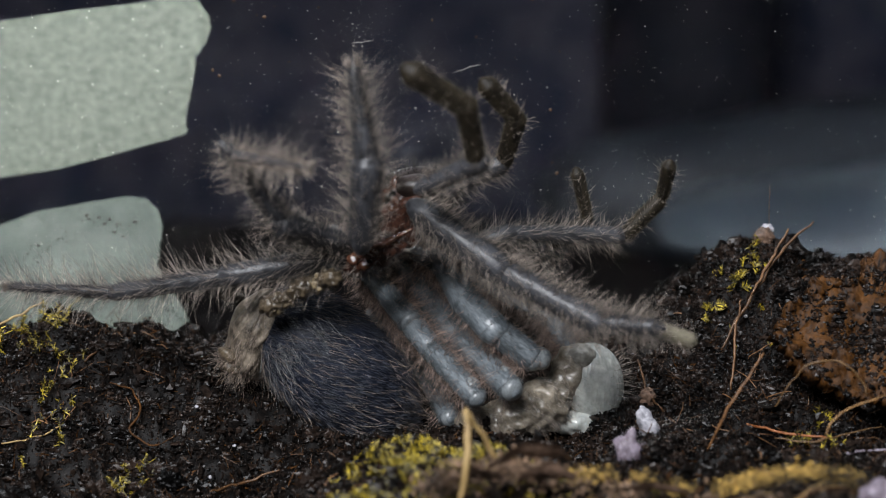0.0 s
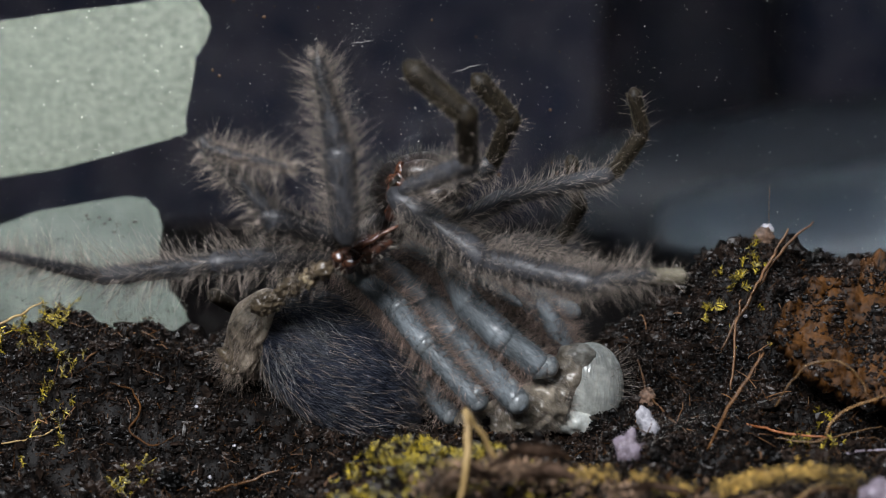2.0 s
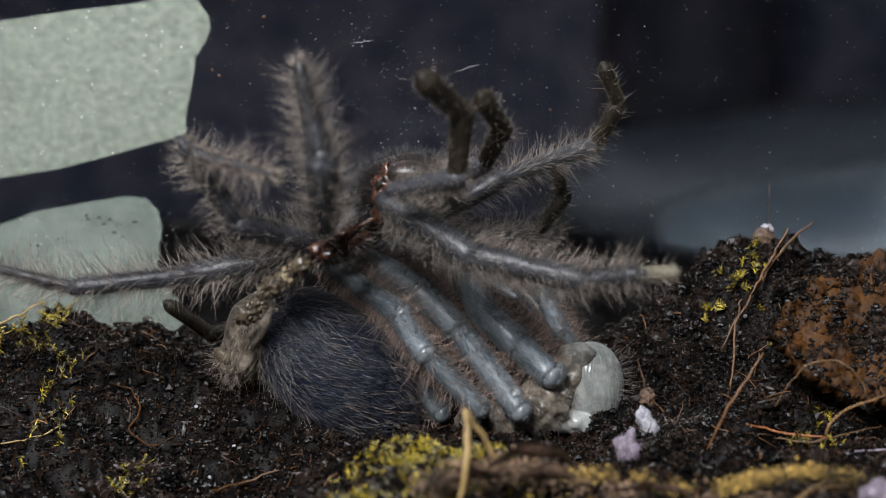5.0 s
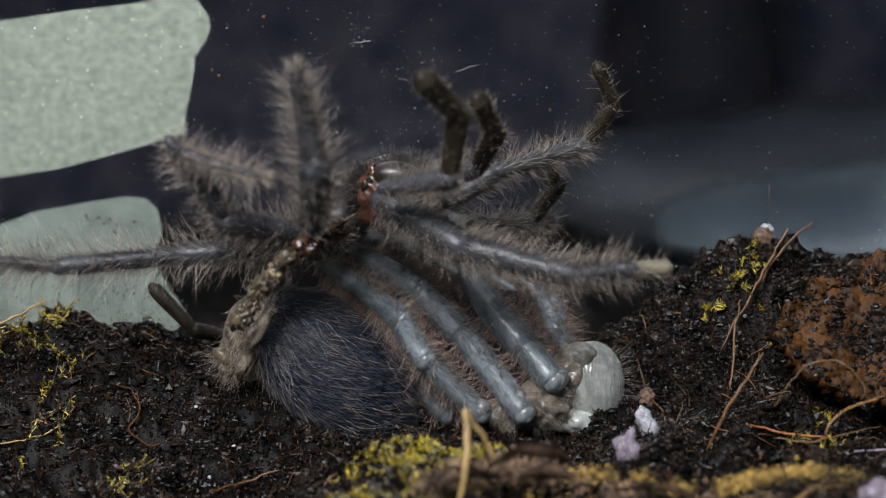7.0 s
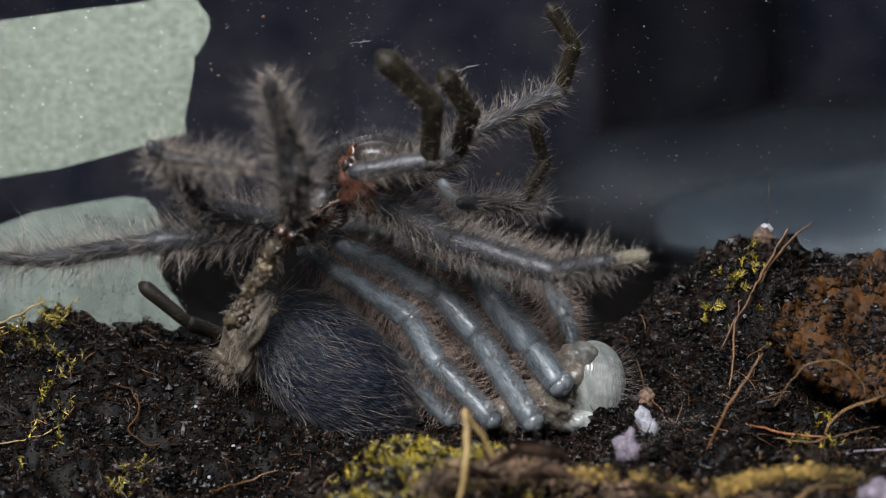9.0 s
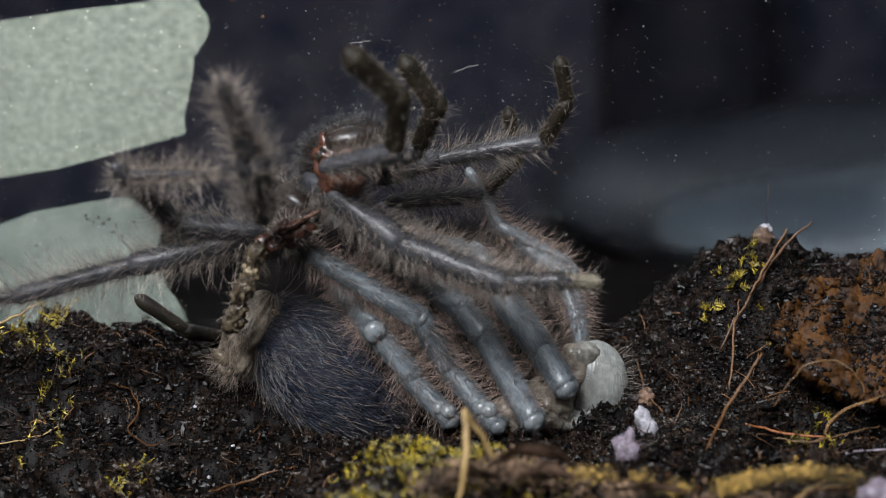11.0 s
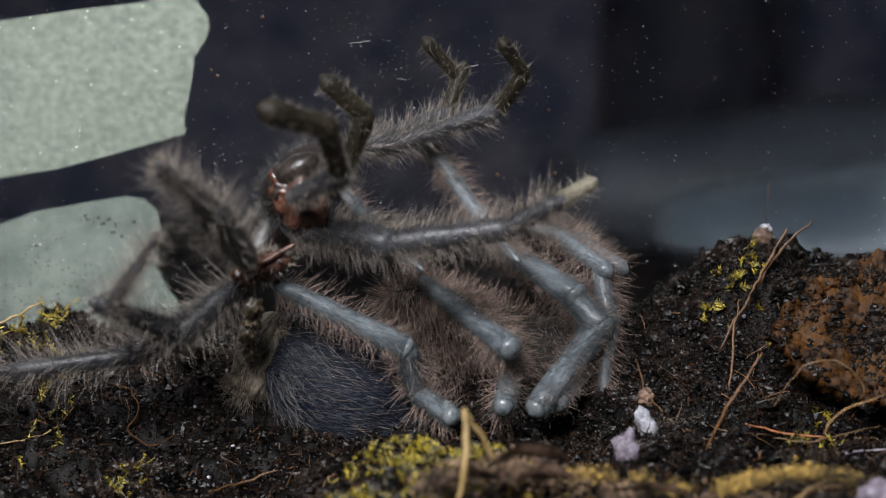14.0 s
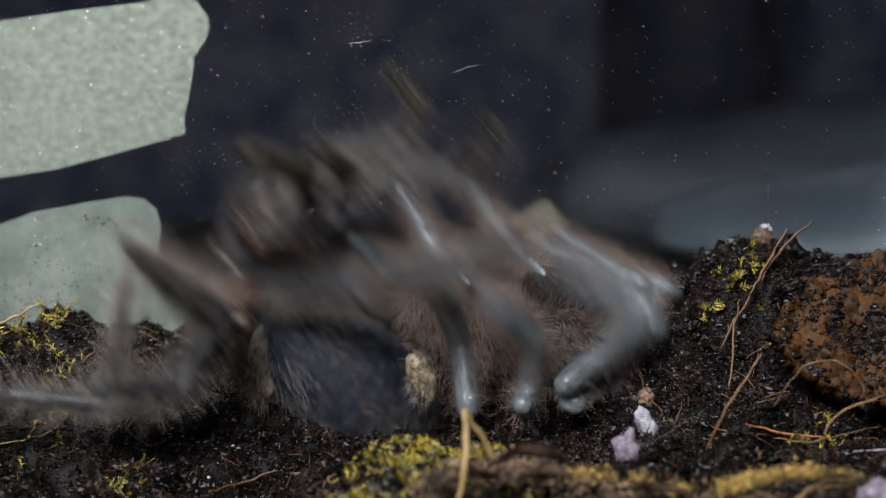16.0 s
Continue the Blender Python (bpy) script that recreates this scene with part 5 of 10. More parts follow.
# ---- what moves ----
def motions():
    bpy.context.view_layer.update()
    at("A", 0, (-0.0110, -0.0140, 0.0298), (-0.0100, -0.0166, 0.0407), (-0.0116, -0.0166, 0.0525))
    at("A", 2, (-0.0131, -0.0140, 0.0309), (-0.0139, -0.0140, 0.0420), (-0.0164, -0.0140, 0.0537))
    at("A", 3.5, (-0.0149, -0.0140, 0.0313), (-0.0152, -0.0167, 0.0422), (-0.0174, -0.0167, 0.0537))
    at("A", 6.5, (-0.0167, -0.0140, 0.0321), (-0.0164, -0.0213, 0.0404), (-0.0191, -0.0213, 0.0513))
    at("A", 7.5, (-0.0178, -0.0140, 0.0321), (-0.0168, -0.0206, 0.0411), (-0.0180, -0.0252, 0.0514))
    at("A", 9, (-0.0199, -0.0140, 0.0329), (-0.0191, -0.0213, 0.0411), (-0.0213, -0.0270, 0.0505))
    at("A", 11.5, (-0.0254, -0.0140, 0.0340), (-0.0262, -0.0220, 0.0412), (-0.0285, -0.0286, 0.0497))
    at("A", 12, (-0.0269, -0.0140, 0.0344), (-0.0280, -0.0225, 0.0405), (-0.0300, -0.0299, 0.0484))
    at("A", 12.5, (-0.0284, -0.0140, 0.0344), (-0.0292, -0.0229, 0.0398), (-0.0314, -0.0309, 0.0469))
    at("A", 13, (-0.0292, -0.0140, 0.0344), (-0.0301, -0.0229, 0.0398), (-0.0336, -0.0312, 0.0454))
    at("A", 13.4, (-0.0292, -0.0140, 0.0338), (-0.0301, -0.0229, 0.0392), (-0.0337, -0.0312, 0.0449))
    at("A", 13.5, (-0.0250, -0.0140, 0.0269), (-0.0278, -0.0220, 0.0332), (-0.0313, -0.0305, 0.0390))
    at("A", 13.6, (-0.0255, -0.0140, 0.0269), (-0.0294, -0.0213, 0.0335), (-0.0327, -0.0299, 0.0392))
    at("A", 13.7, (-0.0255, -0.0140, 0.0275), (-0.0293, -0.0213, 0.0341), (-0.0326, -0.0299, 0.0398))
    at("A", 14, (-0.0263, -0.0140, 0.0275), (-0.0297, -0.0213, 0.0345), (-0.0339, -0.0292, 0.0403))
    at("A", 14.1, (-0.0259, -0.0140, 0.0239), (-0.0293, -0.0214, 0.0309), (-0.0336, -0.0294, 0.0369))
    at("A", 14.2, (-0.0263, -0.0140, 0.0275), (-0.0297, -0.0213, 0.0345), (-0.0339, -0.0292, 0.0403))
    at("A", 14.4, (-0.0259, -0.0140, 0.0267), (-0.0294, -0.0213, 0.0338), (-0.0336, -0.0292, 0.0396))
    at("A", 14.467, (-0.0290, -0.0140, 0.0287), (-0.0322, -0.0219, 0.0348), (-0.0364, -0.0298, 0.0407))
    at("A", 14.533, (-0.0272, -0.0140, 0.0233), (-0.0305, -0.0219, 0.0296), (-0.0347, -0.0298, 0.0357))
    at("A", 14.6, (-0.0255, -0.0140, 0.0255), (-0.0289, -0.0225, 0.0306), (-0.0331, -0.0304, 0.0366))
    at("A", 14.7, (-0.0255, -0.0140, 0.0259), (-0.0289, -0.0225, 0.0309), (-0.0331, -0.0304, 0.0369))
    at("A", 14.8, (-0.0255, -0.0140, 0.0259), (-0.0289, -0.0225, 0.0309), (-0.0331, -0.0304, 0.0369))
    at("A", 14.967, (-0.0258, -0.0140, 0.0317), (-0.0295, -0.0223, 0.0365), (-0.0342, -0.0303, 0.0416))
    at("A", 15.033, (-0.0294, -0.0140, 0.0244), (-0.0330, -0.0223, 0.0294), (-0.0375, -0.0303, 0.0349))
    at("A", 15.1, (-0.0248, -0.0140, 0.0244), (-0.0290, -0.0221, 0.0294), (-0.0342, -0.0300, 0.0343))
    at("A", 15.3, (-0.0248, -0.0140, 0.0248), (-0.0290, -0.0221, 0.0298), (-0.0342, -0.0300, 0.0346))
    at("A", 15.4, (-0.0188, -0.0140, 0.0146), (-0.0240, -0.0216, 0.0200), (-0.0285, -0.0296, 0.0265))
    at("A", 15.467, (-0.0229, -0.0140, 0.0193), (-0.0280, -0.0216, 0.0245), (-0.0323, -0.0296, 0.0308))
    at("A", 15.533, (-0.0252, -0.0140, 0.0224), (-0.0302, -0.0216, 0.0275), (-0.0344, -0.0296, 0.0336))
    at("A", 15.6, (-0.0226, -0.0140, 0.0197), (-0.0276, -0.0216, 0.0249), (-0.0320, -0.0296, 0.0311))
    at("A", 15.85, (-0.0229, -0.0140, 0.0197), (-0.0280, -0.0216, 0.0249), (-0.0323, -0.0296, 0.0311))
    at("A", 15.967, (-0.0317, -0.0140, 0.0221), (-0.0364, -0.0216, 0.0271), (-0.0404, -0.0296, 0.0333))
    at("A", 16, (-0.0295, -0.0140, 0.0193), (-0.0343, -0.0216, 0.0245), (-0.0384, -0.0296, 0.0308))
    drive("A")
    at("B", 0, (-0.0137, -0.0070, 0.0284), (-0.0213, -0.0130, 0.0320), (-0.0280, -0.0173, 0.0419), (-0.0186, -0.0256, 0.0412))
    at("B", 2, (-0.0149, -0.0070, 0.0292), (-0.0226, -0.0128, 0.0327), (-0.0313, -0.0128, 0.0423), (-0.0209, -0.0201, 0.0407))
    at("B", 3.5, (-0.0168, -0.0070, 0.0284), (-0.0267, -0.0097, 0.0316), (-0.0327, -0.0140, 0.0422), (-0.0218, -0.0206, 0.0403))
    at("B", 6.5, (-0.0200, -0.0070, 0.0296), (-0.0283, -0.0123, 0.0323), (-0.0347, -0.0166, 0.0424), (-0.0237, -0.0226, 0.0398))
    at("B", 7.5, (-0.0211, -0.0070, 0.0304), (-0.0299, -0.0118, 0.0326), (-0.0351, -0.0177, 0.0425), (-0.0239, -0.0232, 0.0400))
    at("B", 9, (-0.0227, -0.0070, 0.0316), (-0.0317, -0.0114, 0.0339), (-0.0369, -0.0190, 0.0420), (-0.0258, -0.0253, 0.0411))
    at("B", 11.5, (-0.0270, -0.0070, 0.0296), (-0.0380, -0.0070, 0.0304), (-0.0439, -0.0147, 0.0379), (-0.0322, -0.0209, 0.0393))
    at("B", 12, (-0.0286, -0.0070, 0.0292), (-0.0392, -0.0087, 0.0291), (-0.0456, -0.0158, 0.0367), (-0.0342, -0.0223, 0.0394))
    at("B", 12.5, (-0.0294, -0.0070, 0.0288), (-0.0393, -0.0094, 0.0260), (-0.0461, -0.0170, 0.0325), (-0.0353, -0.0233, 0.0377))
    at("B", 13, (-0.0294, -0.0070, 0.0288), (-0.0391, -0.0085, 0.0243), (-0.0478, -0.0149, 0.0299), (-0.0374, -0.0215, 0.0360))
    at("B", 13.4, (-0.0294, -0.0070, 0.0285), (-0.0391, -0.0085, 0.0240), (-0.0478, -0.0149, 0.0296), (-0.0374, -0.0215, 0.0357))
    at("B", 13.5, (-0.0275, -0.0070, 0.0237), (-0.0348, -0.0111, 0.0181), (-0.0433, -0.0183, 0.0228), (-0.0353, -0.0250, 0.0316))
    at("B", 13.6, (-0.0279, -0.0070, 0.0229), (-0.0341, -0.0116, 0.0166), (-0.0424, -0.0190, 0.0207), (-0.0358, -0.0252, 0.0309))
    at("B", 13.7, (-0.0279, -0.0070, 0.0233), (-0.0341, -0.0116, 0.0169), (-0.0424, -0.0190, 0.0210), (-0.0357, -0.0252, 0.0312))
    at("B", 14, (-0.0287, -0.0070, 0.0225), (-0.0359, -0.0112, 0.0168), (-0.0443, -0.0184, 0.0217), (-0.0368, -0.0242, 0.0316))
    at("B", 14.1, (-0.0285, -0.0070, 0.0206), (-0.0355, -0.0114, 0.0149), (-0.0440, -0.0184, 0.0197), (-0.0366, -0.0242, 0.0297))
    at("B", 14.2, (-0.0287, -0.0070, 0.0225), (-0.0359, -0.0112, 0.0168), (-0.0443, -0.0184, 0.0217), (-0.0368, -0.0242, 0.0316))
    at("B", 14.4, (-0.0285, -0.0070, 0.0221), (-0.0358, -0.0112, 0.0164), (-0.0441, -0.0184, 0.0213), (-0.0366, -0.0242, 0.0312))
    at("B", 14.467, (-0.0300, -0.0070, 0.0231), (-0.0358, -0.0120, 0.0170), (-0.0451, -0.0183, 0.0208), (-0.0383, -0.0238, 0.0313))
    at("B", 14.533, (-0.0290, -0.0070, 0.0203), (-0.0349, -0.0120, 0.0142), (-0.0443, -0.0183, 0.0181), (-0.0375, -0.0238, 0.0287))
    at("B", 14.6, (-0.0280, -0.0070, 0.0215), (-0.0321, -0.0124, 0.0145), (-0.0431, -0.0171, 0.0170), (-0.0373, -0.0219, 0.0285))
    at("B", 14.7, (-0.0280, -0.0070, 0.0217), (-0.0321, -0.0124, 0.0147), (-0.0431, -0.0171, 0.0172), (-0.0373, -0.0219, 0.0286))
    at("B", 14.8, (-0.0280, -0.0070, 0.0217), (-0.0321, -0.0124, 0.0147), (-0.0431, -0.0171, 0.0172), (-0.0373, -0.0219, 0.0286))
    at("B", 14.967, (-0.0287, -0.0070, 0.0243), (-0.0322, -0.0127, 0.0173), (-0.0431, -0.0177, 0.0191), (-0.0380, -0.0215, 0.0310))
    at("B", 15.033, (-0.0306, -0.0070, 0.0205), (-0.0340, -0.0127, 0.0136), (-0.0449, -0.0177, 0.0154), (-0.0397, -0.0215, 0.0275))
    at("B", 15.1, (-0.0288, -0.0070, 0.0201), (-0.0316, -0.0130, 0.0133), (-0.0425, -0.0182, 0.0144), (-0.0384, -0.0201, 0.0269))
    at("B", 15.3, (-0.0288, -0.0070, 0.0203), (-0.0316, -0.0130, 0.0135), (-0.0424, -0.0182, 0.0145), (-0.0383, -0.0201, 0.0271))
    at("B", 15.4, (-0.0261, -0.0070, 0.0142), (-0.0304, -0.0114, 0.0063), (-0.0388, -0.0193, 0.0086), (-0.0367, -0.0193, 0.0214))
    at("B", 15.467, (-0.0282, -0.0070, 0.0166), (-0.0325, -0.0114, 0.0087), (-0.0408, -0.0193, 0.0109), (-0.0387, -0.0193, 0.0237))
    at("B", 15.533, (-0.0294, -0.0070, 0.0182), (-0.0337, -0.0114, 0.0103), (-0.0419, -0.0193, 0.0125), (-0.0398, -0.0193, 0.0252))
    at("B", 15.6, (-0.0280, -0.0070, 0.0168), (-0.0323, -0.0114, 0.0089), (-0.0406, -0.0193, 0.0111), (-0.0385, -0.0193, 0.0239))
    at("B", 15.85, (-0.0282, -0.0070, 0.0168), (-0.0325, -0.0114, 0.0089), (-0.0408, -0.0193, 0.0111), (-0.0387, -0.0193, 0.0239))
    at("B", 15.967, (-0.0328, -0.0070, 0.0180), (-0.0370, -0.0114, 0.0101), (-0.0451, -0.0193, 0.0123), (-0.0430, -0.0193, 0.0250))
    at("B", 16, (-0.0316, -0.0070, 0.0166), (-0.0359, -0.0114, 0.0087), (-0.0440, -0.0193, 0.0109), (-0.0419, -0.0193, 0.0237))
    drive("B")
    at("C", 0, (-0.01340, -0.00600, 0.02670), (-0.03086, -0.00600, 0.02382), (-0.04693, -0.00389, 0.02126), (-0.06178, -0.00188, 0.02182))
    at("C", 2, (-0.01450, -0.00600, 0.02710), (-0.03135, -0.01140, 0.02656), (-0.04746, -0.00925, 0.02439), (-0.05998, -0.01629, 0.02870))
    at("C", 3.5, (-0.01650, -0.00600, 0.02670), (-0.03382, -0.00600, 0.02305), (-0.05001, -0.00399, 0.02137), (-0.06433, -0.00339, 0.02579))
    at("C", 6.5, (-0.01930, -0.00600, 0.02830), (-0.03688, -0.00600, 0.02620), (-0.05278, -0.00989, 0.02533), (-0.06761, -0.00839, 0.02706))
    at("C", 7.5, (-0.02050, -0.00600, 0.02870), (-0.03816, -0.00600, 0.02750), (-0.05433, -0.00831, 0.02601), (-0.06917, -0.00630, 0.02677))
    at("C", 9, (-0.02240, -0.00600, 0.03030), (-0.03960, -0.01008, 0.02933), (-0.05561, -0.00792, 0.02652), (-0.07046, -0.00584, 0.02673))
    at("C", 11.5, (-0.02720, -0.00600, 0.02870), (-0.04402, -0.00915, 0.02418), (-0.05981, -0.01074, 0.02005), (-0.07450, -0.01168, 0.01715))
    at("C", 12, (-0.02880, -0.00600, 0.02790), (-0.04532, -0.00918, 0.02239), (-0.06107, -0.01076, 0.01812), (-0.07574, -0.01169, 0.01513))
    at("C", 12.5, (-0.02960, -0.00600, 0.02790), (-0.04574, -0.00916, 0.02136), (-0.06074, -0.01075, 0.01493), (-0.07496, -0.01168, 0.01022))
    at("C", 13, (-0.02960, -0.00600, 0.02790), (-0.04530, -0.00918, 0.02037), (-0.06065, -0.01077, 0.01483), (-0.07506, -0.01169, 0.01074))
    at("C", 13.4, (-0.02960, -0.00600, 0.02770), (-0.04526, -0.00917, 0.02008), (-0.06064, -0.01076, 0.01461), (-0.07504, -0.01169, 0.01052))
    at("C", 13.5, (-0.02750, -0.00600, 0.02390), (-0.04237, -0.00923, 0.01485), (-0.05830, -0.01081, 0.01130), (-0.07315, -0.01174, 0.00943))
    at("C", 13.6, (-0.02730, -0.00600, 0.02290), (-0.04159, -0.00927, 0.01298), (-0.05775, -0.01086, 0.01068), (-0.07270, -0.01179, 0.00993))
    at("C", 13.7, (-0.02730, -0.00600, 0.02310), (-0.04159, -0.00927, 0.01318), (-0.05774, -0.01085, 0.01080), (-0.07268, -0.01179, 0.00996))
    at("C", 14, (-0.02810, -0.00600, 0.02230), (-0.04301, -0.00924, 0.01333), (-0.05923, -0.01083, 0.01150), (-0.07419, -0.01177, 0.01104))
    at("C", 14.1, (-0.02790, -0.00600, 0.02100), (-0.04286, -0.00925, 0.01211), (-0.05910, -0.01084, 0.01052), (-0.07407, -0.01178, 0.01033))
    at("C", 14.2, (-0.02810, -0.00600, 0.02230), (-0.04301, -0.00924, 0.01333), (-0.05923, -0.01083, 0.01150), (-0.07419, -0.01177, 0.01104))
    at("C", 14.4, (-0.02800, -0.00600, 0.02200), (-0.04291, -0.00924, 0.01303), (-0.05914, -0.01083, 0.01128), (-0.07410, -0.01177, 0.01081))
    at("C", 14.467, (-0.02890, -0.00600, 0.02190), (-0.04384, -0.00930, 0.01300), (-0.06015, -0.01090, 0.01244), (-0.07510, -0.01184, 0.01328))
    at("C", 14.533, (-0.02830, -0.00600, 0.02020), (-0.04321, -0.00931, 0.01125), (-0.05952, -0.01091, 0.01069), (-0.07447, -0.01185, 0.01154))
    at("C", 14.6, (-0.02770, -0.00600, 0.01980), (-0.04243, -0.00937, 0.01058), (-0.05873, -0.01099, 0.01139), (-0.07331, -0.01194, 0.01478))
    at("C", 14.7, (-0.02770, -0.00600, 0.01990), (-0.04243, -0.00937, 0.01068), (-0.05873, -0.01099, 0.01149), (-0.07331, -0.01194, 0.01488))
    at("C", 14.8, (-0.02770, -0.00600, 0.01990), (-0.04243, -0.00937, 0.01068), (-0.05873, -0.01099, 0.01149), (-0.07331, -0.01194, 0.01488))
    at("C", 14.967, (-0.02810, -0.00600, 0.02150), (-0.04279, -0.00939, 0.01223), (-0.05909, -0.01102, 0.01313), (-0.07366, -0.01197, 0.01654))
    at("C", 15.033, (-0.02920, -0.00600, 0.01920), (-0.04389, -0.00939, 0.00993), (-0.06019, -0.01102, 0.01083), (-0.07472, -0.01196, 0.01441))
    at("C", 15.1, (-0.02810, -0.00600, 0.01910), (-0.04271, -0.00940, 0.00970), (-0.05901, -0.01104, 0.01052), (-0.07347, -0.01198, 0.01439))
    at("C", 15.3, (-0.02810, -0.00600, 0.01920), (-0.04276, -0.00941, 0.00988), (-0.05906, -0.01105, 0.01070), (-0.07357, -0.01199, 0.01438))
    at("C", 15.4, (-0.02620, -0.00600, 0.01430), (-0.04069, -0.00953, 0.00476), (-0.05689, -0.01115, 0.00670), (-0.07109, -0.01209, 0.01143))
    at("C", 15.467, (-0.02750, -0.00600, 0.01570), (-0.04208, -0.00953, 0.00630), (-0.05829, -0.01115, 0.00816), (-0.07249, -0.01209, 0.01290))
    at("C", 15.533, (-0.02820, -0.00600, 0.01670), (-0.04269, -0.00953, 0.00716), (-0.05889, -0.01115, 0.00911), (-0.07313, -0.01210, 0.01373))
    at("C", 15.6, (-0.02740, -0.00600, 0.01580), (-0.04198, -0.00953, 0.00640), (-0.05818, -0.01115, 0.00834), (-0.07242, -0.01209, 0.01296))
    at("C", 15.85, (-0.02750, -0.00600, 0.01580), (-0.04208, -0.00953, 0.00640), (-0.05828, -0.01115, 0.00834), (-0.07252, -0.01209, 0.01296))
    at("C", 15.967, (-0.03020, -0.00600, 0.01660), (-0.04469, -0.00953, 0.00706), (-0.06090, -0.01115, 0.00893), (-0.07507, -0.01210, 0.01374))
    at("C", 16, (-0.02950, -0.00600, 0.01570), (-0.04408, -0.00953, 0.00630), (-0.06029, -0.01115, 0.00816), (-0.07449, -0.01209, 0.01290))
    drive("C")
    at("D", 0, (-0.0030, -0.0130, 0.0370), (0.0045, -0.0182, 0.0409), (0.0030, -0.0224, 0.0485), (-0.0035, -0.0253, 0.0527))
    at("D", 2, (-0.0049, -0.0130, 0.0370), (0.0034, -0.0172, 0.0408), (0.0030, -0.0228, 0.0474), (-0.0033, -0.0228, 0.0528))
    at("D", 3.5, (-0.0064, -0.0130, 0.0366), (0.0023, -0.0174, 0.0387), (0.0027, -0.0174, 0.0475), (-0.0028, -0.0222, 0.0515))
    at("D", 6.5, (-0.0072, -0.0130, 0.0370), (0.0012, -0.0180, 0.0390), (0.0023, -0.0208, 0.0473), (-0.0018, -0.0263, 0.0519))
    at("D", 7.5, (-0.0087, -0.0130, 0.0373), (0.0004, -0.0169, 0.0389), (0.0019, -0.0181, 0.0475), (-0.0026, -0.0236, 0.0518))
    at("D", 9, (-0.0117, -0.0130, 0.0393), (-0.0017, -0.0130, 0.0408), (-0.0012, -0.0173, 0.0486), (-0.0069, -0.0202, 0.0541))
    at("D", 11.5, (-0.0170, -0.0130, 0.0404), (-0.0085, -0.0179, 0.0427), (-0.0086, -0.0227, 0.0500), (-0.0137, -0.0271, 0.0544))
    at("D", 12, (-0.0186, -0.0130, 0.0412), (-0.0106, -0.0191, 0.0424), (-0.0118, -0.0232, 0.0500), (-0.0172, -0.0277, 0.0537))
    at("D", 12.5, (-0.0201, -0.0130, 0.0419), (-0.0121, -0.0191, 0.0424), (-0.0137, -0.0224, 0.0503), (-0.0194, -0.0266, 0.0538))
    at("D", 13, (-0.0223, -0.0130, 0.0423), (-0.0137, -0.0182, 0.0427), (-0.0156, -0.0213, 0.0506), (-0.0217, -0.0251, 0.0540))
    at("D", 13.4, (-0.0223, -0.0130, 0.0417), (-0.0137, -0.0182, 0.0421), (-0.0156, -0.0213, 0.0500), (-0.0217, -0.0251, 0.0534))
    at("D", 13.5, (-0.0186, -0.0130, 0.0351), (-0.0108, -0.0193, 0.0367), (-0.0127, -0.0236, 0.0441), (-0.0186, -0.0282, 0.0470))
    at("D", 13.6, (-0.0194, -0.0130, 0.0352), (-0.0121, -0.0197, 0.0374), (-0.0140, -0.0245, 0.0444), (-0.0196, -0.0294, 0.0469))
    at("D", 13.7, (-0.0194, -0.0130, 0.0358), (-0.0121, -0.0197, 0.0380), (-0.0140, -0.0245, 0.0450), (-0.0196, -0.0294, 0.0475))
    at("D", 14, (-0.0201, -0.0130, 0.0358), (-0.0132, -0.0195, 0.0395), (-0.0146, -0.0249, 0.0461), (-0.0206, -0.0295, 0.0482))
    at("D", 14.1, (-0.0198, -0.0130, 0.0323), (-0.0129, -0.0195, 0.0361), (-0.0143, -0.0250, 0.0428), (-0.0202, -0.0296, 0.0450))
    at("D", 14.2, (-0.0201, -0.0130, 0.0358), (-0.0132, -0.0195, 0.0395), (-0.0146, -0.0249, 0.0461), (-0.0206, -0.0295, 0.0482))
    at("D", 14.4, (-0.0198, -0.0130, 0.0350), (-0.0129, -0.0195, 0.0388), (-0.0143, -0.0249, 0.0454), (-0.0203, -0.0295, 0.0475))
    at("D", 14.467, (-0.0232, -0.0130, 0.0374), (-0.0160, -0.0193, 0.0412), (-0.0172, -0.0253, 0.0472), (-0.0229, -0.0300, 0.0496))
    at("D", 14.533, (-0.0213, -0.0130, 0.0320), (-0.0142, -0.0193, 0.0360), (-0.0154, -0.0253, 0.0422), (-0.0212, -0.0300, 0.0447))
    at("D", 14.6, (-0.0202, -0.0130, 0.0347), (-0.0129, -0.0190, 0.0387), (-0.0139, -0.0257, 0.0440), (-0.0195, -0.0303, 0.0470))
    at("D", 14.7, (-0.0201, -0.0130, 0.0350), (-0.0129, -0.0190, 0.0391), (-0.0139, -0.0257, 0.0444), (-0.0195, -0.0303, 0.0474))
    at("D", 14.8, (-0.0201, -0.0130, 0.0350), (-0.0129, -0.0190, 0.0391), (-0.0139, -0.0257, 0.0444), (-0.0195, -0.0303, 0.0474))
    at("D", 14.967, (-0.0208, -0.0130, 0.0412), (-0.0136, -0.0189, 0.0454), (-0.0146, -0.0255, 0.0504), (-0.0203, -0.0301, 0.0529))
    at("D", 15.033, (-0.0244, -0.0130, 0.0339), (-0.0170, -0.0189, 0.0383), (-0.0178, -0.0255, 0.0437), (-0.0236, -0.0301, 0.0463))
    at("D", 15.1, (-0.0202, -0.0130, 0.0343), (-0.0129, -0.0186, 0.0390), (-0.0139, -0.0253, 0.0444), (-0.0199, -0.0298, 0.0467))
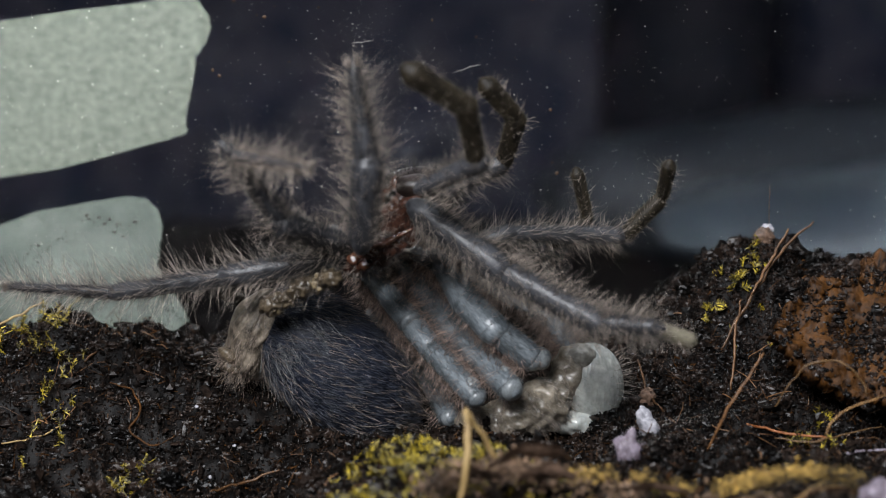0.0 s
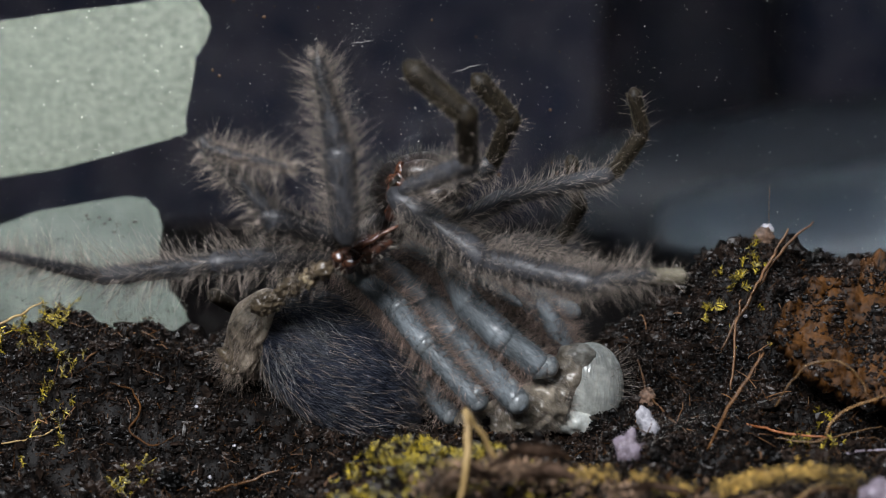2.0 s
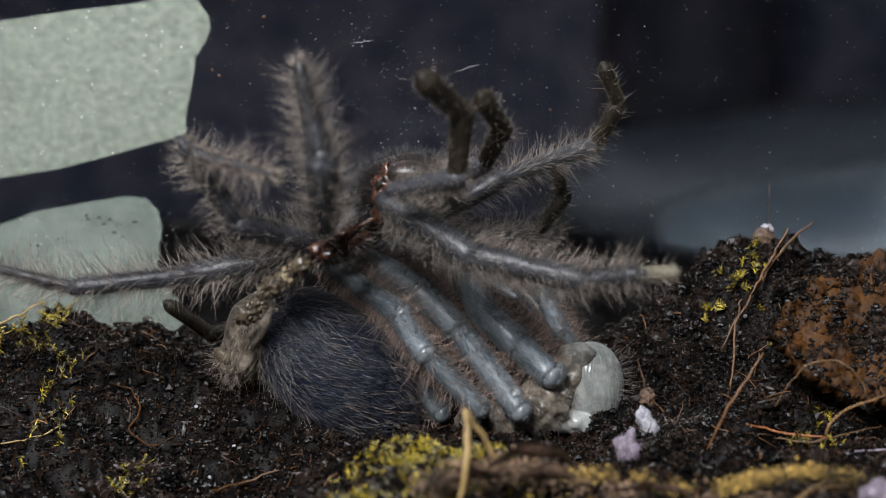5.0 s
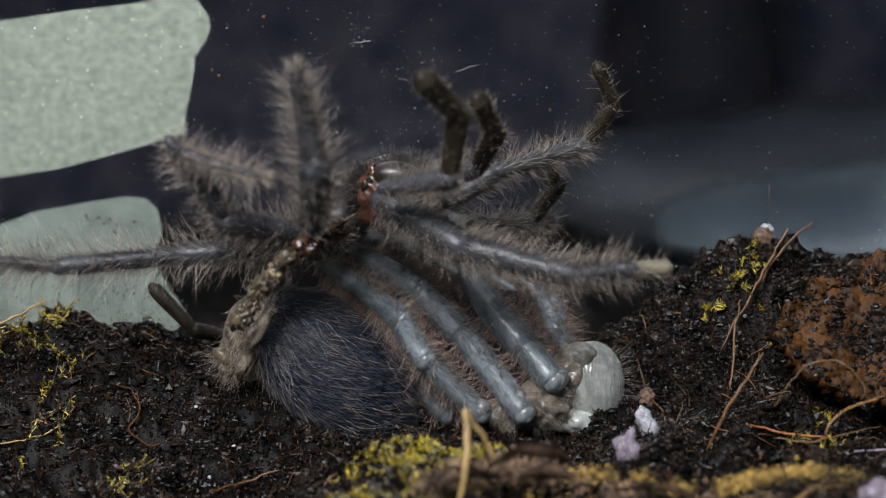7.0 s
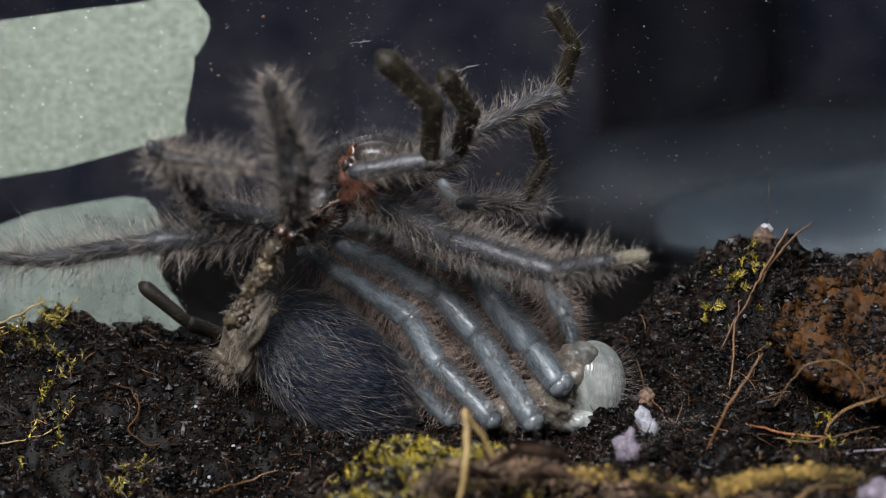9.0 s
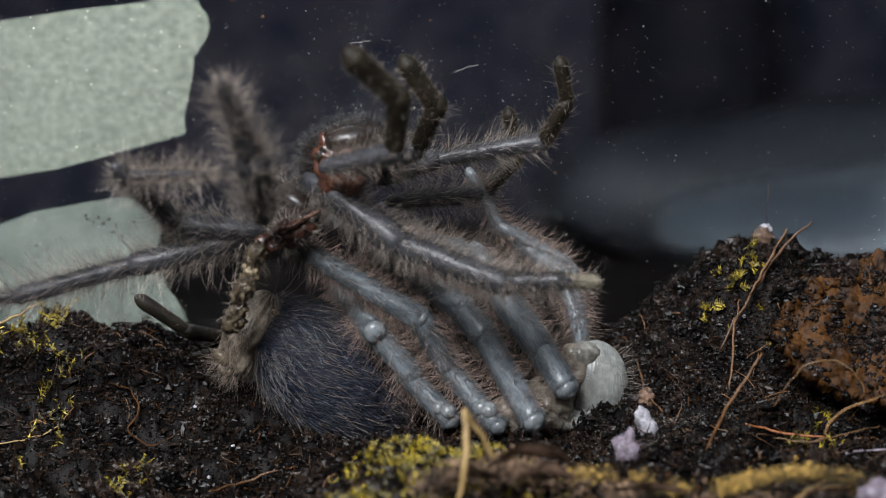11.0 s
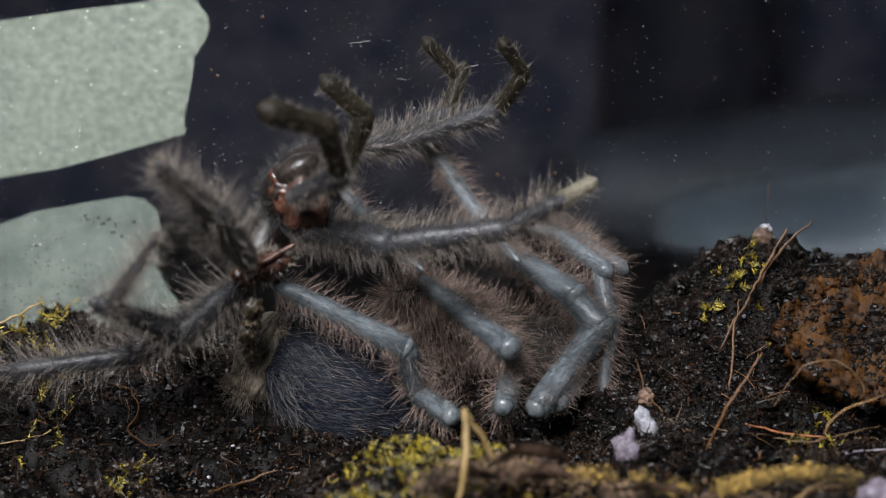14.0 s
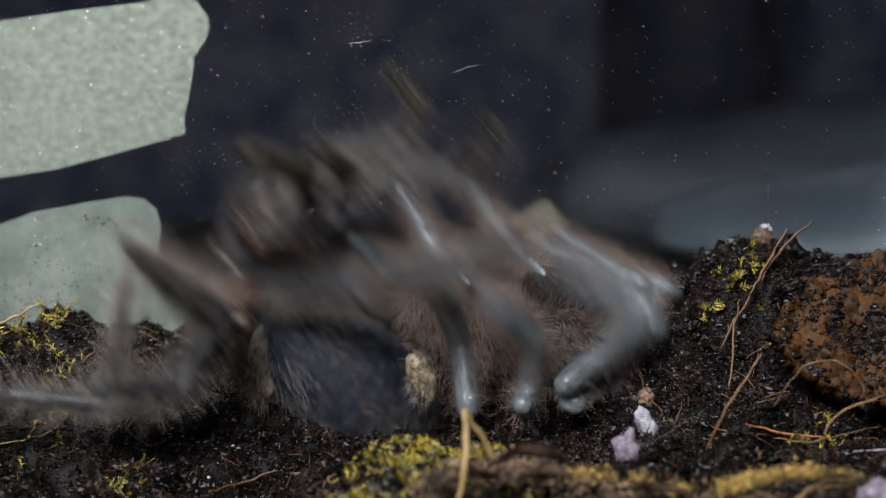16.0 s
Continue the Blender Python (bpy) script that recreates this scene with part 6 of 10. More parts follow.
    at("D", 15.3, (-0.0202, -0.0130, 0.0347), (-0.0129, -0.0186, 0.0394), (-0.0139, -0.0253, 0.0447), (-0.0199, -0.0298, 0.0470))
    at("D", 15.4, (-0.0149, -0.0130, 0.0269), (-0.0070, -0.0189, 0.0293), (-0.0068, -0.0249, 0.0360), (-0.0130, -0.0295, 0.0383))
    at("D", 15.467, (-0.0190, -0.0130, 0.0316), (-0.0111, -0.0189, 0.0338), (-0.0107, -0.0249, 0.0404), (-0.0168, -0.0295, 0.0426))
    at("D", 15.533, (-0.0213, -0.0130, 0.0347), (-0.0133, -0.0189, 0.0368), (-0.0129, -0.0249, 0.0433), (-0.0189, -0.0295, 0.0454))
    at("D", 15.6, (-0.0187, -0.0130, 0.0320), (-0.0107, -0.0189, 0.0342), (-0.0104, -0.0249, 0.0407), (-0.0165, -0.0295, 0.0429))
    at("D", 15.85, (-0.0190, -0.0130, 0.0320), (-0.0111, -0.0189, 0.0342), (-0.0107, -0.0249, 0.0407), (-0.0168, -0.0295, 0.0429))
    at("D", 15.967, (-0.0278, -0.0130, 0.0343), (-0.0196, -0.0189, 0.0365), (-0.0190, -0.0249, 0.0429), (-0.0249, -0.0295, 0.0450))
    at("D", 16, (-0.0255, -0.0130, 0.0316), (-0.0174, -0.0189, 0.0338), (-0.0169, -0.0249, 0.0404), (-0.0228, -0.0295, 0.0426))
    drive("D")
    at("E", 0, (0.0005, -0.0020, 0.0358), (0.0085, -0.0020, 0.0394), (0.0102, -0.0065, 0.0461), (0.0060, -0.0093, 0.0507))
    at("E", 2, (-0.0011, -0.0020, 0.0358), (0.0069, -0.0020, 0.0394), (0.0095, -0.0061, 0.0461), (0.0050, -0.0074, 0.0512))
    at("E", 3.5, (-0.0011, -0.0020, 0.0358), (0.0060, -0.0050, 0.0397), (0.0085, -0.0101, 0.0454), (0.0051, -0.0141, 0.0494))
    at("E", 6.5, (-0.0019, -0.0020, 0.0358), (0.0052, -0.0050, 0.0397), (0.0074, -0.0108, 0.0447), (0.0049, -0.0152, 0.0489))
    at("E", 7.5, (-0.0027, -0.0020, 0.0358), (0.0044, -0.0056, 0.0390), (0.0070, -0.0111, 0.0441), (0.0046, -0.0151, 0.0488))
    at("E", 9, (-0.0055, -0.0020, 0.0374), (0.0022, -0.0037, 0.0412), (0.0039, -0.0089, 0.0470), (0.0006, -0.0121, 0.0519))
    at("E", 11.5, (-0.0123, -0.0020, 0.0386), (-0.0058, -0.0064, 0.0422), (-0.0030, -0.0105, 0.0486), (-0.0067, -0.0119, 0.0540))
    at("E", 12, (-0.0147, -0.0020, 0.0394), (-0.0081, -0.0067, 0.0422), (-0.0064, -0.0097, 0.0497), (-0.0101, -0.0120, 0.0547))
    at("E", 12.5, (-0.0167, -0.0020, 0.0394), (-0.0097, -0.0063, 0.0422), (-0.0076, -0.0090, 0.0497), (-0.0117, -0.0114, 0.0543))
    at("E", 13, (-0.0191, -0.0020, 0.0402), (-0.0120, -0.0063, 0.0429), (-0.0107, -0.0085, 0.0508), (-0.0148, -0.0109, 0.0555))
    at("E", 13.4, (-0.0191, -0.0020, 0.0396), (-0.0120, -0.0063, 0.0423), (-0.0107, -0.0085, 0.0502), (-0.0148, -0.0109, 0.0549))
    at("E", 13.5, (-0.0169, -0.0020, 0.0339), (-0.0104, -0.0069, 0.0368), (-0.0083, -0.0093, 0.0446), (-0.0129, -0.0108, 0.0493))
    at("E", 13.6, (-0.0187, -0.0020, 0.0348), (-0.0124, -0.0071, 0.0377), (-0.0099, -0.0096, 0.0453), (-0.0149, -0.0096, 0.0499))
    at("E", 13.7, (-0.0187, -0.0020, 0.0354), (-0.0124, -0.0071, 0.0383), (-0.0099, -0.0096, 0.0459), (-0.0149, -0.0096, 0.0505))
    at("E", 14, (-0.0191, -0.0020, 0.0362), (-0.0132, -0.0074, 0.0391), (-0.0103, -0.0096, 0.0467), (-0.0152, -0.0109, 0.0511))
    at("E", 14.1, (-0.0187, -0.0020, 0.0325), (-0.0128, -0.0074, 0.0355), (-0.0099, -0.0097, 0.0431), (-0.0147, -0.0111, 0.0476))
    at("E", 14.2, (-0.0191, -0.0020, 0.0362), (-0.0132, -0.0074, 0.0391), (-0.0103, -0.0096, 0.0467), (-0.0152, -0.0109, 0.0511))
    at("E", 14.4, (-0.0187, -0.0020, 0.0354), (-0.0128, -0.0074, 0.0383), (-0.0099, -0.0096, 0.0459), (-0.0148, -0.0109, 0.0503))
    at("E", 14.467, (-0.0221, -0.0020, 0.0379), (-0.0161, -0.0074, 0.0407), (-0.0132, -0.0100, 0.0481), (-0.0176, -0.0122, 0.0525))
    at("E", 14.533, (-0.0202, -0.0020, 0.0323), (-0.0142, -0.0074, 0.0353), (-0.0113, -0.0100, 0.0427), (-0.0158, -0.0122, 0.0472))
    at("E", 14.6, (-0.0187, -0.0020, 0.0350), (-0.0128, -0.0074, 0.0380), (-0.0099, -0.0104, 0.0452), (-0.0139, -0.0133, 0.0495))
    at("E", 14.7, (-0.0187, -0.0020, 0.0354), (-0.0128, -0.0074, 0.0383), (-0.0099, -0.0104, 0.0456), (-0.0139, -0.0133, 0.0499))
    at("E", 14.8, (-0.0187, -0.0020, 0.0354), (-0.0128, -0.0074, 0.0383), (-0.0099, -0.0104, 0.0456), (-0.0139, -0.0133, 0.0499))
    at("E", 14.967, (-0.0194, -0.0020, 0.0420), (-0.0135, -0.0074, 0.0448), (-0.0107, -0.0096, 0.0522), (-0.0150, -0.0124, 0.0561))
    at("E", 15.033, (-0.0231, -0.0020, 0.0344), (-0.0171, -0.0074, 0.0374), (-0.0142, -0.0096, 0.0449), (-0.0185, -0.0124, 0.0490))
    at("E", 15.1, (-0.0187, -0.0020, 0.0350), (-0.0128, -0.0074, 0.0380), (-0.0100, -0.0074, 0.0458), (-0.0149, -0.0100, 0.0495))
    at("E", 15.3, (-0.0187, -0.0020, 0.0354), (-0.0128, -0.0074, 0.0383), (-0.0100, -0.0074, 0.0461), (-0.0149, -0.0100, 0.0499))
    at("E", 15.4, (-0.0116, -0.0020, 0.0261), (-0.0043, -0.0053, 0.0298), (-0.0011, -0.0111, 0.0344), (-0.0056, -0.0149, 0.0375))
    at("E", 15.467, (-0.0160, -0.0020, 0.0310), (-0.0086, -0.0053, 0.0346), (-0.0053, -0.0111, 0.0391), (-0.0097, -0.0149, 0.0421))
    at("E", 15.533, (-0.0183, -0.0020, 0.0342), (-0.0110, -0.0053, 0.0377), (-0.0076, -0.0111, 0.0422), (-0.0120, -0.0149, 0.0451))
    at("E", 15.6, (-0.0156, -0.0020, 0.0314), (-0.0082, -0.0053, 0.0350), (-0.0049, -0.0111, 0.0395), (-0.0093, -0.0149, 0.0425))
    at("E", 15.85, (-0.0160, -0.0020, 0.0314), (-0.0086, -0.0053, 0.0350), (-0.0053, -0.0111, 0.0395), (-0.0097, -0.0149, 0.0425))
    at("E", 15.967, (-0.0252, -0.0020, 0.0338), (-0.0177, -0.0053, 0.0374), (-0.0141, -0.0111, 0.0418), (-0.0184, -0.0149, 0.0447))
    at("E", 16, (-0.0228, -0.0020, 0.0310), (-0.0153, -0.0053, 0.0346), (-0.0118, -0.0111, 0.0391), (-0.0161, -0.0149, 0.0421))
    drive("E")
    at("F", 0, (-0.0035, -0.0050, 0.0333), (0.0079, -0.0091, 0.0253), (0.0207, -0.0146, 0.0190), (0.0276, -0.0176, 0.0189), (0.0332, -0.0168, 0.0169))
    at("F", 1, (-0.0055, -0.0050, 0.0343), (0.0063, -0.0083, 0.0262), (0.0202, -0.0143, 0.0233), (0.0270, -0.0176, 0.0241), (0.0323, -0.0150, 0.0234))
    at("F", 2, (-0.0062, -0.0050, 0.0349), (0.0053, -0.0085, 0.0267), (0.0191, -0.0148, 0.0245), (0.0271, -0.0148, 0.0253), (0.0325, -0.0121, 0.0249))
    at("F", 3.5, (-0.0074, -0.0050, 0.0337), (0.0044, -0.0097, 0.0268), (0.0188, -0.0146, 0.0237), (0.0261, -0.0168, 0.0248), (0.0316, -0.0144, 0.0246))
    at("F", 6.5, (-0.0082, -0.0050, 0.0349), (0.0028, -0.0114, 0.0286), (0.0178, -0.0147, 0.0257), (0.0244, -0.0182, 0.0270), (0.0302, -0.0172, 0.0272))
    at("F", 7.5, (-0.0098, -0.0050, 0.0349), (0.0020, -0.0108, 0.0292), (0.0169, -0.0140, 0.0252), (0.0238, -0.0171, 0.0264), (0.0294, -0.0150, 0.0261))
    at("F", 9, (-0.0122, -0.0050, 0.0365), (0.0009, -0.0050, 0.0290), (0.0148, -0.0112, 0.0255), (0.0218, -0.0142, 0.0271), (0.0273, -0.0119, 0.0276))
    at("F", 11.5, (-0.0193, -0.0050, 0.0373), (-0.0081, -0.0097, 0.0292), (0.0066, -0.0132, 0.0242), (0.0141, -0.0155, 0.0246), (0.0193, -0.0127, 0.0238))
    at("F", 12, (-0.0208, -0.0050, 0.0369), (-0.0096, -0.0102, 0.0293), (0.0058, -0.0125, 0.0257), (0.0130, -0.0156, 0.0266), (0.0181, -0.0128, 0.0265))
    at("F", 12.5, (-0.0220, -0.0050, 0.0365), (-0.0103, -0.0115, 0.0310), (0.0051, -0.0115, 0.0263), (0.0123, -0.0146, 0.0272), (0.0173, -0.0116, 0.0271))
    at("F", 13, (-0.0232, -0.0050, 0.0365), (-0.0104, -0.0102, 0.0316), (0.0050, -0.0133, 0.0289), (0.0126, -0.0143, 0.0314), (0.0183, -0.0143, 0.0325))
    at("F", 13.4, (-0.0232, -0.0050, 0.0359), (-0.0104, -0.0102, 0.0310), (0.0051, -0.0133, 0.0283), (0.0126, -0.0143, 0.0308), (0.0183, -0.0143, 0.0319))
    at("F", 13.5, (-0.0193, -0.0050, 0.0287), (-0.0060, -0.0108, 0.0266), (0.0094, -0.0149, 0.0276), (0.0164, -0.0160, 0.0312), (0.0215, -0.0144, 0.0333))
    at("F", 13.6, (-0.0201, -0.0050, 0.0287), (-0.0065, -0.0107, 0.0279), (0.0088, -0.0143, 0.0308), (0.0156, -0.0143, 0.0350), (0.0205, -0.0126, 0.0376))
    at("F", 13.7, (-0.0201, -0.0050, 0.0294), (-0.0065, -0.0107, 0.0286), (0.0088, -0.0143, 0.0314), (0.0156, -0.0143, 0.0356), (0.0205, -0.0126, 0.0382))
    at("F", 14, (-0.0209, -0.0050, 0.0310), (-0.0073, -0.0105, 0.0292), (0.0085, -0.0125, 0.0315), (0.0152, -0.0147, 0.0352), (0.0201, -0.0127, 0.0377))
    at("F", 14.1, (-0.0205, -0.0050, 0.0272), (-0.0069, -0.0106, 0.0255), (0.0089, -0.0128, 0.0280), (0.0156, -0.0149, 0.0317), (0.0205, -0.0130, 0.0342))
    at("F", 14.2, (-0.0209, -0.0050, 0.0310), (-0.0073, -0.0105, 0.0292), (0.0085, -0.0125, 0.0315), (0.0152, -0.0147, 0.0352), (0.0201, -0.0127, 0.0377))
    at("F", 14.4, (-0.0205, -0.0050, 0.0302), (-0.0069, -0.0105, 0.0284), (0.0089, -0.0125, 0.0307), (0.0156, -0.0147, 0.0345), (0.0205, -0.0127, 0.0369))
    at("F", 14.467, (-0.0237, -0.0050, 0.0319), (-0.0103, -0.0112, 0.0305), (0.0052, -0.0140, 0.0330), (0.0121, -0.0157, 0.0366), (0.0169, -0.0138, 0.0391))
    at("F", 14.533, (-0.0218, -0.0050, 0.0263), (-0.0084, -0.0112, 0.0251), (0.0072, -0.0140, 0.0276), (0.0141, -0.0157, 0.0313), (0.0189, -0.0138, 0.0337))
    at("F", 14.6, (-0.0202, -0.0050, 0.0282), (-0.0072, -0.0120, 0.0274), (0.0080, -0.0156, 0.0300), (0.0151, -0.0162, 0.0335), (0.0199, -0.0143, 0.0360))
    at("F", 14.7, (-0.0202, -0.0050, 0.0286), (-0.0072, -0.0120, 0.0278), (0.0080, -0.0156, 0.0304), (0.0151, -0.0162, 0.0339), (0.0199, -0.0143, 0.0363))
    at("F", 14.8, (-0.0202, -0.0050, 0.0286), (-0.0072, -0.0120, 0.0278), (0.0080, -0.0156, 0.0304), (0.0151, -0.0162, 0.0339), (0.0199, -0.0143, 0.0363))
    at("F", 14.967, (-0.0209, -0.0050, 0.0353), (-0.0080, -0.0120, 0.0345), (0.0072, -0.0155, 0.0372), (0.0141, -0.0167, 0.0409), (0.0188, -0.0150, 0.0436))
    at("F", 15.033, (-0.0245, -0.0050, 0.0278), (-0.0115, -0.0120, 0.0271), (0.0039, -0.0155, 0.0300), (0.0108, -0.0167, 0.0338), (0.0155, -0.0150, 0.0364))
    at("F", 15.1, (-0.0202, -0.0050, 0.0286), (-0.0072, -0.0120, 0.0280), (0.0080, -0.0153, 0.0311), (0.0147, -0.0169, 0.0351), (0.0194, -0.0155, 0.0380))
    at("F", 15.3, (-0.0201, -0.0050, 0.0290), (-0.0072, -0.0120, 0.0283), (0.0080, -0.0153, 0.0315), (0.0147, -0.0169, 0.0355), (0.0194, -0.0155, 0.0384))
    at("F", 15.4, (-0.0131, -0.0050, 0.0177), (-0.0003, -0.0121, 0.0186), (0.0132, -0.0187, 0.0232), (0.0200, -0.0202, 0.0269), (0.0250, -0.0194, 0.0294))
    at("F", 15.467, (-0.0174, -0.0050, 0.0225), (-0.0046, -0.0121, 0.0233), (0.0090, -0.0187, 0.0278), (0.0159, -0.0202, 0.0314), (0.0209, -0.0194, 0.0339))
    at("F", 15.533, (-0.0198, -0.0050, 0.0257), (-0.0069, -0.0121, 0.0264), (0.0068, -0.0187, 0.0308), (0.0136, -0.0202, 0.0344), (0.0186, -0.0194, 0.0369))
    at("F", 15.6, (-0.0170, -0.0050, 0.0229), (-0.0042, -0.0121, 0.0237), (0.0094, -0.0187, 0.0282), (0.0162, -0.0202, 0.0318), (0.0212, -0.0194, 0.0343))
    at("F", 15.85, (-0.0174, -0.0050, 0.0229), (-0.0046, -0.0121, 0.0237), (0.0090, -0.0187, 0.0282), (0.0158, -0.0202, 0.0318), (0.0209, -0.0194, 0.0343))
    at("F", 15.967, (-0.0265, -0.0050, 0.0253), (-0.0134, -0.0121, 0.0260), (0.0004, -0.0187, 0.0304), (0.0073, -0.0202, 0.0340), (0.0123, -0.0194, 0.0365))
    at("F", 16, (-0.0242, -0.0050, 0.0225), (-0.0111, -0.0121, 0.0233), (0.0027, -0.0187, 0.0278), (0.0096, -0.0202, 0.0314), (0.0145, -0.0194, 0.0339))
    drive("F")
    at("G", 0, (0.0013, 0.0050, 0.0264), (0.0106, 0.0050, 0.0286), (0.0270, 0.0092, 0.0276), (0.0326, 0.0092, 0.0334), (0.0330, 0.0056, 0.0386))
    at("G", 1, (0.0013, 0.0050, 0.0280), (0.0097, 0.0074, 0.0315), (0.0264, 0.0097, 0.0333), (0.0310, 0.0072, 0.0390), (0.0298, 0.0037, 0.0442))
    at("G", 2, (0.0013, 0.0050, 0.0297), (0.0093, 0.0079, 0.0335), (0.0255, 0.0117, 0.0367), (0.0296, 0.0095, 0.0430), (0.0279, 0.0078, 0.0492))
    at("G", 3.5, (0.0009, 0.0050, 0.0314), (0.0090, 0.0067, 0.0357), (0.0239, 0.0130, 0.0398), (0.0273, 0.0104, 0.0463), (0.0251, 0.0080, 0.0520))
    at("G", 6.5, (0.0001, 0.0050, 0.0322), (0.0083, 0.0050, 0.0374), (0.0221, 0.0129, 0.0407), (0.0255, 0.0097, 0.0468), (0.0230, 0.0086, 0.0528))
    at("G", 7.5, (-0.0007, 0.0050, 0.0330), (0.0074, 0.0050, 0.0385), (0.0213, 0.0127, 0.0420), (0.0247, 0.0101, 0.0484), (0.0218, 0.0079, 0.0539))
    at("G", 9, (-0.0032, 0.0050, 0.0359), (0.0035, 0.0050, 0.0430), (0.0176, 0.0104, 0.0494), (0.0192, 0.0072, 0.0561), (0.0156, 0.0059, 0.0613))
    at("G", 11.5, (-0.0110, 0.0050, 0.0372), (-0.0033, 0.0091, 0.0389), (0.0134, 0.0091, 0.0414), (0.0171, 0.0056, 0.0470), (0.0163, 0.0034, 0.0529))
    at("G", 12, (-0.0127, 0.0050, 0.0380), (-0.0060, 0.0103, 0.0394), (0.0106, 0.0121, 0.0420), (0.0152, 0.0093, 0.0476), (0.0141, 0.0073, 0.0536))
    at("G", 12.5, (-0.0135, 0.0050, 0.0380), (-0.0066, 0.0102, 0.0392), (0.0101, 0.0121, 0.0416), (0.0146, 0.0085, 0.0464), (0.0132, 0.0085, 0.0528))
    at("G", 13, (-0.0143, 0.0050, 0.0388), (-0.0071, 0.0100, 0.0382), (0.0098, 0.0120, 0.0380), (0.0140, 0.0096, 0.0443), (0.0127, 0.0076, 0.0503))
    at("G", 13.4, (-0.0143, 0.0050, 0.0381), (-0.0071, 0.0100, 0.0375), (0.0098, 0.0120, 0.0373), (0.0140, 0.0096, 0.0436), (0.0127, 0.0076, 0.0497))
    at("G", 13.5, (-0.0117, 0.0050, 0.0358), (-0.0050, 0.0105, 0.0357), (0.0117, 0.0128, 0.0382), (0.0156, 0.0096, 0.0441), (0.0137, 0.0064, 0.0494))
    at("G", 13.6, (-0.0135, 0.0050, 0.0386), (-0.0071, 0.0107, 0.0389), (0.0094, 0.0120, 0.0430), (0.0131, 0.0084, 0.0486), (0.0109, 0.0049, 0.0533))
    at("G", 13.7, (-0.0135, 0.0050, 0.0392), (-0.0071, 0.0107, 0.0396), (0.0094, 0.0120, 0.0437), (0.0131, 0.0084, 0.0493), (0.0109, 0.0049, 0.0539))
    at("G", 14, (-0.0135, 0.0050, 0.0409), (-0.0071, 0.0107, 0.0413), (0.0086, 0.0145, 0.0461), (0.0122, 0.0108, 0.0517), (0.0089, 0.0079, 0.0563))
    at("G", 14.1, (-0.0131, 0.0050, 0.0370), (-0.0067, 0.0107, 0.0373), (0.0091, 0.0145, 0.0420), (0.0127, 0.0108, 0.0477), (0.0094, 0.0079, 0.0524))
    at("G", 14.2, (-0.0135, 0.0050, 0.0409), (-0.0071, 0.0107, 0.0413), (0.0086, 0.0145, 0.0461), (0.0122, 0.0108, 0.0517), (0.0089, 0.0079, 0.0563))
    at("G", 14.4, (-0.0131, 0.0050, 0.0400), (-0.0066, 0.0107, 0.0404), (0.0090, 0.0145, 0.0452), (0.0126, 0.0108, 0.0509), (0.0093, 0.0079, 0.0555))
    at("G", 14.467, (-0.0167, 0.0050, 0.0420), (-0.0104, 0.0107, 0.0425), (0.0054, 0.0145, 0.0467), (0.0089, 0.0109, 0.0525), (0.0062, 0.0076, 0.0571))
    at("G", 14.533, (-0.0147, 0.0050, 0.0363), (-0.0083, 0.0107, 0.0366), (0.0075, 0.0145, 0.0408), (0.0111, 0.0109, 0.0467), (0.0083, 0.0076, 0.0514))
    at("G", 14.6, (-0.0135, 0.0050, 0.0384), (-0.0071, 0.0107, 0.0387), (0.0090, 0.0143, 0.0423), (0.0124, 0.0109, 0.0484), (0.0104, 0.0073, 0.0531))
    at("G", 14.7, (-0.0135, 0.0050, 0.0388), (-0.0071, 0.0107, 0.0392), (0.0090, 0.0143, 0.0427), (0.0124, 0.0109, 0.0488), (0.0104, 0.0073, 0.0535))
    at("G", 14.8, (-0.0135, 0.0050, 0.0388), (-0.0071, 0.0107, 0.0392), (0.0090, 0.0143, 0.0427), (0.0124, 0.0109, 0.0488), (0.0104, 0.0073, 0.0535))
    at("G", 14.967, (-0.0143, 0.0050, 0.0456), (-0.0083, 0.0110, 0.0459), (0.0081, 0.0140, 0.0489), (0.0116, 0.0101, 0.0542), (0.0099, 0.0066, 0.0590))
    at("G", 15.033, (-0.0180, 0.0050, 0.0378), (-0.0121, 0.0110, 0.0379), (0.0043, 0.0140, 0.0408), (0.0079, 0.0101, 0.0463), (0.0062, 0.0066, 0.0512))
    at("G", 15.1, (-0.0135, 0.0050, 0.0384), (-0.0079, 0.0113, 0.0383), (0.0088, 0.0132, 0.0406), (0.0126, 0.0090, 0.0456), (0.0111, 0.0056, 0.0507))
    at("G", 15.3, (-0.0135, 0.0050, 0.0388), (-0.0079, 0.0113, 0.0387), (0.0088, 0.0132, 0.0411), (0.0126, 0.0090, 0.0460), (0.0111, 0.0056, 0.0511))
    at("G", 15.4, (-0.0078, 0.0050, 0.0297), (-0.0012, 0.0107, 0.0298), (0.0148, 0.0160, 0.0313), (0.0187, 0.0112, 0.0353), (0.0194, 0.0068, 0.0395))
    at("G", 15.467, (-0.0123, 0.0050, 0.0347), (-0.0058, 0.0107, 0.0349), (0.0100, 0.0160, 0.0365), (0.0140, 0.0112, 0.0404), (0.0148, 0.0068, 0.0444))
    at("G", 15.533, (-0.0147, 0.0050, 0.0380), (-0.0083, 0.0107, 0.0383), (0.0074, 0.0160, 0.0400), (0.0114, 0.0112, 0.0437), (0.0123, 0.0068, 0.0477))
    at("G", 15.6, (-0.0119, 0.0050, 0.0351), (-0.0054, 0.0107, 0.0354), (0.0104, 0.0160, 0.0370), (0.0144, 0.0112, 0.0408), (0.0152, 0.0068, 0.0449))
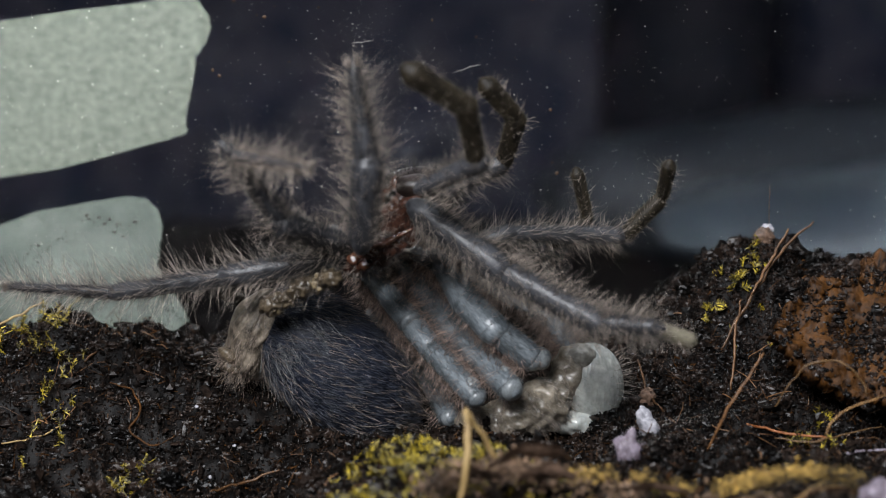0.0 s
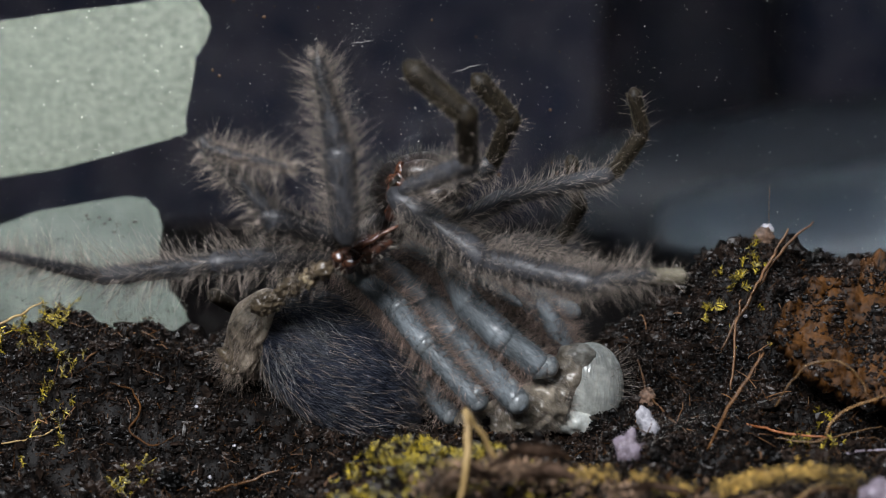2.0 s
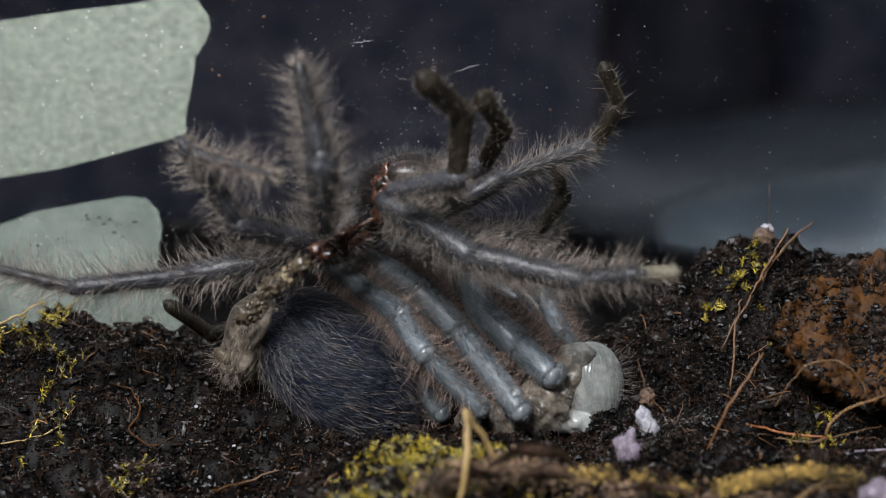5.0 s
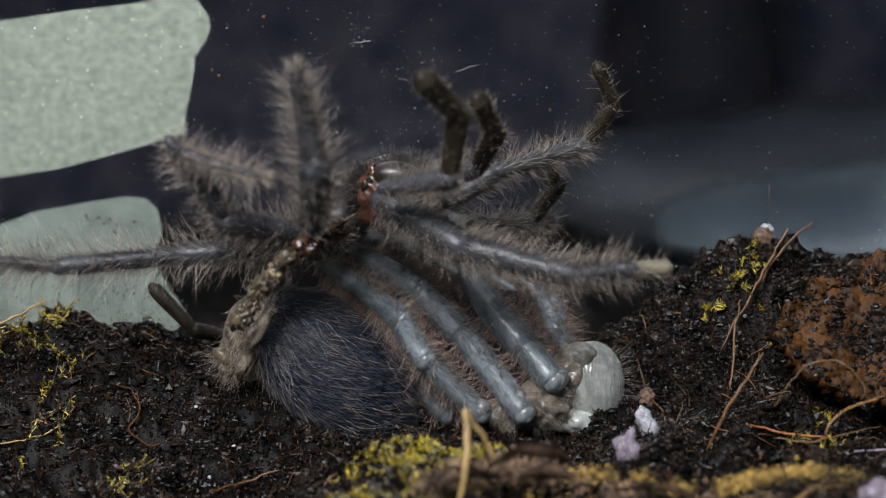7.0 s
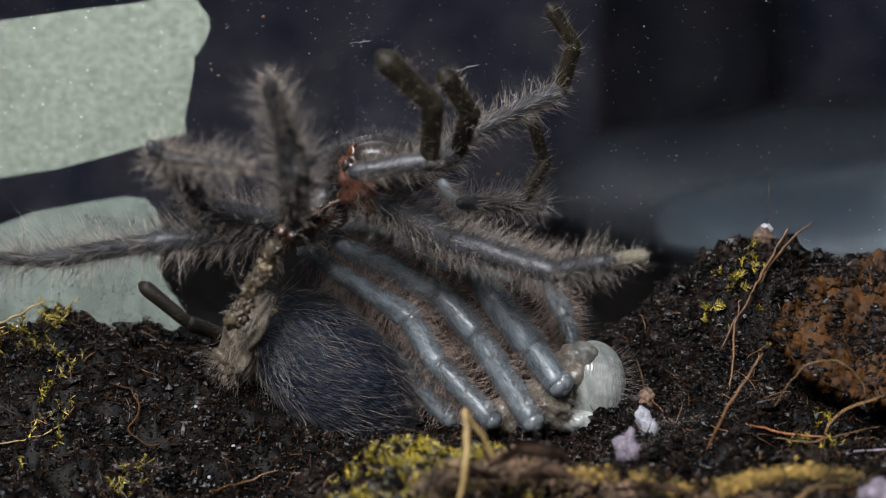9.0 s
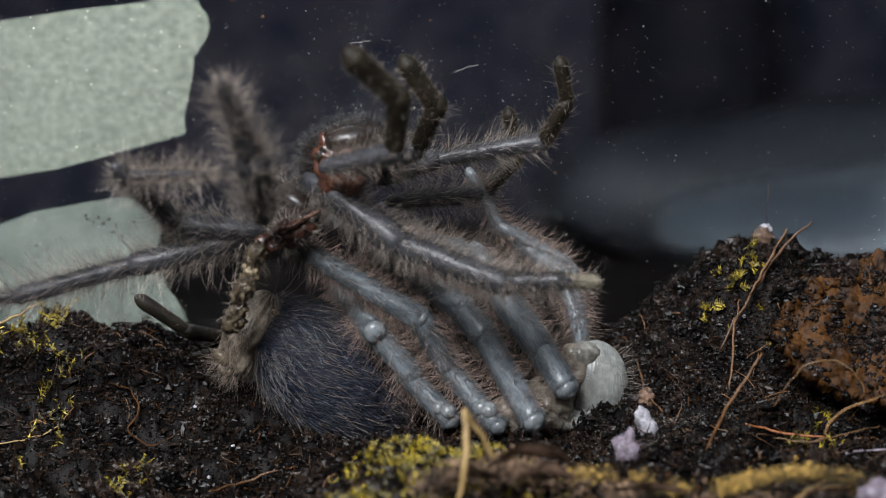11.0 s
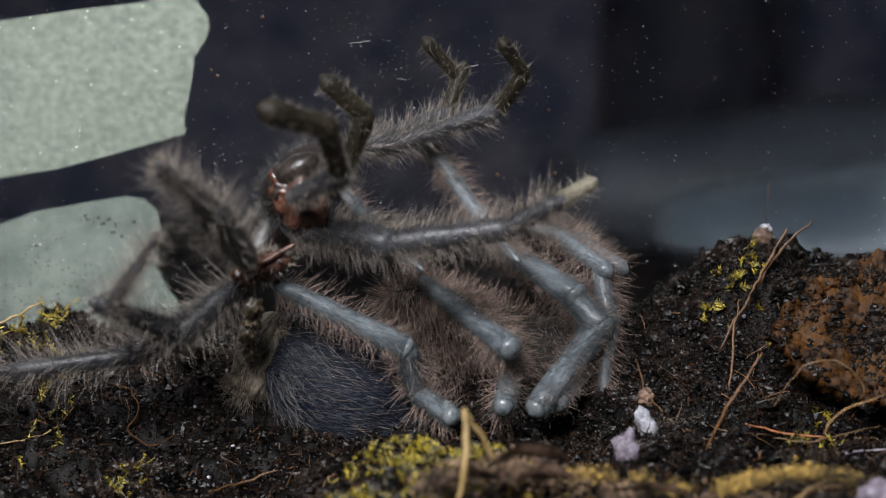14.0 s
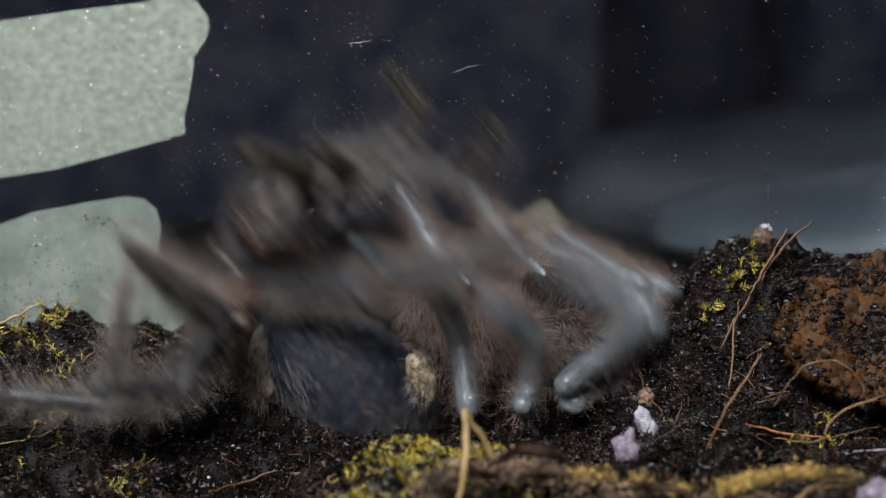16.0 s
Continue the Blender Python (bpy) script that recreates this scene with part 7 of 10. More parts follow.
    at("G", 15.85, (-0.0123, 0.0050, 0.0351), (-0.0058, 0.0107, 0.0354), (0.0100, 0.0160, 0.0370), (0.0140, 0.0112, 0.0408), (0.0148, 0.0068, 0.0449))
    at("G", 15.967, (-0.0217, 0.0050, 0.0376), (-0.0155, 0.0107, 0.0379), (0.0001, 0.0160, 0.0396), (0.0043, 0.0112, 0.0433), (0.0053, 0.0068, 0.0473))
    at("G", 16, (-0.0193, 0.0050, 0.0347), (-0.0130, 0.0107, 0.0349), (0.0027, 0.0160, 0.0365), (0.0068, 0.0112, 0.0404), (0.0078, 0.0068, 0.0444))
    drive("G")
    at("H", 0, (0.0056, 0.0090, 0.0266), (0.0153, 0.0175, 0.0246), (0.0223, 0.0175, 0.0290), (0.0208, 0.0170, 0.0350))
    at("H", 2, (0.0081, 0.0090, 0.0266), (0.0175, 0.0175, 0.0248), (0.0209, 0.0175, 0.0307), (0.0200, 0.0175, 0.0360))
    at("H", 3.5, (0.0064, 0.0090, 0.0266), (0.0152, 0.0175, 0.0255), (0.0194, 0.0175, 0.0314), (0.0187, 0.0175, 0.0360))
    at("H", 6.5, (0.0047, 0.0090, 0.0292), (0.0136, 0.0175, 0.0283), (0.0179, 0.0175, 0.0334), (0.0170, 0.0175, 0.0381))
    at("H", 7.5, (0.0043, 0.0090, 0.0296), (0.0130, 0.0175, 0.0290), (0.0170, 0.0175, 0.0342), (0.0161, 0.0175, 0.0386))
    at("H", 9, (0.0030, 0.0090, 0.0326), (0.0121, 0.0175, 0.0316), (0.0157, 0.0175, 0.0377), (0.0141, 0.0175, 0.0433))
    at("H", 11.5, (-0.0104, 0.0090, 0.0330), (0.0048, 0.0168, 0.0334), (0.0100, 0.0175, 0.0386), (0.0086, 0.0158, 0.0453))
    at("H", 12, (-0.0129, 0.0090, 0.0334), (0.0039, 0.0140, 0.0337), (0.0076, 0.0175, 0.0390), (0.0055, 0.0175, 0.0470))
    at("H", 12.5, (-0.0137, 0.0090, 0.0343), (0.0038, 0.0090, 0.0372), (0.0066, 0.0128, 0.0428), (0.0050, 0.0075, 0.0477))
    at("H", 13, (-0.0146, 0.0090, 0.0368), (0.0026, 0.0109, 0.0408), (0.0062, 0.0154, 0.0452), (0.0034, 0.0114, 0.0513))
    at("H", 13.4, (-0.0146, 0.0090, 0.0361), (0.0026, 0.0109, 0.0401), (0.0062, 0.0154, 0.0445), (0.0034, 0.0114, 0.0506))
    at("H", 13.5, (-0.0114, 0.0090, 0.0350), (0.0040, 0.0159, 0.0381), (0.0069, 0.0175, 0.0441), (0.0033, 0.0157, 0.0499))
    at("H", 13.6, (-0.0129, 0.0090, 0.0386), (0.0014, 0.0174, 0.0413), (0.0040, 0.0175, 0.0482), (-0.0001, 0.0165, 0.0538))
    at("H", 13.7, (-0.0129, 0.0090, 0.0393), (0.0014, 0.0174, 0.0420), (0.0040, 0.0175, 0.0489), (-0.0001, 0.0165, 0.0545))
    at("H", 14, (-0.0137, 0.0090, 0.0401), (0.0009, 0.0158, 0.0456), (0.0027, 0.0175, 0.0506), (-0.0014, 0.0163, 0.0553))
    at("H", 14.1, (-0.0133, 0.0090, 0.0362), (0.0014, 0.0160, 0.0414), (0.0032, 0.0175, 0.0466), (-0.0009, 0.0164, 0.0514))
    at("H", 14.2, (-0.0137, 0.0090, 0.0401), (0.0009, 0.0158, 0.0456), (0.0027, 0.0175, 0.0506), (-0.0014, 0.0163, 0.0553))
    at("H", 14.4, (-0.0133, 0.0090, 0.0393), (0.0014, 0.0158, 0.0447), (0.0031, 0.0175, 0.0498), (-0.0009, 0.0163, 0.0545))
    at("H", 14.467, (-0.0167, 0.0090, 0.0415), (-0.0023, 0.0166, 0.0458), (-0.0004, 0.0175, 0.0517), (-0.0043, 0.0165, 0.0565))
    at("H", 14.533, (-0.0146, 0.0090, 0.0356), (-0.0002, 0.0166, 0.0398), (0.0017, 0.0175, 0.0457), (-0.0022, 0.0165, 0.0506))
    at("H", 14.6, (-0.0129, 0.0090, 0.0380), (0.0014, 0.0174, 0.0407), (0.0035, 0.0175, 0.0476), (-0.0003, 0.0162, 0.0528))
    at("H", 14.7, (-0.0129, 0.0090, 0.0385), (0.0014, 0.0174, 0.0412), (0.0035, 0.0175, 0.0481), (-0.0003, 0.0162, 0.0532))
    at("H", 14.8, (-0.0129, 0.0090, 0.0385), (0.0014, 0.0174, 0.0412), (0.0035, 0.0175, 0.0481), (-0.0003, 0.0162, 0.0532))
    at("H", 14.967, (-0.0137, 0.0090, 0.0456), (0.0003, 0.0175, 0.0485), (0.0027, 0.0175, 0.0549), (-0.0011, 0.0167, 0.0598))
    at("H", 15.033, (-0.0175, 0.0090, 0.0376), (-0.0036, 0.0175, 0.0403), (-0.0012, 0.0175, 0.0468), (-0.0049, 0.0167, 0.0517))
    at("H", 15.1, (-0.0129, 0.0090, 0.0385), (0.0009, 0.0175, 0.0412), (0.0035, 0.0175, 0.0472), (-0.0001, 0.0171, 0.0519))
    at("H", 15.3, (-0.0129, 0.0090, 0.0389), (0.0009, 0.0175, 0.0416), (0.0035, 0.0175, 0.0476), (-0.0001, 0.0171, 0.0523))
    at("H", 15.4, (-0.0070, 0.0090, 0.0330), (0.0057, 0.0175, 0.0355), (0.0087, 0.0175, 0.0403), (0.0057, 0.0175, 0.0450))
    at("H", 15.467, (-0.0116, 0.0090, 0.0380), (0.0010, 0.0175, 0.0407), (0.0040, 0.0175, 0.0455), (0.0009, 0.0175, 0.0502))
    at("H", 15.533, (-0.0141, 0.0090, 0.0414), (-0.0016, 0.0175, 0.0442), (0.0014, 0.0175, 0.0489), (-0.0016, 0.0175, 0.0536))
    at("H", 15.6, (-0.0112, 0.0090, 0.0385), (0.0014, 0.0175, 0.0412), (0.0044, 0.0175, 0.0459), (0.0014, 0.0175, 0.0506))
    at("H", 15.85, (-0.0116, 0.0090, 0.0385), (0.0009, 0.0175, 0.0412), (0.0040, 0.0175, 0.0459), (0.0009, 0.0175, 0.0506))
    at("H", 15.967, (-0.0212, 0.0090, 0.0410), (-0.0090, 0.0175, 0.0438), (-0.0059, 0.0175, 0.0485), (-0.0089, 0.0175, 0.0532))
    at("H", 16, (-0.0187, 0.0090, 0.0380), (-0.0064, 0.0175, 0.0407), (-0.0034, 0.0175, 0.0455), (-0.0064, 0.0175, 0.0502))
    drive("H")
    at("I", 0, (-0.0263, 0.0150, 0.0180), (-0.0292, 0.0095, 0.0172), (-0.0316, 0.0028, 0.0200))
    at("I", 4, (-0.0281, 0.0150, 0.0144), (-0.0327, 0.0104, 0.0135), (-0.0369, 0.0048, 0.0176))
    at("I", 6.5, (-0.0316, 0.0150, 0.0109), (-0.0376, 0.0115, 0.0129), (-0.0439, 0.0115, 0.0196))
    at("I", 7.5, (-0.0316, 0.0150, 0.0109), (-0.0379, 0.0119, 0.0131), (-0.0444, 0.0119, 0.0198))
    at("I", 9, (-0.0325, 0.0150, 0.0109), (-0.0385, 0.0119, 0.0140), (-0.0457, 0.0119, 0.0201))
    at("I", 11.5, (-0.0325, 0.0150, 0.0109), (-0.0385, 0.0115, 0.0126), (-0.0459, 0.0108, 0.0178))
    at("I", 12, (-0.0325, 0.0150, 0.0109), (-0.0396, 0.0131, 0.0130), (-0.0463, 0.0093, 0.0163))
    at("I", 12.5, (-0.0325, 0.0150, 0.0109), (-0.0403, 0.0150, 0.0124), (-0.0455, 0.0096, 0.0146))
    at("I", 13, (-0.0316, 0.0150, 0.0109), (-0.0352, 0.0097, 0.0119), (-0.0375, 0.0028, 0.0135))
    at("I", 13.4, (-0.0317, 0.0150, 0.0108), (-0.0352, 0.0097, 0.0118), (-0.0376, 0.0028, 0.0133))
    at("I", 13.5, (-0.0318, 0.0150, 0.0091), (-0.0360, 0.0100, 0.0106), (-0.0383, 0.0032, 0.0126))
    at("I", 13.6, (-0.0326, 0.0150, 0.0090), (-0.0370, 0.0103, 0.0108), (-0.0393, 0.0034, 0.0130))
    at("I", 13.7, (-0.0325, 0.0150, 0.0091), (-0.0370, 0.0103, 0.0110), (-0.0393, 0.0034, 0.0132))
    at("I", 14.1, (-0.0323, 0.0150, 0.0080), (-0.0368, 0.0103, 0.0097), (-0.0391, 0.0034, 0.0121))
    at("I", 14.2, (-0.0324, 0.0150, 0.0089), (-0.0369, 0.0103, 0.0106), (-0.0392, 0.0034, 0.0129))
    at("I", 14.4, (-0.0323, 0.0150, 0.0087), (-0.0368, 0.0103, 0.0104), (-0.0391, 0.0034, 0.0127))
    at("I", 14.467, (-0.0330, 0.0150, 0.0090), (-0.0375, 0.0103, 0.0106), (-0.0397, 0.0034, 0.0131))
    at("I", 14.533, (-0.0326, 0.0150, 0.0078), (-0.0371, 0.0103, 0.0094), (-0.0393, 0.0034, 0.0119))
    at("I", 14.6, (-0.0321, 0.0150, 0.0081), (-0.0366, 0.0102, 0.0095), (-0.0389, 0.0034, 0.0122))
    at("I", 14.8, (-0.0321, 0.0150, 0.0082), (-0.0366, 0.0102, 0.0096), (-0.0389, 0.0034, 0.0123))
    at("I", 14.967, (-0.0322, 0.0150, 0.0095), (-0.0367, 0.0102, 0.0108), (-0.0389, 0.0035, 0.0135))
    at("I", 15.033, (-0.0330, 0.0150, 0.0078), (-0.0375, 0.0102, 0.0092), (-0.0397, 0.0035, 0.0119))
    at("I", 15.3, (-0.0319, 0.0150, 0.0079), (-0.0364, 0.0102, 0.0091), (-0.0387, 0.0035, 0.0120))
    at("I", 15.4, (-0.0309, 0.0150, 0.0062), (-0.0354, 0.0102, 0.0072), (-0.0377, 0.0035, 0.0104))
    at("I", 15.467, (-0.0318, 0.0150, 0.0073), (-0.0363, 0.0102, 0.0083), (-0.0386, 0.0035, 0.0114))
    at("I", 15.533, (-0.0323, 0.0150, 0.0080), (-0.0368, 0.0102, 0.0090), (-0.0391, 0.0035, 0.0121))
    at("I", 15.6, (-0.0317, 0.0150, 0.0074), (-0.0362, 0.0102, 0.0084), (-0.0385, 0.0035, 0.0115))
    at("I", 15.85, (-0.0318, 0.0150, 0.0074), (-0.0363, 0.0102, 0.0084), (-0.0386, 0.0035, 0.0115))
    at("I", 15.967, (-0.0338, 0.0150, 0.0079), (-0.0383, 0.0102, 0.0089), (-0.0405, 0.0035, 0.0120))
    at("I", 16, (-0.0333, 0.0150, 0.0073), (-0.0378, 0.0102, 0.0083), (-0.0400, 0.0035, 0.0114))
    drive("I")
    at("L0", 0, (-0.0109, 0.0175, 0.0140), (-0.0043, 0.0175, 0.0059), (-0.0008, 0.0115, 0.0028), (0.0007, 0.0030, 0.0019))
    at("L0", 3.5, (-0.0117, 0.0175, 0.0158), (-0.0082, 0.0155, 0.0099), (-0.0042, 0.0101, 0.0058), (-0.0001, 0.0030, 0.0027))
    at("L0", 7.5, (-0.0144, 0.0175, 0.0149), (-0.0086, 0.0137, 0.0112), (-0.0042, 0.0100, 0.0049), (0.0003, 0.0030, 0.0021))
    at("L0", 9, (-0.0131, 0.0175, 0.0140), (-0.0082, 0.0145, 0.0101), (-0.0042, 0.0097, 0.0050), (0.0007, 0.0030, 0.0019))
    at("L0", 11.5, (-0.0165, 0.0128, 0.0196), (-0.0111, -0.0060, 0.0178), (-0.0062, -0.0060, 0.0114), (0.0006, -0.0080, 0.0045))
    at("L0", 12, (-0.0168, 0.0125, 0.0201), (-0.0107, -0.0060, 0.0179), (-0.0064, -0.0060, 0.0110), (0.0007, -0.0080, 0.0045))
    at("L0", 12.5, (-0.0237, -0.0167, 0.0271), (-0.0100, -0.0079, 0.0180), (-0.0065, -0.0049, 0.0103), (0.0007, -0.0080, 0.0054))
    at("L0", 13, (-0.0253, -0.0122, 0.0280), (-0.0099, -0.0057, 0.0190), (-0.0058, -0.0057, 0.0113), (0.0007, -0.0080, 0.0050))
    at("L0", 13.4, (-0.0252, -0.0132, 0.0277), (-0.0098, -0.0066, 0.0189), (-0.0058, -0.0054, 0.0111), (0.0007, -0.0080, 0.0050))
    at("L0", 13.5, (-0.0163, -0.0160, 0.0197), (-0.0029, -0.0059, 0.0108), (-0.0020, 0.0005, 0.0048), (0.0007, -0.0080, 0.0049))
    at("L0", 13.6, (-0.0188, -0.0122, 0.0221), (-0.0039, -0.0053, 0.0118), (-0.0024, 0.0003, 0.0049), (0.0007, -0.0080, 0.0048))
    at("L0", 13.7, (-0.0189, -0.0120, 0.0225), (-0.0039, -0.0052, 0.0120), (-0.0024, 0.0003, 0.0050), (0.0007, -0.0080, 0.0048))
    at("L0", 14, (-0.0230, -0.0052, 0.0226), (-0.0051, -0.0052, 0.0136), (-0.0034, -0.0004, 0.0060), (0.0007, -0.0080, 0.0048))
    at("L0", 14.1, (-0.0213, -0.0084, 0.0221), (-0.0042, -0.0053, 0.0131), (-0.0028, -0.0001, 0.0057), (0.0008, -0.0080, 0.0048))
    at("L0", 14.2, (-0.0230, -0.0052, 0.0226), (-0.0051, -0.0052, 0.0136), (-0.0034, -0.0004, 0.0060), (0.0007, -0.0080, 0.0048))
    at("L0", 14.4, (-0.0226, -0.0051, 0.0226), (-0.0049, -0.0051, 0.0136), (-0.0033, -0.0003, 0.0060), (0.0007, -0.0080, 0.0048))
    at("L0", 14.467, (-0.0155, -0.0174, 0.0307), (-0.0031, -0.0061, 0.0230), (0.0013, -0.0061, 0.0152), (0.0032, -0.0080, 0.0062))
    at("L0", 14.533, (-0.0121, -0.0196, 0.0252), (-0.0021, -0.0056, 0.0205), (0.0013, -0.0026, 0.0126), (0.0032, -0.0080, 0.0062))
    at("L0", 14.6, (-0.0140, -0.0154, 0.0219), (-0.0003, -0.0055, 0.0130), (0.0016, 0.0004, 0.0065), (0.0023, -0.0080, 0.0050))
    at("L0", 14.7, (-0.0140, -0.0153, 0.0223), (-0.0003, -0.0054, 0.0133), (0.0016, 0.0003, 0.0067), (0.0023, -0.0080, 0.0050))
    at("L0", 14.8, (-0.0140, -0.0153, 0.0223), (-0.0003, -0.0054, 0.0133), (0.0016, 0.0003, 0.0067), (0.0023, -0.0080, 0.0050))
    at("L0", 14.967, (-0.0146, -0.0184, 0.0307), (-0.0010, -0.0080, 0.0242), (0.0012, -0.0080, 0.0156), (0.0023, -0.0080, 0.0058))
    at("L0", 15.033, (-0.0113, -0.0202, 0.0243), (0.0014, -0.0081, 0.0199), (0.0015, -0.0029, 0.0126), (0.0023, -0.0080, 0.0057))
    at("L0", 15.1, (-0.0144, -0.0151, 0.0222), (0.0005, -0.0063, 0.0143), (0.0019, -0.0002, 0.0080), (0.0027, -0.0080, 0.0052))
    at("L0", 15.3, (-0.0144, -0.0151, 0.0222), (0.0005, -0.0063, 0.0143), (0.0019, -0.0002, 0.0080), (0.0027, -0.0080, 0.0052))
    at("L0", 15.4, (-0.0086, -0.0190, 0.0176), (0.0026, -0.0058, 0.0109), (0.0041, 0.0007, 0.0053), (0.0027, -0.0080, 0.0048))
    at("L0", 15.467, (-0.0108, -0.0180, 0.0205), (-0.0007, -0.0070, 0.0149), (0.0020, -0.0100, 0.0104), (0.0028, -0.0110, 0.0052))
    at("L0", 15.533, (-0.0108, -0.0180, 0.0205), (-0.0007, -0.0070, 0.0149), (0.0020, -0.0100, 0.0104), (0.0028, -0.0110, 0.0052))
    at("L0", 15.6, (-0.0108, -0.0180, 0.0205), (-0.0007, -0.0070, 0.0149), (0.0020, -0.0100, 0.0104), (0.0028, -0.0110, 0.0052))
    at("L0", 15.85, (-0.0108, -0.0180, 0.0205), (-0.0007, -0.0070, 0.0149), (0.0020, -0.0100, 0.0104), (0.0028, -0.0110, 0.0052))
    at("L0", 15.967, (-0.0133, -0.0195, 0.0334), (-0.0020, -0.0080, 0.0242), (0.0020, -0.0080, 0.0163), (0.0037, -0.0080, 0.0066))
    at("L0", 16, (-0.0091, -0.0221, 0.0288), (0.0002, -0.0084, 0.0211), (0.0028, -0.0035, 0.0140), (0.0037, -0.0080, 0.0065))
    drive("L0")
    at("L1", 0, (-0.0167, 0.0175, 0.0272), (-0.0068, 0.0046, 0.0180), (-0.0020, -0.0002, 0.0129), (0.0037, -0.0070, 0.0079))
    at("L1", 1, (-0.0181, 0.0175, 0.0271), (-0.0076, 0.0030, 0.0187), (-0.0026, -0.0023, 0.0145), (0.0039, -0.0070, 0.0076))
    at("L1", 2, (-0.0191, 0.0162, 0.0261), (-0.0075, 0.0011, 0.0191), (-0.0029, -0.0042, 0.0145), (0.0043, -0.0070, 0.0069))
    at("L1", 3.5, (-0.0195, 0.0159, 0.0244), (-0.0071, 0.0008, 0.0183), (-0.0030, -0.0047, 0.0138), (0.0047, -0.0070, 0.0062))
    at("L1", 6.5, (-0.0190, 0.0134, 0.0243), (-0.0066, -0.0015, 0.0179), (-0.0027, -0.0070, 0.0132), (0.0051, -0.0070, 0.0049))
    at("L1", 7.5, (-0.0194, 0.0152, 0.0239), (-0.0065, 0.0007, 0.0170), (-0.0026, -0.0047, 0.0122), (0.0052, -0.0070, 0.0048))
    at("L1", 9, (-0.0210, 0.0140, 0.0251), (-0.0049, 0.0024, 0.0167), (-0.0007, -0.0023, 0.0110), (0.0061, -0.0070, 0.0046))
    at("L1", 11.5, (-0.0225, -0.0053, 0.0294), (-0.0031, -0.0053, 0.0177), (0.0005, -0.0008, 0.0099), (0.0064, -0.0070, 0.0043))
    at("L1", 12, (-0.0226, -0.0055, 0.0290), (-0.0031, -0.0055, 0.0174), (0.0005, -0.0006, 0.0098), (0.0064, -0.0070, 0.0046))
    at("L1", 12.5, (-0.0157, 0.0121, 0.0210), (-0.0011, -0.0015, 0.0154), (0.0032, 0.0020, 0.0071), (0.0064, -0.0070, 0.0048))
    at("L1", 13, (-0.0081, 0.0130, 0.0200), (0.0009, -0.0041, 0.0175), (0.0038, 0.0008, 0.0095), (0.0071, -0.0070, 0.0046))
    at("L1", 13.4, (-0.0081, 0.0130, 0.0196), (0.0009, -0.0041, 0.0172), (0.0038, 0.0009, 0.0093), (0.0071, -0.0070, 0.0046))
    at("L1", 13.5, (-0.0002, 0.0127, 0.0129), (0.0085, -0.0045, 0.0114), (0.0095, 0.0030, 0.0065), (0.0081, -0.0070, 0.0055))
    at("L1", 13.6, (-0.0038, 0.0110, 0.0182), (0.0077, -0.0044, 0.0136), (0.0100, 0.0027, 0.0081), (0.0087, -0.0070, 0.0060))
    at("L1", 13.7, (-0.0037, 0.0109, 0.0186), (0.0077, -0.0044, 0.0139), (0.0100, 0.0026, 0.0083), (0.0087, -0.0070, 0.0060))
    at("L1", 14, (-0.0025, 0.0110, 0.0204), (0.0081, -0.0045, 0.0147), (0.0106, 0.0025, 0.0091), (0.0090, -0.0070, 0.0065))
    at("L1", 14.1, (-0.0013, 0.0111, 0.0195), (0.0089, -0.0045, 0.0141), (0.0112, 0.0026, 0.0087), (0.0089, -0.0070, 0.0066))
    at("L1", 14.2, (-0.0025, 0.0110, 0.0204), (0.0081, -0.0045, 0.0147), (0.0106, 0.0025, 0.0091), (0.0090, -0.0070, 0.0065))
    at("L1", 14.4, (-0.0020, 0.0110, 0.0204), (0.0084, -0.0045, 0.0147), (0.0107, 0.0025, 0.0091), (0.0090, -0.0070, 0.0065))
    at("L1", 14.467, (0.0014, 0.0152, 0.0234), (0.0078, -0.0027, 0.0215), (0.0119, 0.0005, 0.0131), (0.0090, -0.0070, 0.0068))
    at("L1", 14.533, (0.0014, 0.0128, 0.0199), (0.0095, -0.0043, 0.0170), (0.0122, 0.0020, 0.0103), (0.0090, -0.0070, 0.0068))
    at("L1", 14.6, (0.0014, 0.0090, 0.0202), (0.0112, -0.0060, 0.0131), (0.0154, 0.0005, 0.0076), (0.0063, -0.0070, 0.0068))
    at("L1", 14.7, (0.0014, 0.0090, 0.0207), (0.0112, -0.0060, 0.0134), (0.0154, 0.0004, 0.0078), (0.0063, -0.0070, 0.0068))
    at("L1", 14.8, (0.0014, 0.0090, 0.0207), (0.0112, -0.0060, 0.0134), (0.0154, 0.0004, 0.0078), (0.0063, -0.0070, 0.0068))
    at("L1", 14.967, (0.0045, 0.0165, 0.0232), (0.0094, -0.0014, 0.0196), (0.0144, 0.0008, 0.0114), (0.0086, -0.0070, 0.0068))
    at("L1", 15.033, (0.0026, 0.0121, 0.0200), (0.0113, -0.0043, 0.0153), (0.0150, 0.0018, 0.0087), (0.0086, -0.0070, 0.0068))
    at("L1", 15.1, (0.0022, 0.0101, 0.0205), (0.0121, -0.0052, 0.0141), (0.0159, 0.0005, 0.0071), (0.0063, -0.0070, 0.0076))
    at("L1", 15.3, (0.0022, 0.0101, 0.0205), (0.0121, -0.0052, 0.0141), (0.0159, 0.0005, 0.0071), (0.0063, -0.0070, 0.0076))
    at("L1", 15.4, (0.0065, 0.0096, 0.0146), (0.0142, -0.0072, 0.0108), (0.0176, -0.0002, 0.0055), (0.0071, -0.0070, 0.0076))
    at("L1", 15.467, (0.0048, 0.0101, 0.0171), (0.0132, -0.0062, 0.0122), (0.0171, 0.0002, 0.0063), (0.0071, -0.0070, 0.0076))
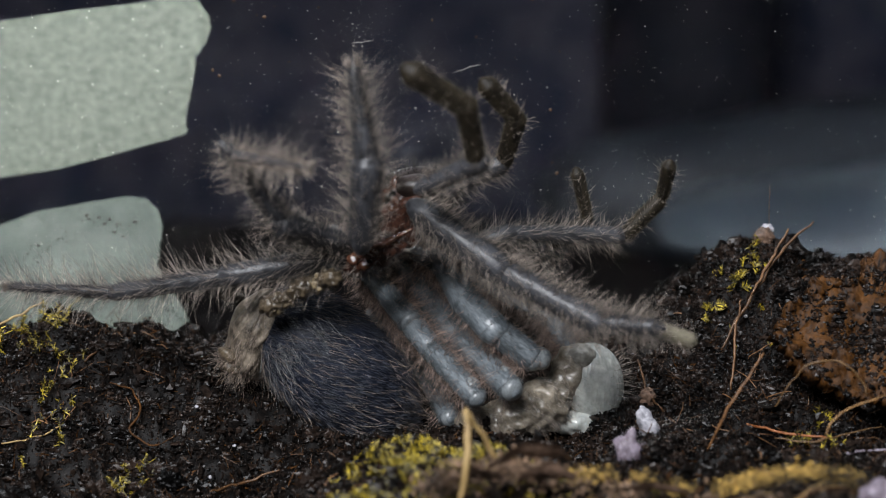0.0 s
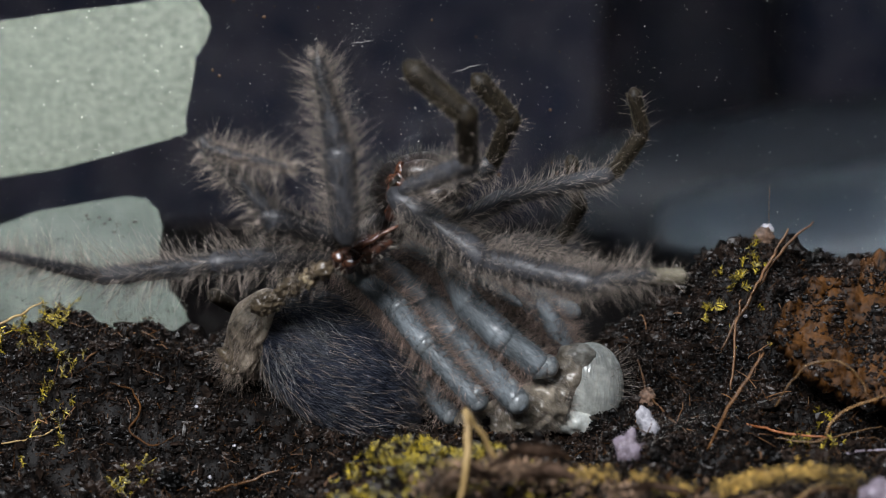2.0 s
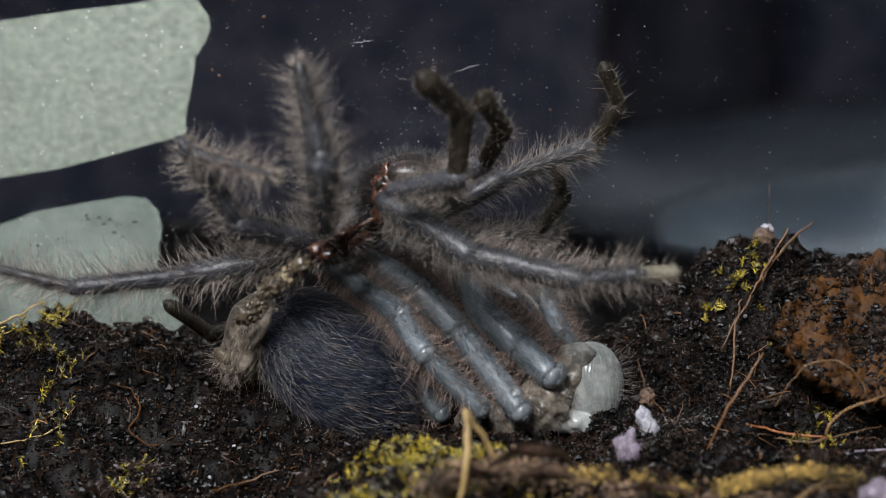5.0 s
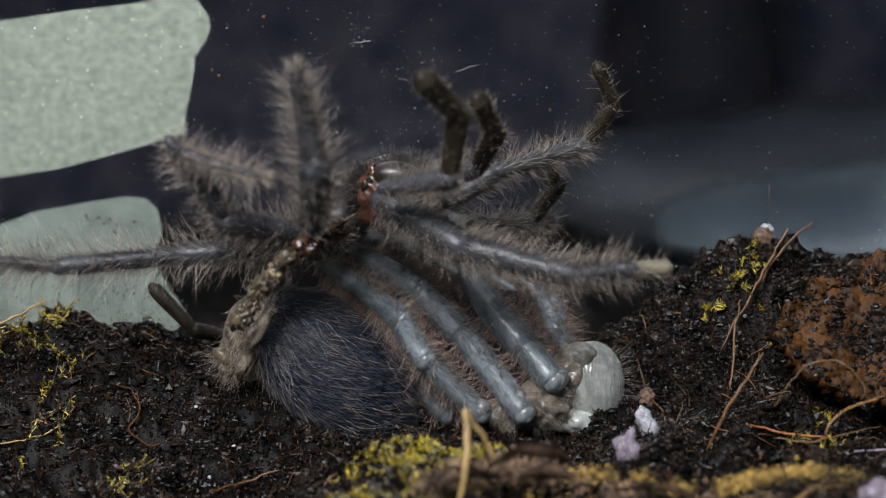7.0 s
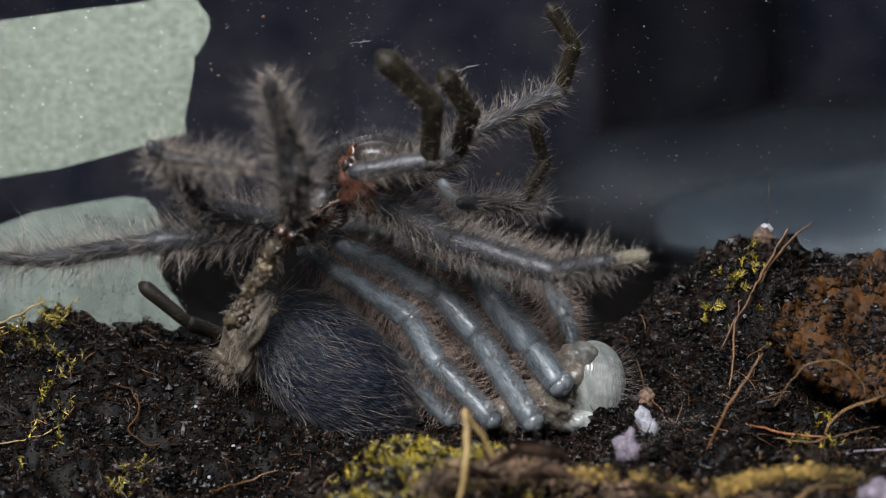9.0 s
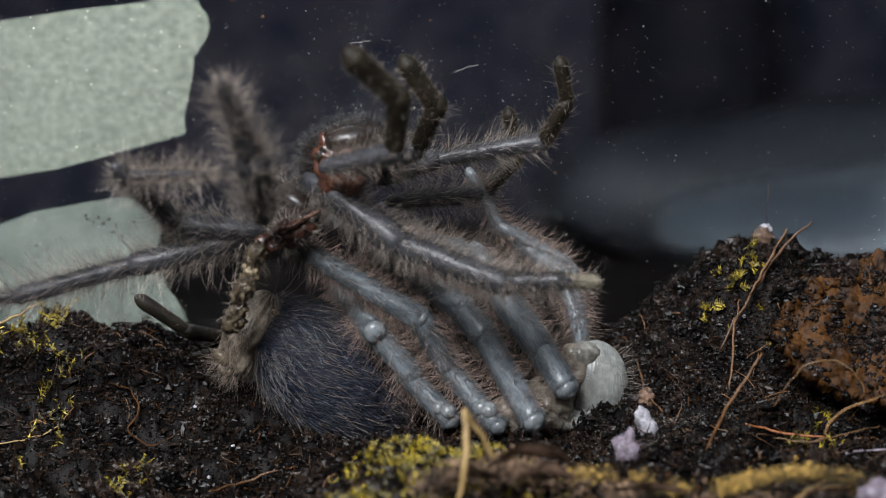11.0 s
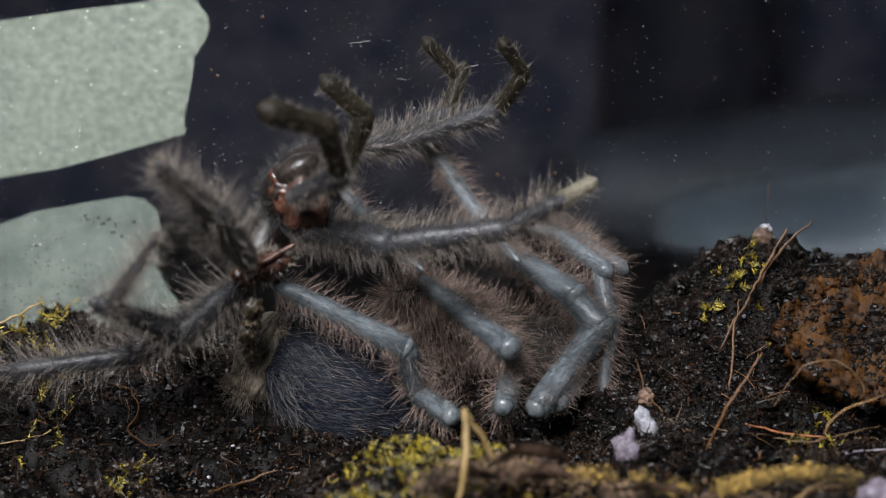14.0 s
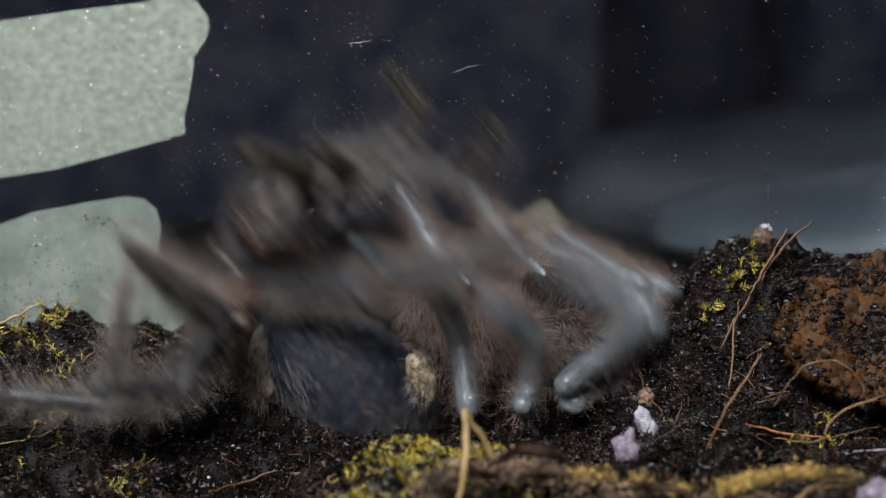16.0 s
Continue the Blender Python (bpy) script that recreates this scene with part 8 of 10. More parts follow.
    at("L1", 15.533, (0.0048, 0.0101, 0.0171), (0.0132, -0.0062, 0.0122), (0.0171, 0.0002, 0.0063), (0.0071, -0.0070, 0.0076))
    at("L1", 15.6, (0.0048, 0.0101, 0.0171), (0.0132, -0.0062, 0.0122), (0.0171, 0.0002, 0.0063), (0.0071, -0.0070, 0.0076))
    at("L1", 15.85, (0.0048, 0.0101, 0.0171), (0.0132, -0.0062, 0.0122), (0.0171, 0.0002, 0.0063), (0.0071, -0.0070, 0.0076))
    at("L1", 15.967, (-0.0005, 0.0173, 0.0256), (0.0075, 0.0003, 0.0214), (0.0131, 0.0003, 0.0136), (0.0118, -0.0070, 0.0068))
    at("L1", 16, (0.0033, 0.0137, 0.0194), (0.0108, -0.0037, 0.0173), (0.0142, 0.0021, 0.0103), (0.0118, -0.0070, 0.0068))
    drive("L1")
    at("L2", 0, (-0.0115, 0.0175, 0.0278), (-0.0021, 0.0131, 0.0170), (0.0022, 0.0081, 0.0129), (0.0085, -0.0040, 0.0086))
    at("L2", 1, (-0.0124, 0.0175, 0.0259), (-0.0014, 0.0133, 0.0161), (0.0024, 0.0079, 0.0125), (0.0089, -0.0040, 0.0078))
    at("L2", 2, (-0.0141, 0.0175, 0.0262), (-0.0025, 0.0113, 0.0177), (0.0020, 0.0066, 0.0134), (0.0094, -0.0040, 0.0069))
    at("L2", 3.5, (-0.0167, 0.0144, 0.0269), (-0.0044, 0.0070, 0.0200), (0.0018, 0.0054, 0.0143), (0.0097, -0.0040, 0.0062))
    at("L2", 6.5, (-0.0160, 0.0143, 0.0264), (-0.0035, 0.0067, 0.0200), (0.0026, 0.0048, 0.0144), (0.0104, -0.0040, 0.0055))
    at("L2", 7.5, (-0.0164, 0.0119, 0.0262), (-0.0031, 0.0053, 0.0200), (0.0032, 0.0053, 0.0138), (0.0107, -0.0040, 0.0053))
    at("L2", 9, (-0.0154, 0.0080, 0.0268), (-0.0003, 0.0080, 0.0191), (0.0051, 0.0051, 0.0137), (0.0119, -0.0040, 0.0044))
    at("L2", 11.5, (-0.0082, 0.0175, 0.0220), (0.0014, 0.0101, 0.0175), (0.0064, 0.0062, 0.0126), (0.0119, -0.0040, 0.0042))
    at("L2", 12, (-0.0073, 0.0175, 0.0215), (0.0026, 0.0108, 0.0169), (0.0074, 0.0072, 0.0116), (0.0119, -0.0040, 0.0042))
    at("L2", 12.5, (-0.0038, 0.0175, 0.0220), (0.0064, 0.0138, 0.0138), (0.0090, 0.0089, 0.0086), (0.0124, -0.0040, 0.0044))
    at("L2", 13, (0.0014, 0.0175, 0.0220), (0.0100, 0.0136, 0.0156), (0.0120, 0.0085, 0.0105), (0.0124, -0.0040, 0.0042))
    at("L2", 13.4, (0.0014, 0.0175, 0.0215), (0.0100, 0.0137, 0.0153), (0.0120, 0.0085, 0.0103), (0.0124, -0.0040, 0.0042))
    at("L2", 13.5, (0.0106, 0.0175, 0.0169), (0.0196, 0.0143, 0.0125), (0.0207, 0.0075, 0.0114), (0.0132, -0.0040, 0.0050))
    at("L2", 13.6, (0.0075, 0.0175, 0.0233), (0.0192, 0.0103, 0.0176), (0.0227, 0.0045, 0.0154), (0.0136, -0.0040, 0.0055))
    at("L2", 13.7, (0.0075, 0.0175, 0.0237), (0.0192, 0.0101, 0.0179), (0.0227, 0.0043, 0.0155), (0.0136, -0.0040, 0.0055))
    at("L2", 14, (0.0092, 0.0175, 0.0246), (0.0182, 0.0082, 0.0200), (0.0234, 0.0047, 0.0150), (0.0143, -0.0040, 0.0055))
    at("L2", 14.1, (0.0103, 0.0175, 0.0236), (0.0191, 0.0090, 0.0190), (0.0240, 0.0050, 0.0146), (0.0144, -0.0040, 0.0056))
    at("L2", 14.2, (0.0092, 0.0175, 0.0246), (0.0182, 0.0082, 0.0200), (0.0234, 0.0047, 0.0150), (0.0143, -0.0040, 0.0055))
    at("L2", 14.4, (0.0097, 0.0175, 0.0246), (0.0185, 0.0082, 0.0199), (0.0235, 0.0046, 0.0151), (0.0143, -0.0040, 0.0055))
    at("L2", 14.467, (0.0124, 0.0118, 0.0302), (0.0208, 0.0010, 0.0265), (0.0240, -0.0040, 0.0223), (0.0144, -0.0040, 0.0081))
    at("L2", 14.533, (0.0127, 0.0175, 0.0228), (0.0240, 0.0109, 0.0186), (0.0255, 0.0044, 0.0165), (0.0144, -0.0040, 0.0080))
    at("L2", 14.6, (0.0119, 0.0175, 0.0224), (0.0218, 0.0110, 0.0158), (0.0271, 0.0065, 0.0124), (0.0160, -0.0040, 0.0072))
    at("L2", 14.7, (0.0119, 0.0175, 0.0228), (0.0218, 0.0108, 0.0161), (0.0271, 0.0064, 0.0126), (0.0160, -0.0040, 0.0072))
    at("L2", 14.8, (0.0119, 0.0175, 0.0228), (0.0218, 0.0108, 0.0161), (0.0271, 0.0064, 0.0126), (0.0160, -0.0040, 0.0072))
    at("L2", 14.967, (0.0130, 0.0175, 0.0279), (0.0215, 0.0079, 0.0233), (0.0262, 0.0044, 0.0179), (0.0168, -0.0040, 0.0081))
    at("L2", 15.033, (0.0120, 0.0175, 0.0221), (0.0239, 0.0125, 0.0168), (0.0270, 0.0069, 0.0135), (0.0168, -0.0040, 0.0078))
    at("L2", 15.1, (0.0101, 0.0175, 0.0211), (0.0228, 0.0122, 0.0149), (0.0273, 0.0073, 0.0116), (0.0168, -0.0040, 0.0072))
    at("L2", 15.3, (0.0101, 0.0175, 0.0211), (0.0228, 0.0122, 0.0149), (0.0273, 0.0073, 0.0116), (0.0168, -0.0040, 0.0072))
    at("L2", 15.4, (0.0154, 0.0175, 0.0158), (0.0247, 0.0104, 0.0118), (0.0307, 0.0067, 0.0082), (0.0177, -0.0040, 0.0065))
    at("L2", 15.467, (0.0136, 0.0175, 0.0184), (0.0234, 0.0086, 0.0139), (0.0302, 0.0068, 0.0091), (0.0177, -0.0040, 0.0065))
    at("L2", 15.533, (0.0136, 0.0175, 0.0184), (0.0234, 0.0086, 0.0139), (0.0302, 0.0068, 0.0091), (0.0177, -0.0040, 0.0065))
    at("L2", 15.6, (0.0136, 0.0175, 0.0184), (0.0234, 0.0086, 0.0139), (0.0302, 0.0068, 0.0091), (0.0177, -0.0040, 0.0065))
    at("L2", 15.85, (0.0136, 0.0175, 0.0184), (0.0234, 0.0086, 0.0139), (0.0302, 0.0068, 0.0091), (0.0177, -0.0040, 0.0065))
    at("L2", 15.967, (0.0105, 0.0099, 0.0303), (0.0222, 0.0014, 0.0265), (0.0280, -0.0003, 0.0208), (0.0177, -0.0040, 0.0081))
    at("L2", 16, (0.0147, 0.0175, 0.0216), (0.0266, 0.0087, 0.0190), (0.0304, 0.0032, 0.0163), (0.0178, -0.0040, 0.0080))
    drive("L2")
    at("L3", 0, (-0.0008, 0.0078, 0.0247), (0.0031, 0.0021, 0.0193), (0.0070, -0.0020, 0.0159), (0.0136, -0.0020, 0.0108))
    at("L3", 2, (0.0001, 0.0076, 0.0247), (0.0038, 0.0026, 0.0184), (0.0082, -0.0010, 0.0147), (0.0147, -0.0020, 0.0097))
    at("L3", 3.5, (0.0009, 0.0085, 0.0242), (0.0051, 0.0044, 0.0170), (0.0102, 0.0016, 0.0131), (0.0156, -0.0020, 0.0091))
    at("L3", 6.5, (0.0022, 0.0084, 0.0242), (0.0067, 0.0039, 0.0177), (0.0116, 0.0022, 0.0126), (0.0159, -0.0020, 0.0083))
    at("L3", 7.5, (0.0026, 0.0085, 0.0242), (0.0076, 0.0042, 0.0177), (0.0116, 0.0009, 0.0133), (0.0163, -0.0020, 0.0078))
    at("L3", 9, (0.0034, 0.0069, 0.0252), (0.0084, 0.0034, 0.0181), (0.0129, 0.0019, 0.0125), (0.0168, -0.0020, 0.0075))
    at("L3", 11.5, (0.0055, 0.0060, 0.0262), (0.0100, 0.0032, 0.0183), (0.0141, 0.0020, 0.0122), (0.0174, -0.0020, 0.0070))
    at("L3", 12.5, (0.0062, 0.0021, 0.0276), (0.0112, 0.0021, 0.0189), (0.0149, 0.0021, 0.0122), (0.0178, -0.0020, 0.0068))
    at("L3", 13, (0.0098, 0.0096, 0.0231), (0.0141, 0.0030, 0.0200), (0.0169, 0.0011, 0.0136), (0.0186, -0.0020, 0.0068))
    at("L3", 13.4, (0.0098, 0.0102, 0.0226), (0.0141, 0.0035, 0.0196), (0.0169, 0.0013, 0.0135), (0.0186, -0.0020, 0.0068))
    at("L3", 13.5, (0.0202, 0.0171, 0.0118), (0.0214, 0.0091, 0.0110), (0.0203, 0.0038, 0.0081), (0.0166, -0.0020, 0.0057))
    at("L3", 13.6, (0.0197, 0.0155, 0.0139), (0.0216, 0.0076, 0.0129), (0.0188, 0.0032, 0.0089), (0.0156, -0.0020, 0.0050))
    at("L3", 13.7, (0.0196, 0.0152, 0.0144), (0.0216, 0.0074, 0.0132), (0.0188, 0.0031, 0.0090), (0.0156, -0.0020, 0.0050))
    at("L3", 14.1, (0.0218, 0.0161, 0.0127), (0.0231, 0.0081, 0.0119), (0.0199, 0.0035, 0.0084), (0.0163, -0.0020, 0.0053))
    at("L3", 14.2, (0.0207, 0.0158, 0.0138), (0.0224, 0.0079, 0.0126), (0.0195, 0.0034, 0.0087), (0.0162, -0.0020, 0.0053))
    at("L3", 14.4, (0.0212, 0.0157, 0.0138), (0.0227, 0.0078, 0.0127), (0.0197, 0.0034, 0.0087), (0.0162, -0.0020, 0.0053))
    at("L3", 14.467, (0.0194, 0.0135, 0.0189), (0.0216, 0.0063, 0.0159), (0.0195, 0.0029, 0.0103), (0.0168, -0.0020, 0.0056))
    at("L3", 14.533, (0.0234, 0.0150, 0.0151), (0.0242, 0.0071, 0.0134), (0.0208, 0.0031, 0.0091), (0.0168, -0.0020, 0.0056))
    at("L3", 14.6, (0.0233, 0.0169, 0.0119), (0.0243, 0.0089, 0.0109), (0.0213, 0.0040, 0.0078), (0.0176, -0.0020, 0.0060))
    at("L3", 14.7, (0.0233, 0.0168, 0.0123), (0.0243, 0.0088, 0.0113), (0.0213, 0.0039, 0.0080), (0.0176, -0.0020, 0.0060))
    at("L3", 14.8, (0.0233, 0.0168, 0.0123), (0.0243, 0.0088, 0.0113), (0.0213, 0.0039, 0.0080), (0.0176, -0.0020, 0.0060))
    at("L3", 14.967, (0.0235, 0.0142, 0.0175), (0.0246, 0.0068, 0.0145), (0.0216, 0.0031, 0.0095), (0.0179, -0.0020, 0.0057))
    at("L3", 15.033, (0.0225, 0.0162, 0.0141), (0.0239, 0.0085, 0.0122), (0.0213, 0.0038, 0.0083), (0.0179, -0.0020, 0.0057))
    at("L3", 15.3, (0.0245, 0.0169, 0.0111), (0.0254, 0.0089, 0.0101), (0.0221, 0.0040, 0.0072), (0.0181, -0.0020, 0.0055))
    at("L3", 15.4, (0.0278, 0.0171, 0.0069), (0.0280, 0.0090, 0.0069), (0.0236, 0.0039, 0.0054), (0.0188, -0.0020, 0.0050))
    at("L3", 15.467, (0.0259, 0.0169, 0.0096), (0.0269, 0.0090, 0.0086), (0.0230, 0.0040, 0.0063), (0.0188, -0.0020, 0.0050))
    at("L3", 15.533, (0.0259, 0.0169, 0.0096), (0.0269, 0.0090, 0.0086), (0.0230, 0.0040, 0.0063), (0.0188, -0.0020, 0.0050))
    at("L3", 15.6, (0.0259, 0.0169, 0.0096), (0.0269, 0.0090, 0.0086), (0.0230, 0.0040, 0.0063), (0.0188, -0.0020, 0.0050))
    at("L3", 15.85, (0.0259, 0.0169, 0.0096), (0.0269, 0.0090, 0.0086), (0.0230, 0.0040, 0.0063), (0.0188, -0.0020, 0.0050))
    at("L3", 15.967, (0.0231, 0.0152, 0.0153), (0.0250, 0.0079, 0.0123), (0.0221, 0.0036, 0.0081), (0.0188, -0.0020, 0.0050))
    at("L3", 16, (0.0258, 0.0160, 0.0125), (0.0268, 0.0082, 0.0105), (0.0230, 0.0037, 0.0072), (0.0188, -0.0020, 0.0050))
    drive("L3")
    at("L4", 0, (0.0075, 0.0175, 0.0211), (0.0110, 0.0175, 0.0184), (0.0159, 0.0175, 0.0153), (0.0185, 0.0118, 0.0115), (0.0201, 0.0040, 0.0088))
    at("L4", 2, (0.0058, 0.0175, 0.0220), (0.0093, 0.0175, 0.0202), (0.0145, 0.0167, 0.0177), (0.0177, 0.0116, 0.0120), (0.0201, 0.0040, 0.0093))
    at("L4", 6.5, (0.0023, 0.0175, 0.0281), (0.0057, 0.0175, 0.0255), (0.0149, 0.0163, 0.0186), (0.0177, 0.0115, 0.0125), (0.0201, 0.0040, 0.0093))
    at("L4", 9, (0.0001, 0.0175, 0.0347), (0.0050, 0.0175, 0.0274), (0.0160, 0.0144, 0.0220), (0.0185, 0.0098, 0.0154), (0.0205, 0.0040, 0.0088))
    at("L4", 11.5, (0.0068, 0.0175, 0.0364), (0.0109, 0.0166, 0.0282), (0.0217, 0.0149, 0.0213), (0.0220, 0.0101, 0.0145), (0.0222, 0.0040, 0.0080))
    at("L4", 12, (0.0087, 0.0175, 0.0360), (0.0118, 0.0166, 0.0291), (0.0216, 0.0138, 0.0216), (0.0227, 0.0105, 0.0135), (0.0222, 0.0040, 0.0075))
    at("L4", 12.5, (0.0087, 0.0175, 0.0364), (0.0116, 0.0136, 0.0295), (0.0222, 0.0136, 0.0217), (0.0228, 0.0101, 0.0136), (0.0222, 0.0040, 0.0071))
    at("L4", 13, (0.0090, 0.0175, 0.0364), (0.0126, 0.0157, 0.0296), (0.0230, 0.0137, 0.0225), (0.0244, 0.0093, 0.0155), (0.0232, 0.0040, 0.0080))
    at("L4", 13.4, (0.0090, 0.0175, 0.0360), (0.0126, 0.0162, 0.0293), (0.0231, 0.0139, 0.0223), (0.0244, 0.0094, 0.0153), (0.0232, 0.0040, 0.0080))
    at("L4", 13.5, (0.0172, 0.0175, 0.0238), (0.0197, 0.0175, 0.0226), (0.0262, 0.0148, 0.0193), (0.0263, 0.0098, 0.0128), (0.0231, 0.0040, 0.0063))
    at("L4", 13.6, (0.0136, 0.0175, 0.0259), (0.0175, 0.0175, 0.0256), (0.0233, 0.0093, 0.0230), (0.0252, 0.0082, 0.0139), (0.0230, 0.0040, 0.0054))
    at("L4", 13.7, (0.0136, 0.0175, 0.0264), (0.0174, 0.0166, 0.0260), (0.0232, 0.0080, 0.0234), (0.0252, 0.0080, 0.0140), (0.0230, 0.0040, 0.0054))
    at("L4", 14, (0.0136, 0.0175, 0.0281), (0.0179, 0.0175, 0.0268), (0.0235, 0.0099, 0.0231), (0.0250, 0.0066, 0.0151), (0.0239, 0.0040, 0.0054))
    at("L4", 14.1, (0.0146, 0.0175, 0.0271), (0.0189, 0.0175, 0.0260), (0.0244, 0.0112, 0.0223), (0.0254, 0.0073, 0.0148), (0.0240, 0.0040, 0.0055))
    at("L4", 14.2, (0.0136, 0.0175, 0.0281), (0.0179, 0.0175, 0.0268), (0.0235, 0.0099, 0.0231), (0.0250, 0.0066, 0.0151), (0.0239, 0.0040, 0.0054))
    at("L4", 14.4, (0.0140, 0.0175, 0.0281), (0.0183, 0.0175, 0.0268), (0.0237, 0.0099, 0.0231), (0.0251, 0.0066, 0.0151), (0.0239, 0.0040, 0.0054))
    at("L4", 14.467, (0.0121, 0.0175, 0.0326), (0.0179, 0.0141, 0.0300), (0.0239, 0.0064, 0.0254), (0.0249, 0.0040, 0.0169), (0.0246, 0.0040, 0.0061))
    at("L4", 14.533, (0.0160, 0.0175, 0.0291), (0.0211, 0.0175, 0.0270), (0.0263, 0.0113, 0.0229), (0.0262, 0.0072, 0.0154), (0.0246, 0.0040, 0.0061))
    at("L4", 14.6, (0.0153, 0.0175, 0.0259), (0.0223, 0.0175, 0.0238), (0.0284, 0.0150, 0.0202), (0.0270, 0.0094, 0.0145), (0.0255, 0.0040, 0.0071))
    at("L4", 14.7, (0.0153, 0.0175, 0.0264), (0.0223, 0.0175, 0.0242), (0.0283, 0.0148, 0.0204), (0.0270, 0.0093, 0.0146), (0.0255, 0.0040, 0.0071))
    at("L4", 14.8, (0.0153, 0.0175, 0.0264), (0.0223, 0.0175, 0.0242), (0.0283, 0.0148, 0.0204), (0.0270, 0.0093, 0.0146), (0.0255, 0.0040, 0.0071))
    at("L4", 14.967, (0.0135, 0.0175, 0.0307), (0.0214, 0.0175, 0.0275), (0.0291, 0.0121, 0.0230), (0.0272, 0.0074, 0.0162), (0.0255, 0.0040, 0.0071))
    at("L4", 15.033, (0.0123, 0.0175, 0.0277), (0.0205, 0.0175, 0.0252), (0.0287, 0.0140, 0.0212), (0.0270, 0.0087, 0.0153), (0.0255, 0.0040, 0.0071))
    at("L4", 15.1, (0.0119, 0.0175, 0.0246), (0.0206, 0.0175, 0.0228), (0.0306, 0.0150, 0.0195), (0.0278, 0.0091, 0.0146), (0.0255, 0.0040, 0.0071))
    at("L4", 15.3, (0.0119, 0.0175, 0.0246), (0.0206, 0.0175, 0.0228), (0.0306, 0.0150, 0.0195), (0.0278, 0.0091, 0.0146), (0.0255, 0.0040, 0.0071))
    at("L4", 15.4, (0.0171, 0.0175, 0.0202), (0.0254, 0.0175, 0.0182), (0.0345, 0.0147, 0.0165), (0.0294, 0.0093, 0.0122), (0.0255, 0.0040, 0.0054))
    at("L4", 15.467, (0.0154, 0.0175, 0.0228), (0.0241, 0.0175, 0.0202), (0.0335, 0.0140, 0.0179), (0.0289, 0.0088, 0.0130), (0.0255, 0.0040, 0.0054))
    at("L4", 15.533, (0.0154, 0.0175, 0.0228), (0.0241, 0.0175, 0.0202), (0.0335, 0.0140, 0.0179), (0.0289, 0.0088, 0.0130), (0.0255, 0.0040, 0.0054))
    at("L4", 15.6, (0.0154, 0.0175, 0.0228), (0.0241, 0.0175, 0.0202), (0.0335, 0.0140, 0.0179), (0.0289, 0.0088, 0.0130), (0.0255, 0.0040, 0.0054))
    at("L4", 15.85, (0.0154, 0.0175, 0.0228), (0.0241, 0.0175, 0.0202), (0.0335, 0.0140, 0.0179), (0.0289, 0.0088, 0.0130), (0.0255, 0.0040, 0.0054))
    at("L4", 15.967, (0.0127, 0.0171, 0.0282), (0.0221, 0.0171, 0.0242), (0.0318, 0.0115, 0.0210), (0.0280, 0.0071, 0.0146), (0.0255, 0.0040, 0.0054))
    at("L4", 16, (0.0153, 0.0175, 0.0255), (0.0241, 0.0175, 0.0222), (0.0333, 0.0126, 0.0195), (0.0288, 0.0079, 0.0138), (0.0255, 0.0040, 0.0054))
    drive("L4")
    at("L5", 0, (0.0084, 0.0175, 0.0193), (0.0119, 0.0175, 0.0166), (0.0171, 0.0156, 0.0134), (0.0192, 0.0090, 0.0104))
    at("L5", 6.5, (0.0058, 0.0175, 0.0237), (0.0101, 0.0175, 0.0211), (0.0170, 0.0146, 0.0154), (0.0192, 0.0090, 0.0104))
    at("L5", 9, (0.0057, 0.0175, 0.0255), (0.0092, 0.0175, 0.0237), (0.0158, 0.0111, 0.0203), (0.0192, 0.0090, 0.0121))
    at("L5", 11.5, (0.0101, 0.0175, 0.0299), (0.0127, 0.0175, 0.0281), (0.0194, 0.0136, 0.0234), (0.0225, 0.0090, 0.0172))
    at("L5", 12, (0.0131, 0.0175, 0.0368), (0.0148, 0.0175, 0.0316), (0.0220, 0.0141, 0.0251), (0.0238, 0.0090, 0.0190))
    at("L5", 12.5, (0.0140, 0.0141, 0.0404), (0.0159, 0.0141, 0.0333), (0.0239, 0.0141, 0.0251), (0.0254, 0.0090, 0.0190))
    at("L5", 13, (0.0148, 0.0175, 0.0377), (0.0166, 0.0175, 0.0325), (0.0230, 0.0139, 0.0260), (0.0254, 0.0090, 0.0198))
    at("L5", 13.4, (0.0148, 0.0175, 0.0373), (0.0166, 0.0175, 0.0322), (0.0230, 0.0140, 0.0258), (0.0254, 0.0090, 0.0198))
    at("L5", 13.5, (0.0198, 0.0175, 0.0260), (0.0210, 0.0175, 0.0256), (0.0248, 0.0156, 0.0231), (0.0254, 0.0090, 0.0193))
    at("L5", 13.6, (0.0144, 0.0175, 0.0286), (0.0179, 0.0175, 0.0278), (0.0229, 0.0139, 0.0250), (0.0254, 0.0090, 0.0190))
    at("L5", 13.7, (0.0144, 0.0175, 0.0290), (0.0179, 0.0175, 0.0281), (0.0228, 0.0138, 0.0251), (0.0254, 0.0090, 0.0190))
    at("L5", 14.1, (0.0161, 0.0175, 0.0271), (0.0195, 0.0175, 0.0264), (0.0245, 0.0143, 0.0236), (0.0257, 0.0090, 0.0177))
    at("L5", 14.2, (0.0151, 0.0175, 0.0282), (0.0188, 0.0175, 0.0271), (0.0240, 0.0140, 0.0241), (0.0257, 0.0090, 0.0179))
    at("L5", 14.4, (0.0156, 0.0175, 0.0282), (0.0190, 0.0175, 0.0271), (0.0241, 0.0140, 0.0241), (0.0257, 0.0090, 0.0179))
    at("L5", 14.467, (0.0136, 0.0175, 0.0326), (0.0181, 0.0175, 0.0297), (0.0241, 0.0115, 0.0253), (0.0259, 0.0090, 0.0168))
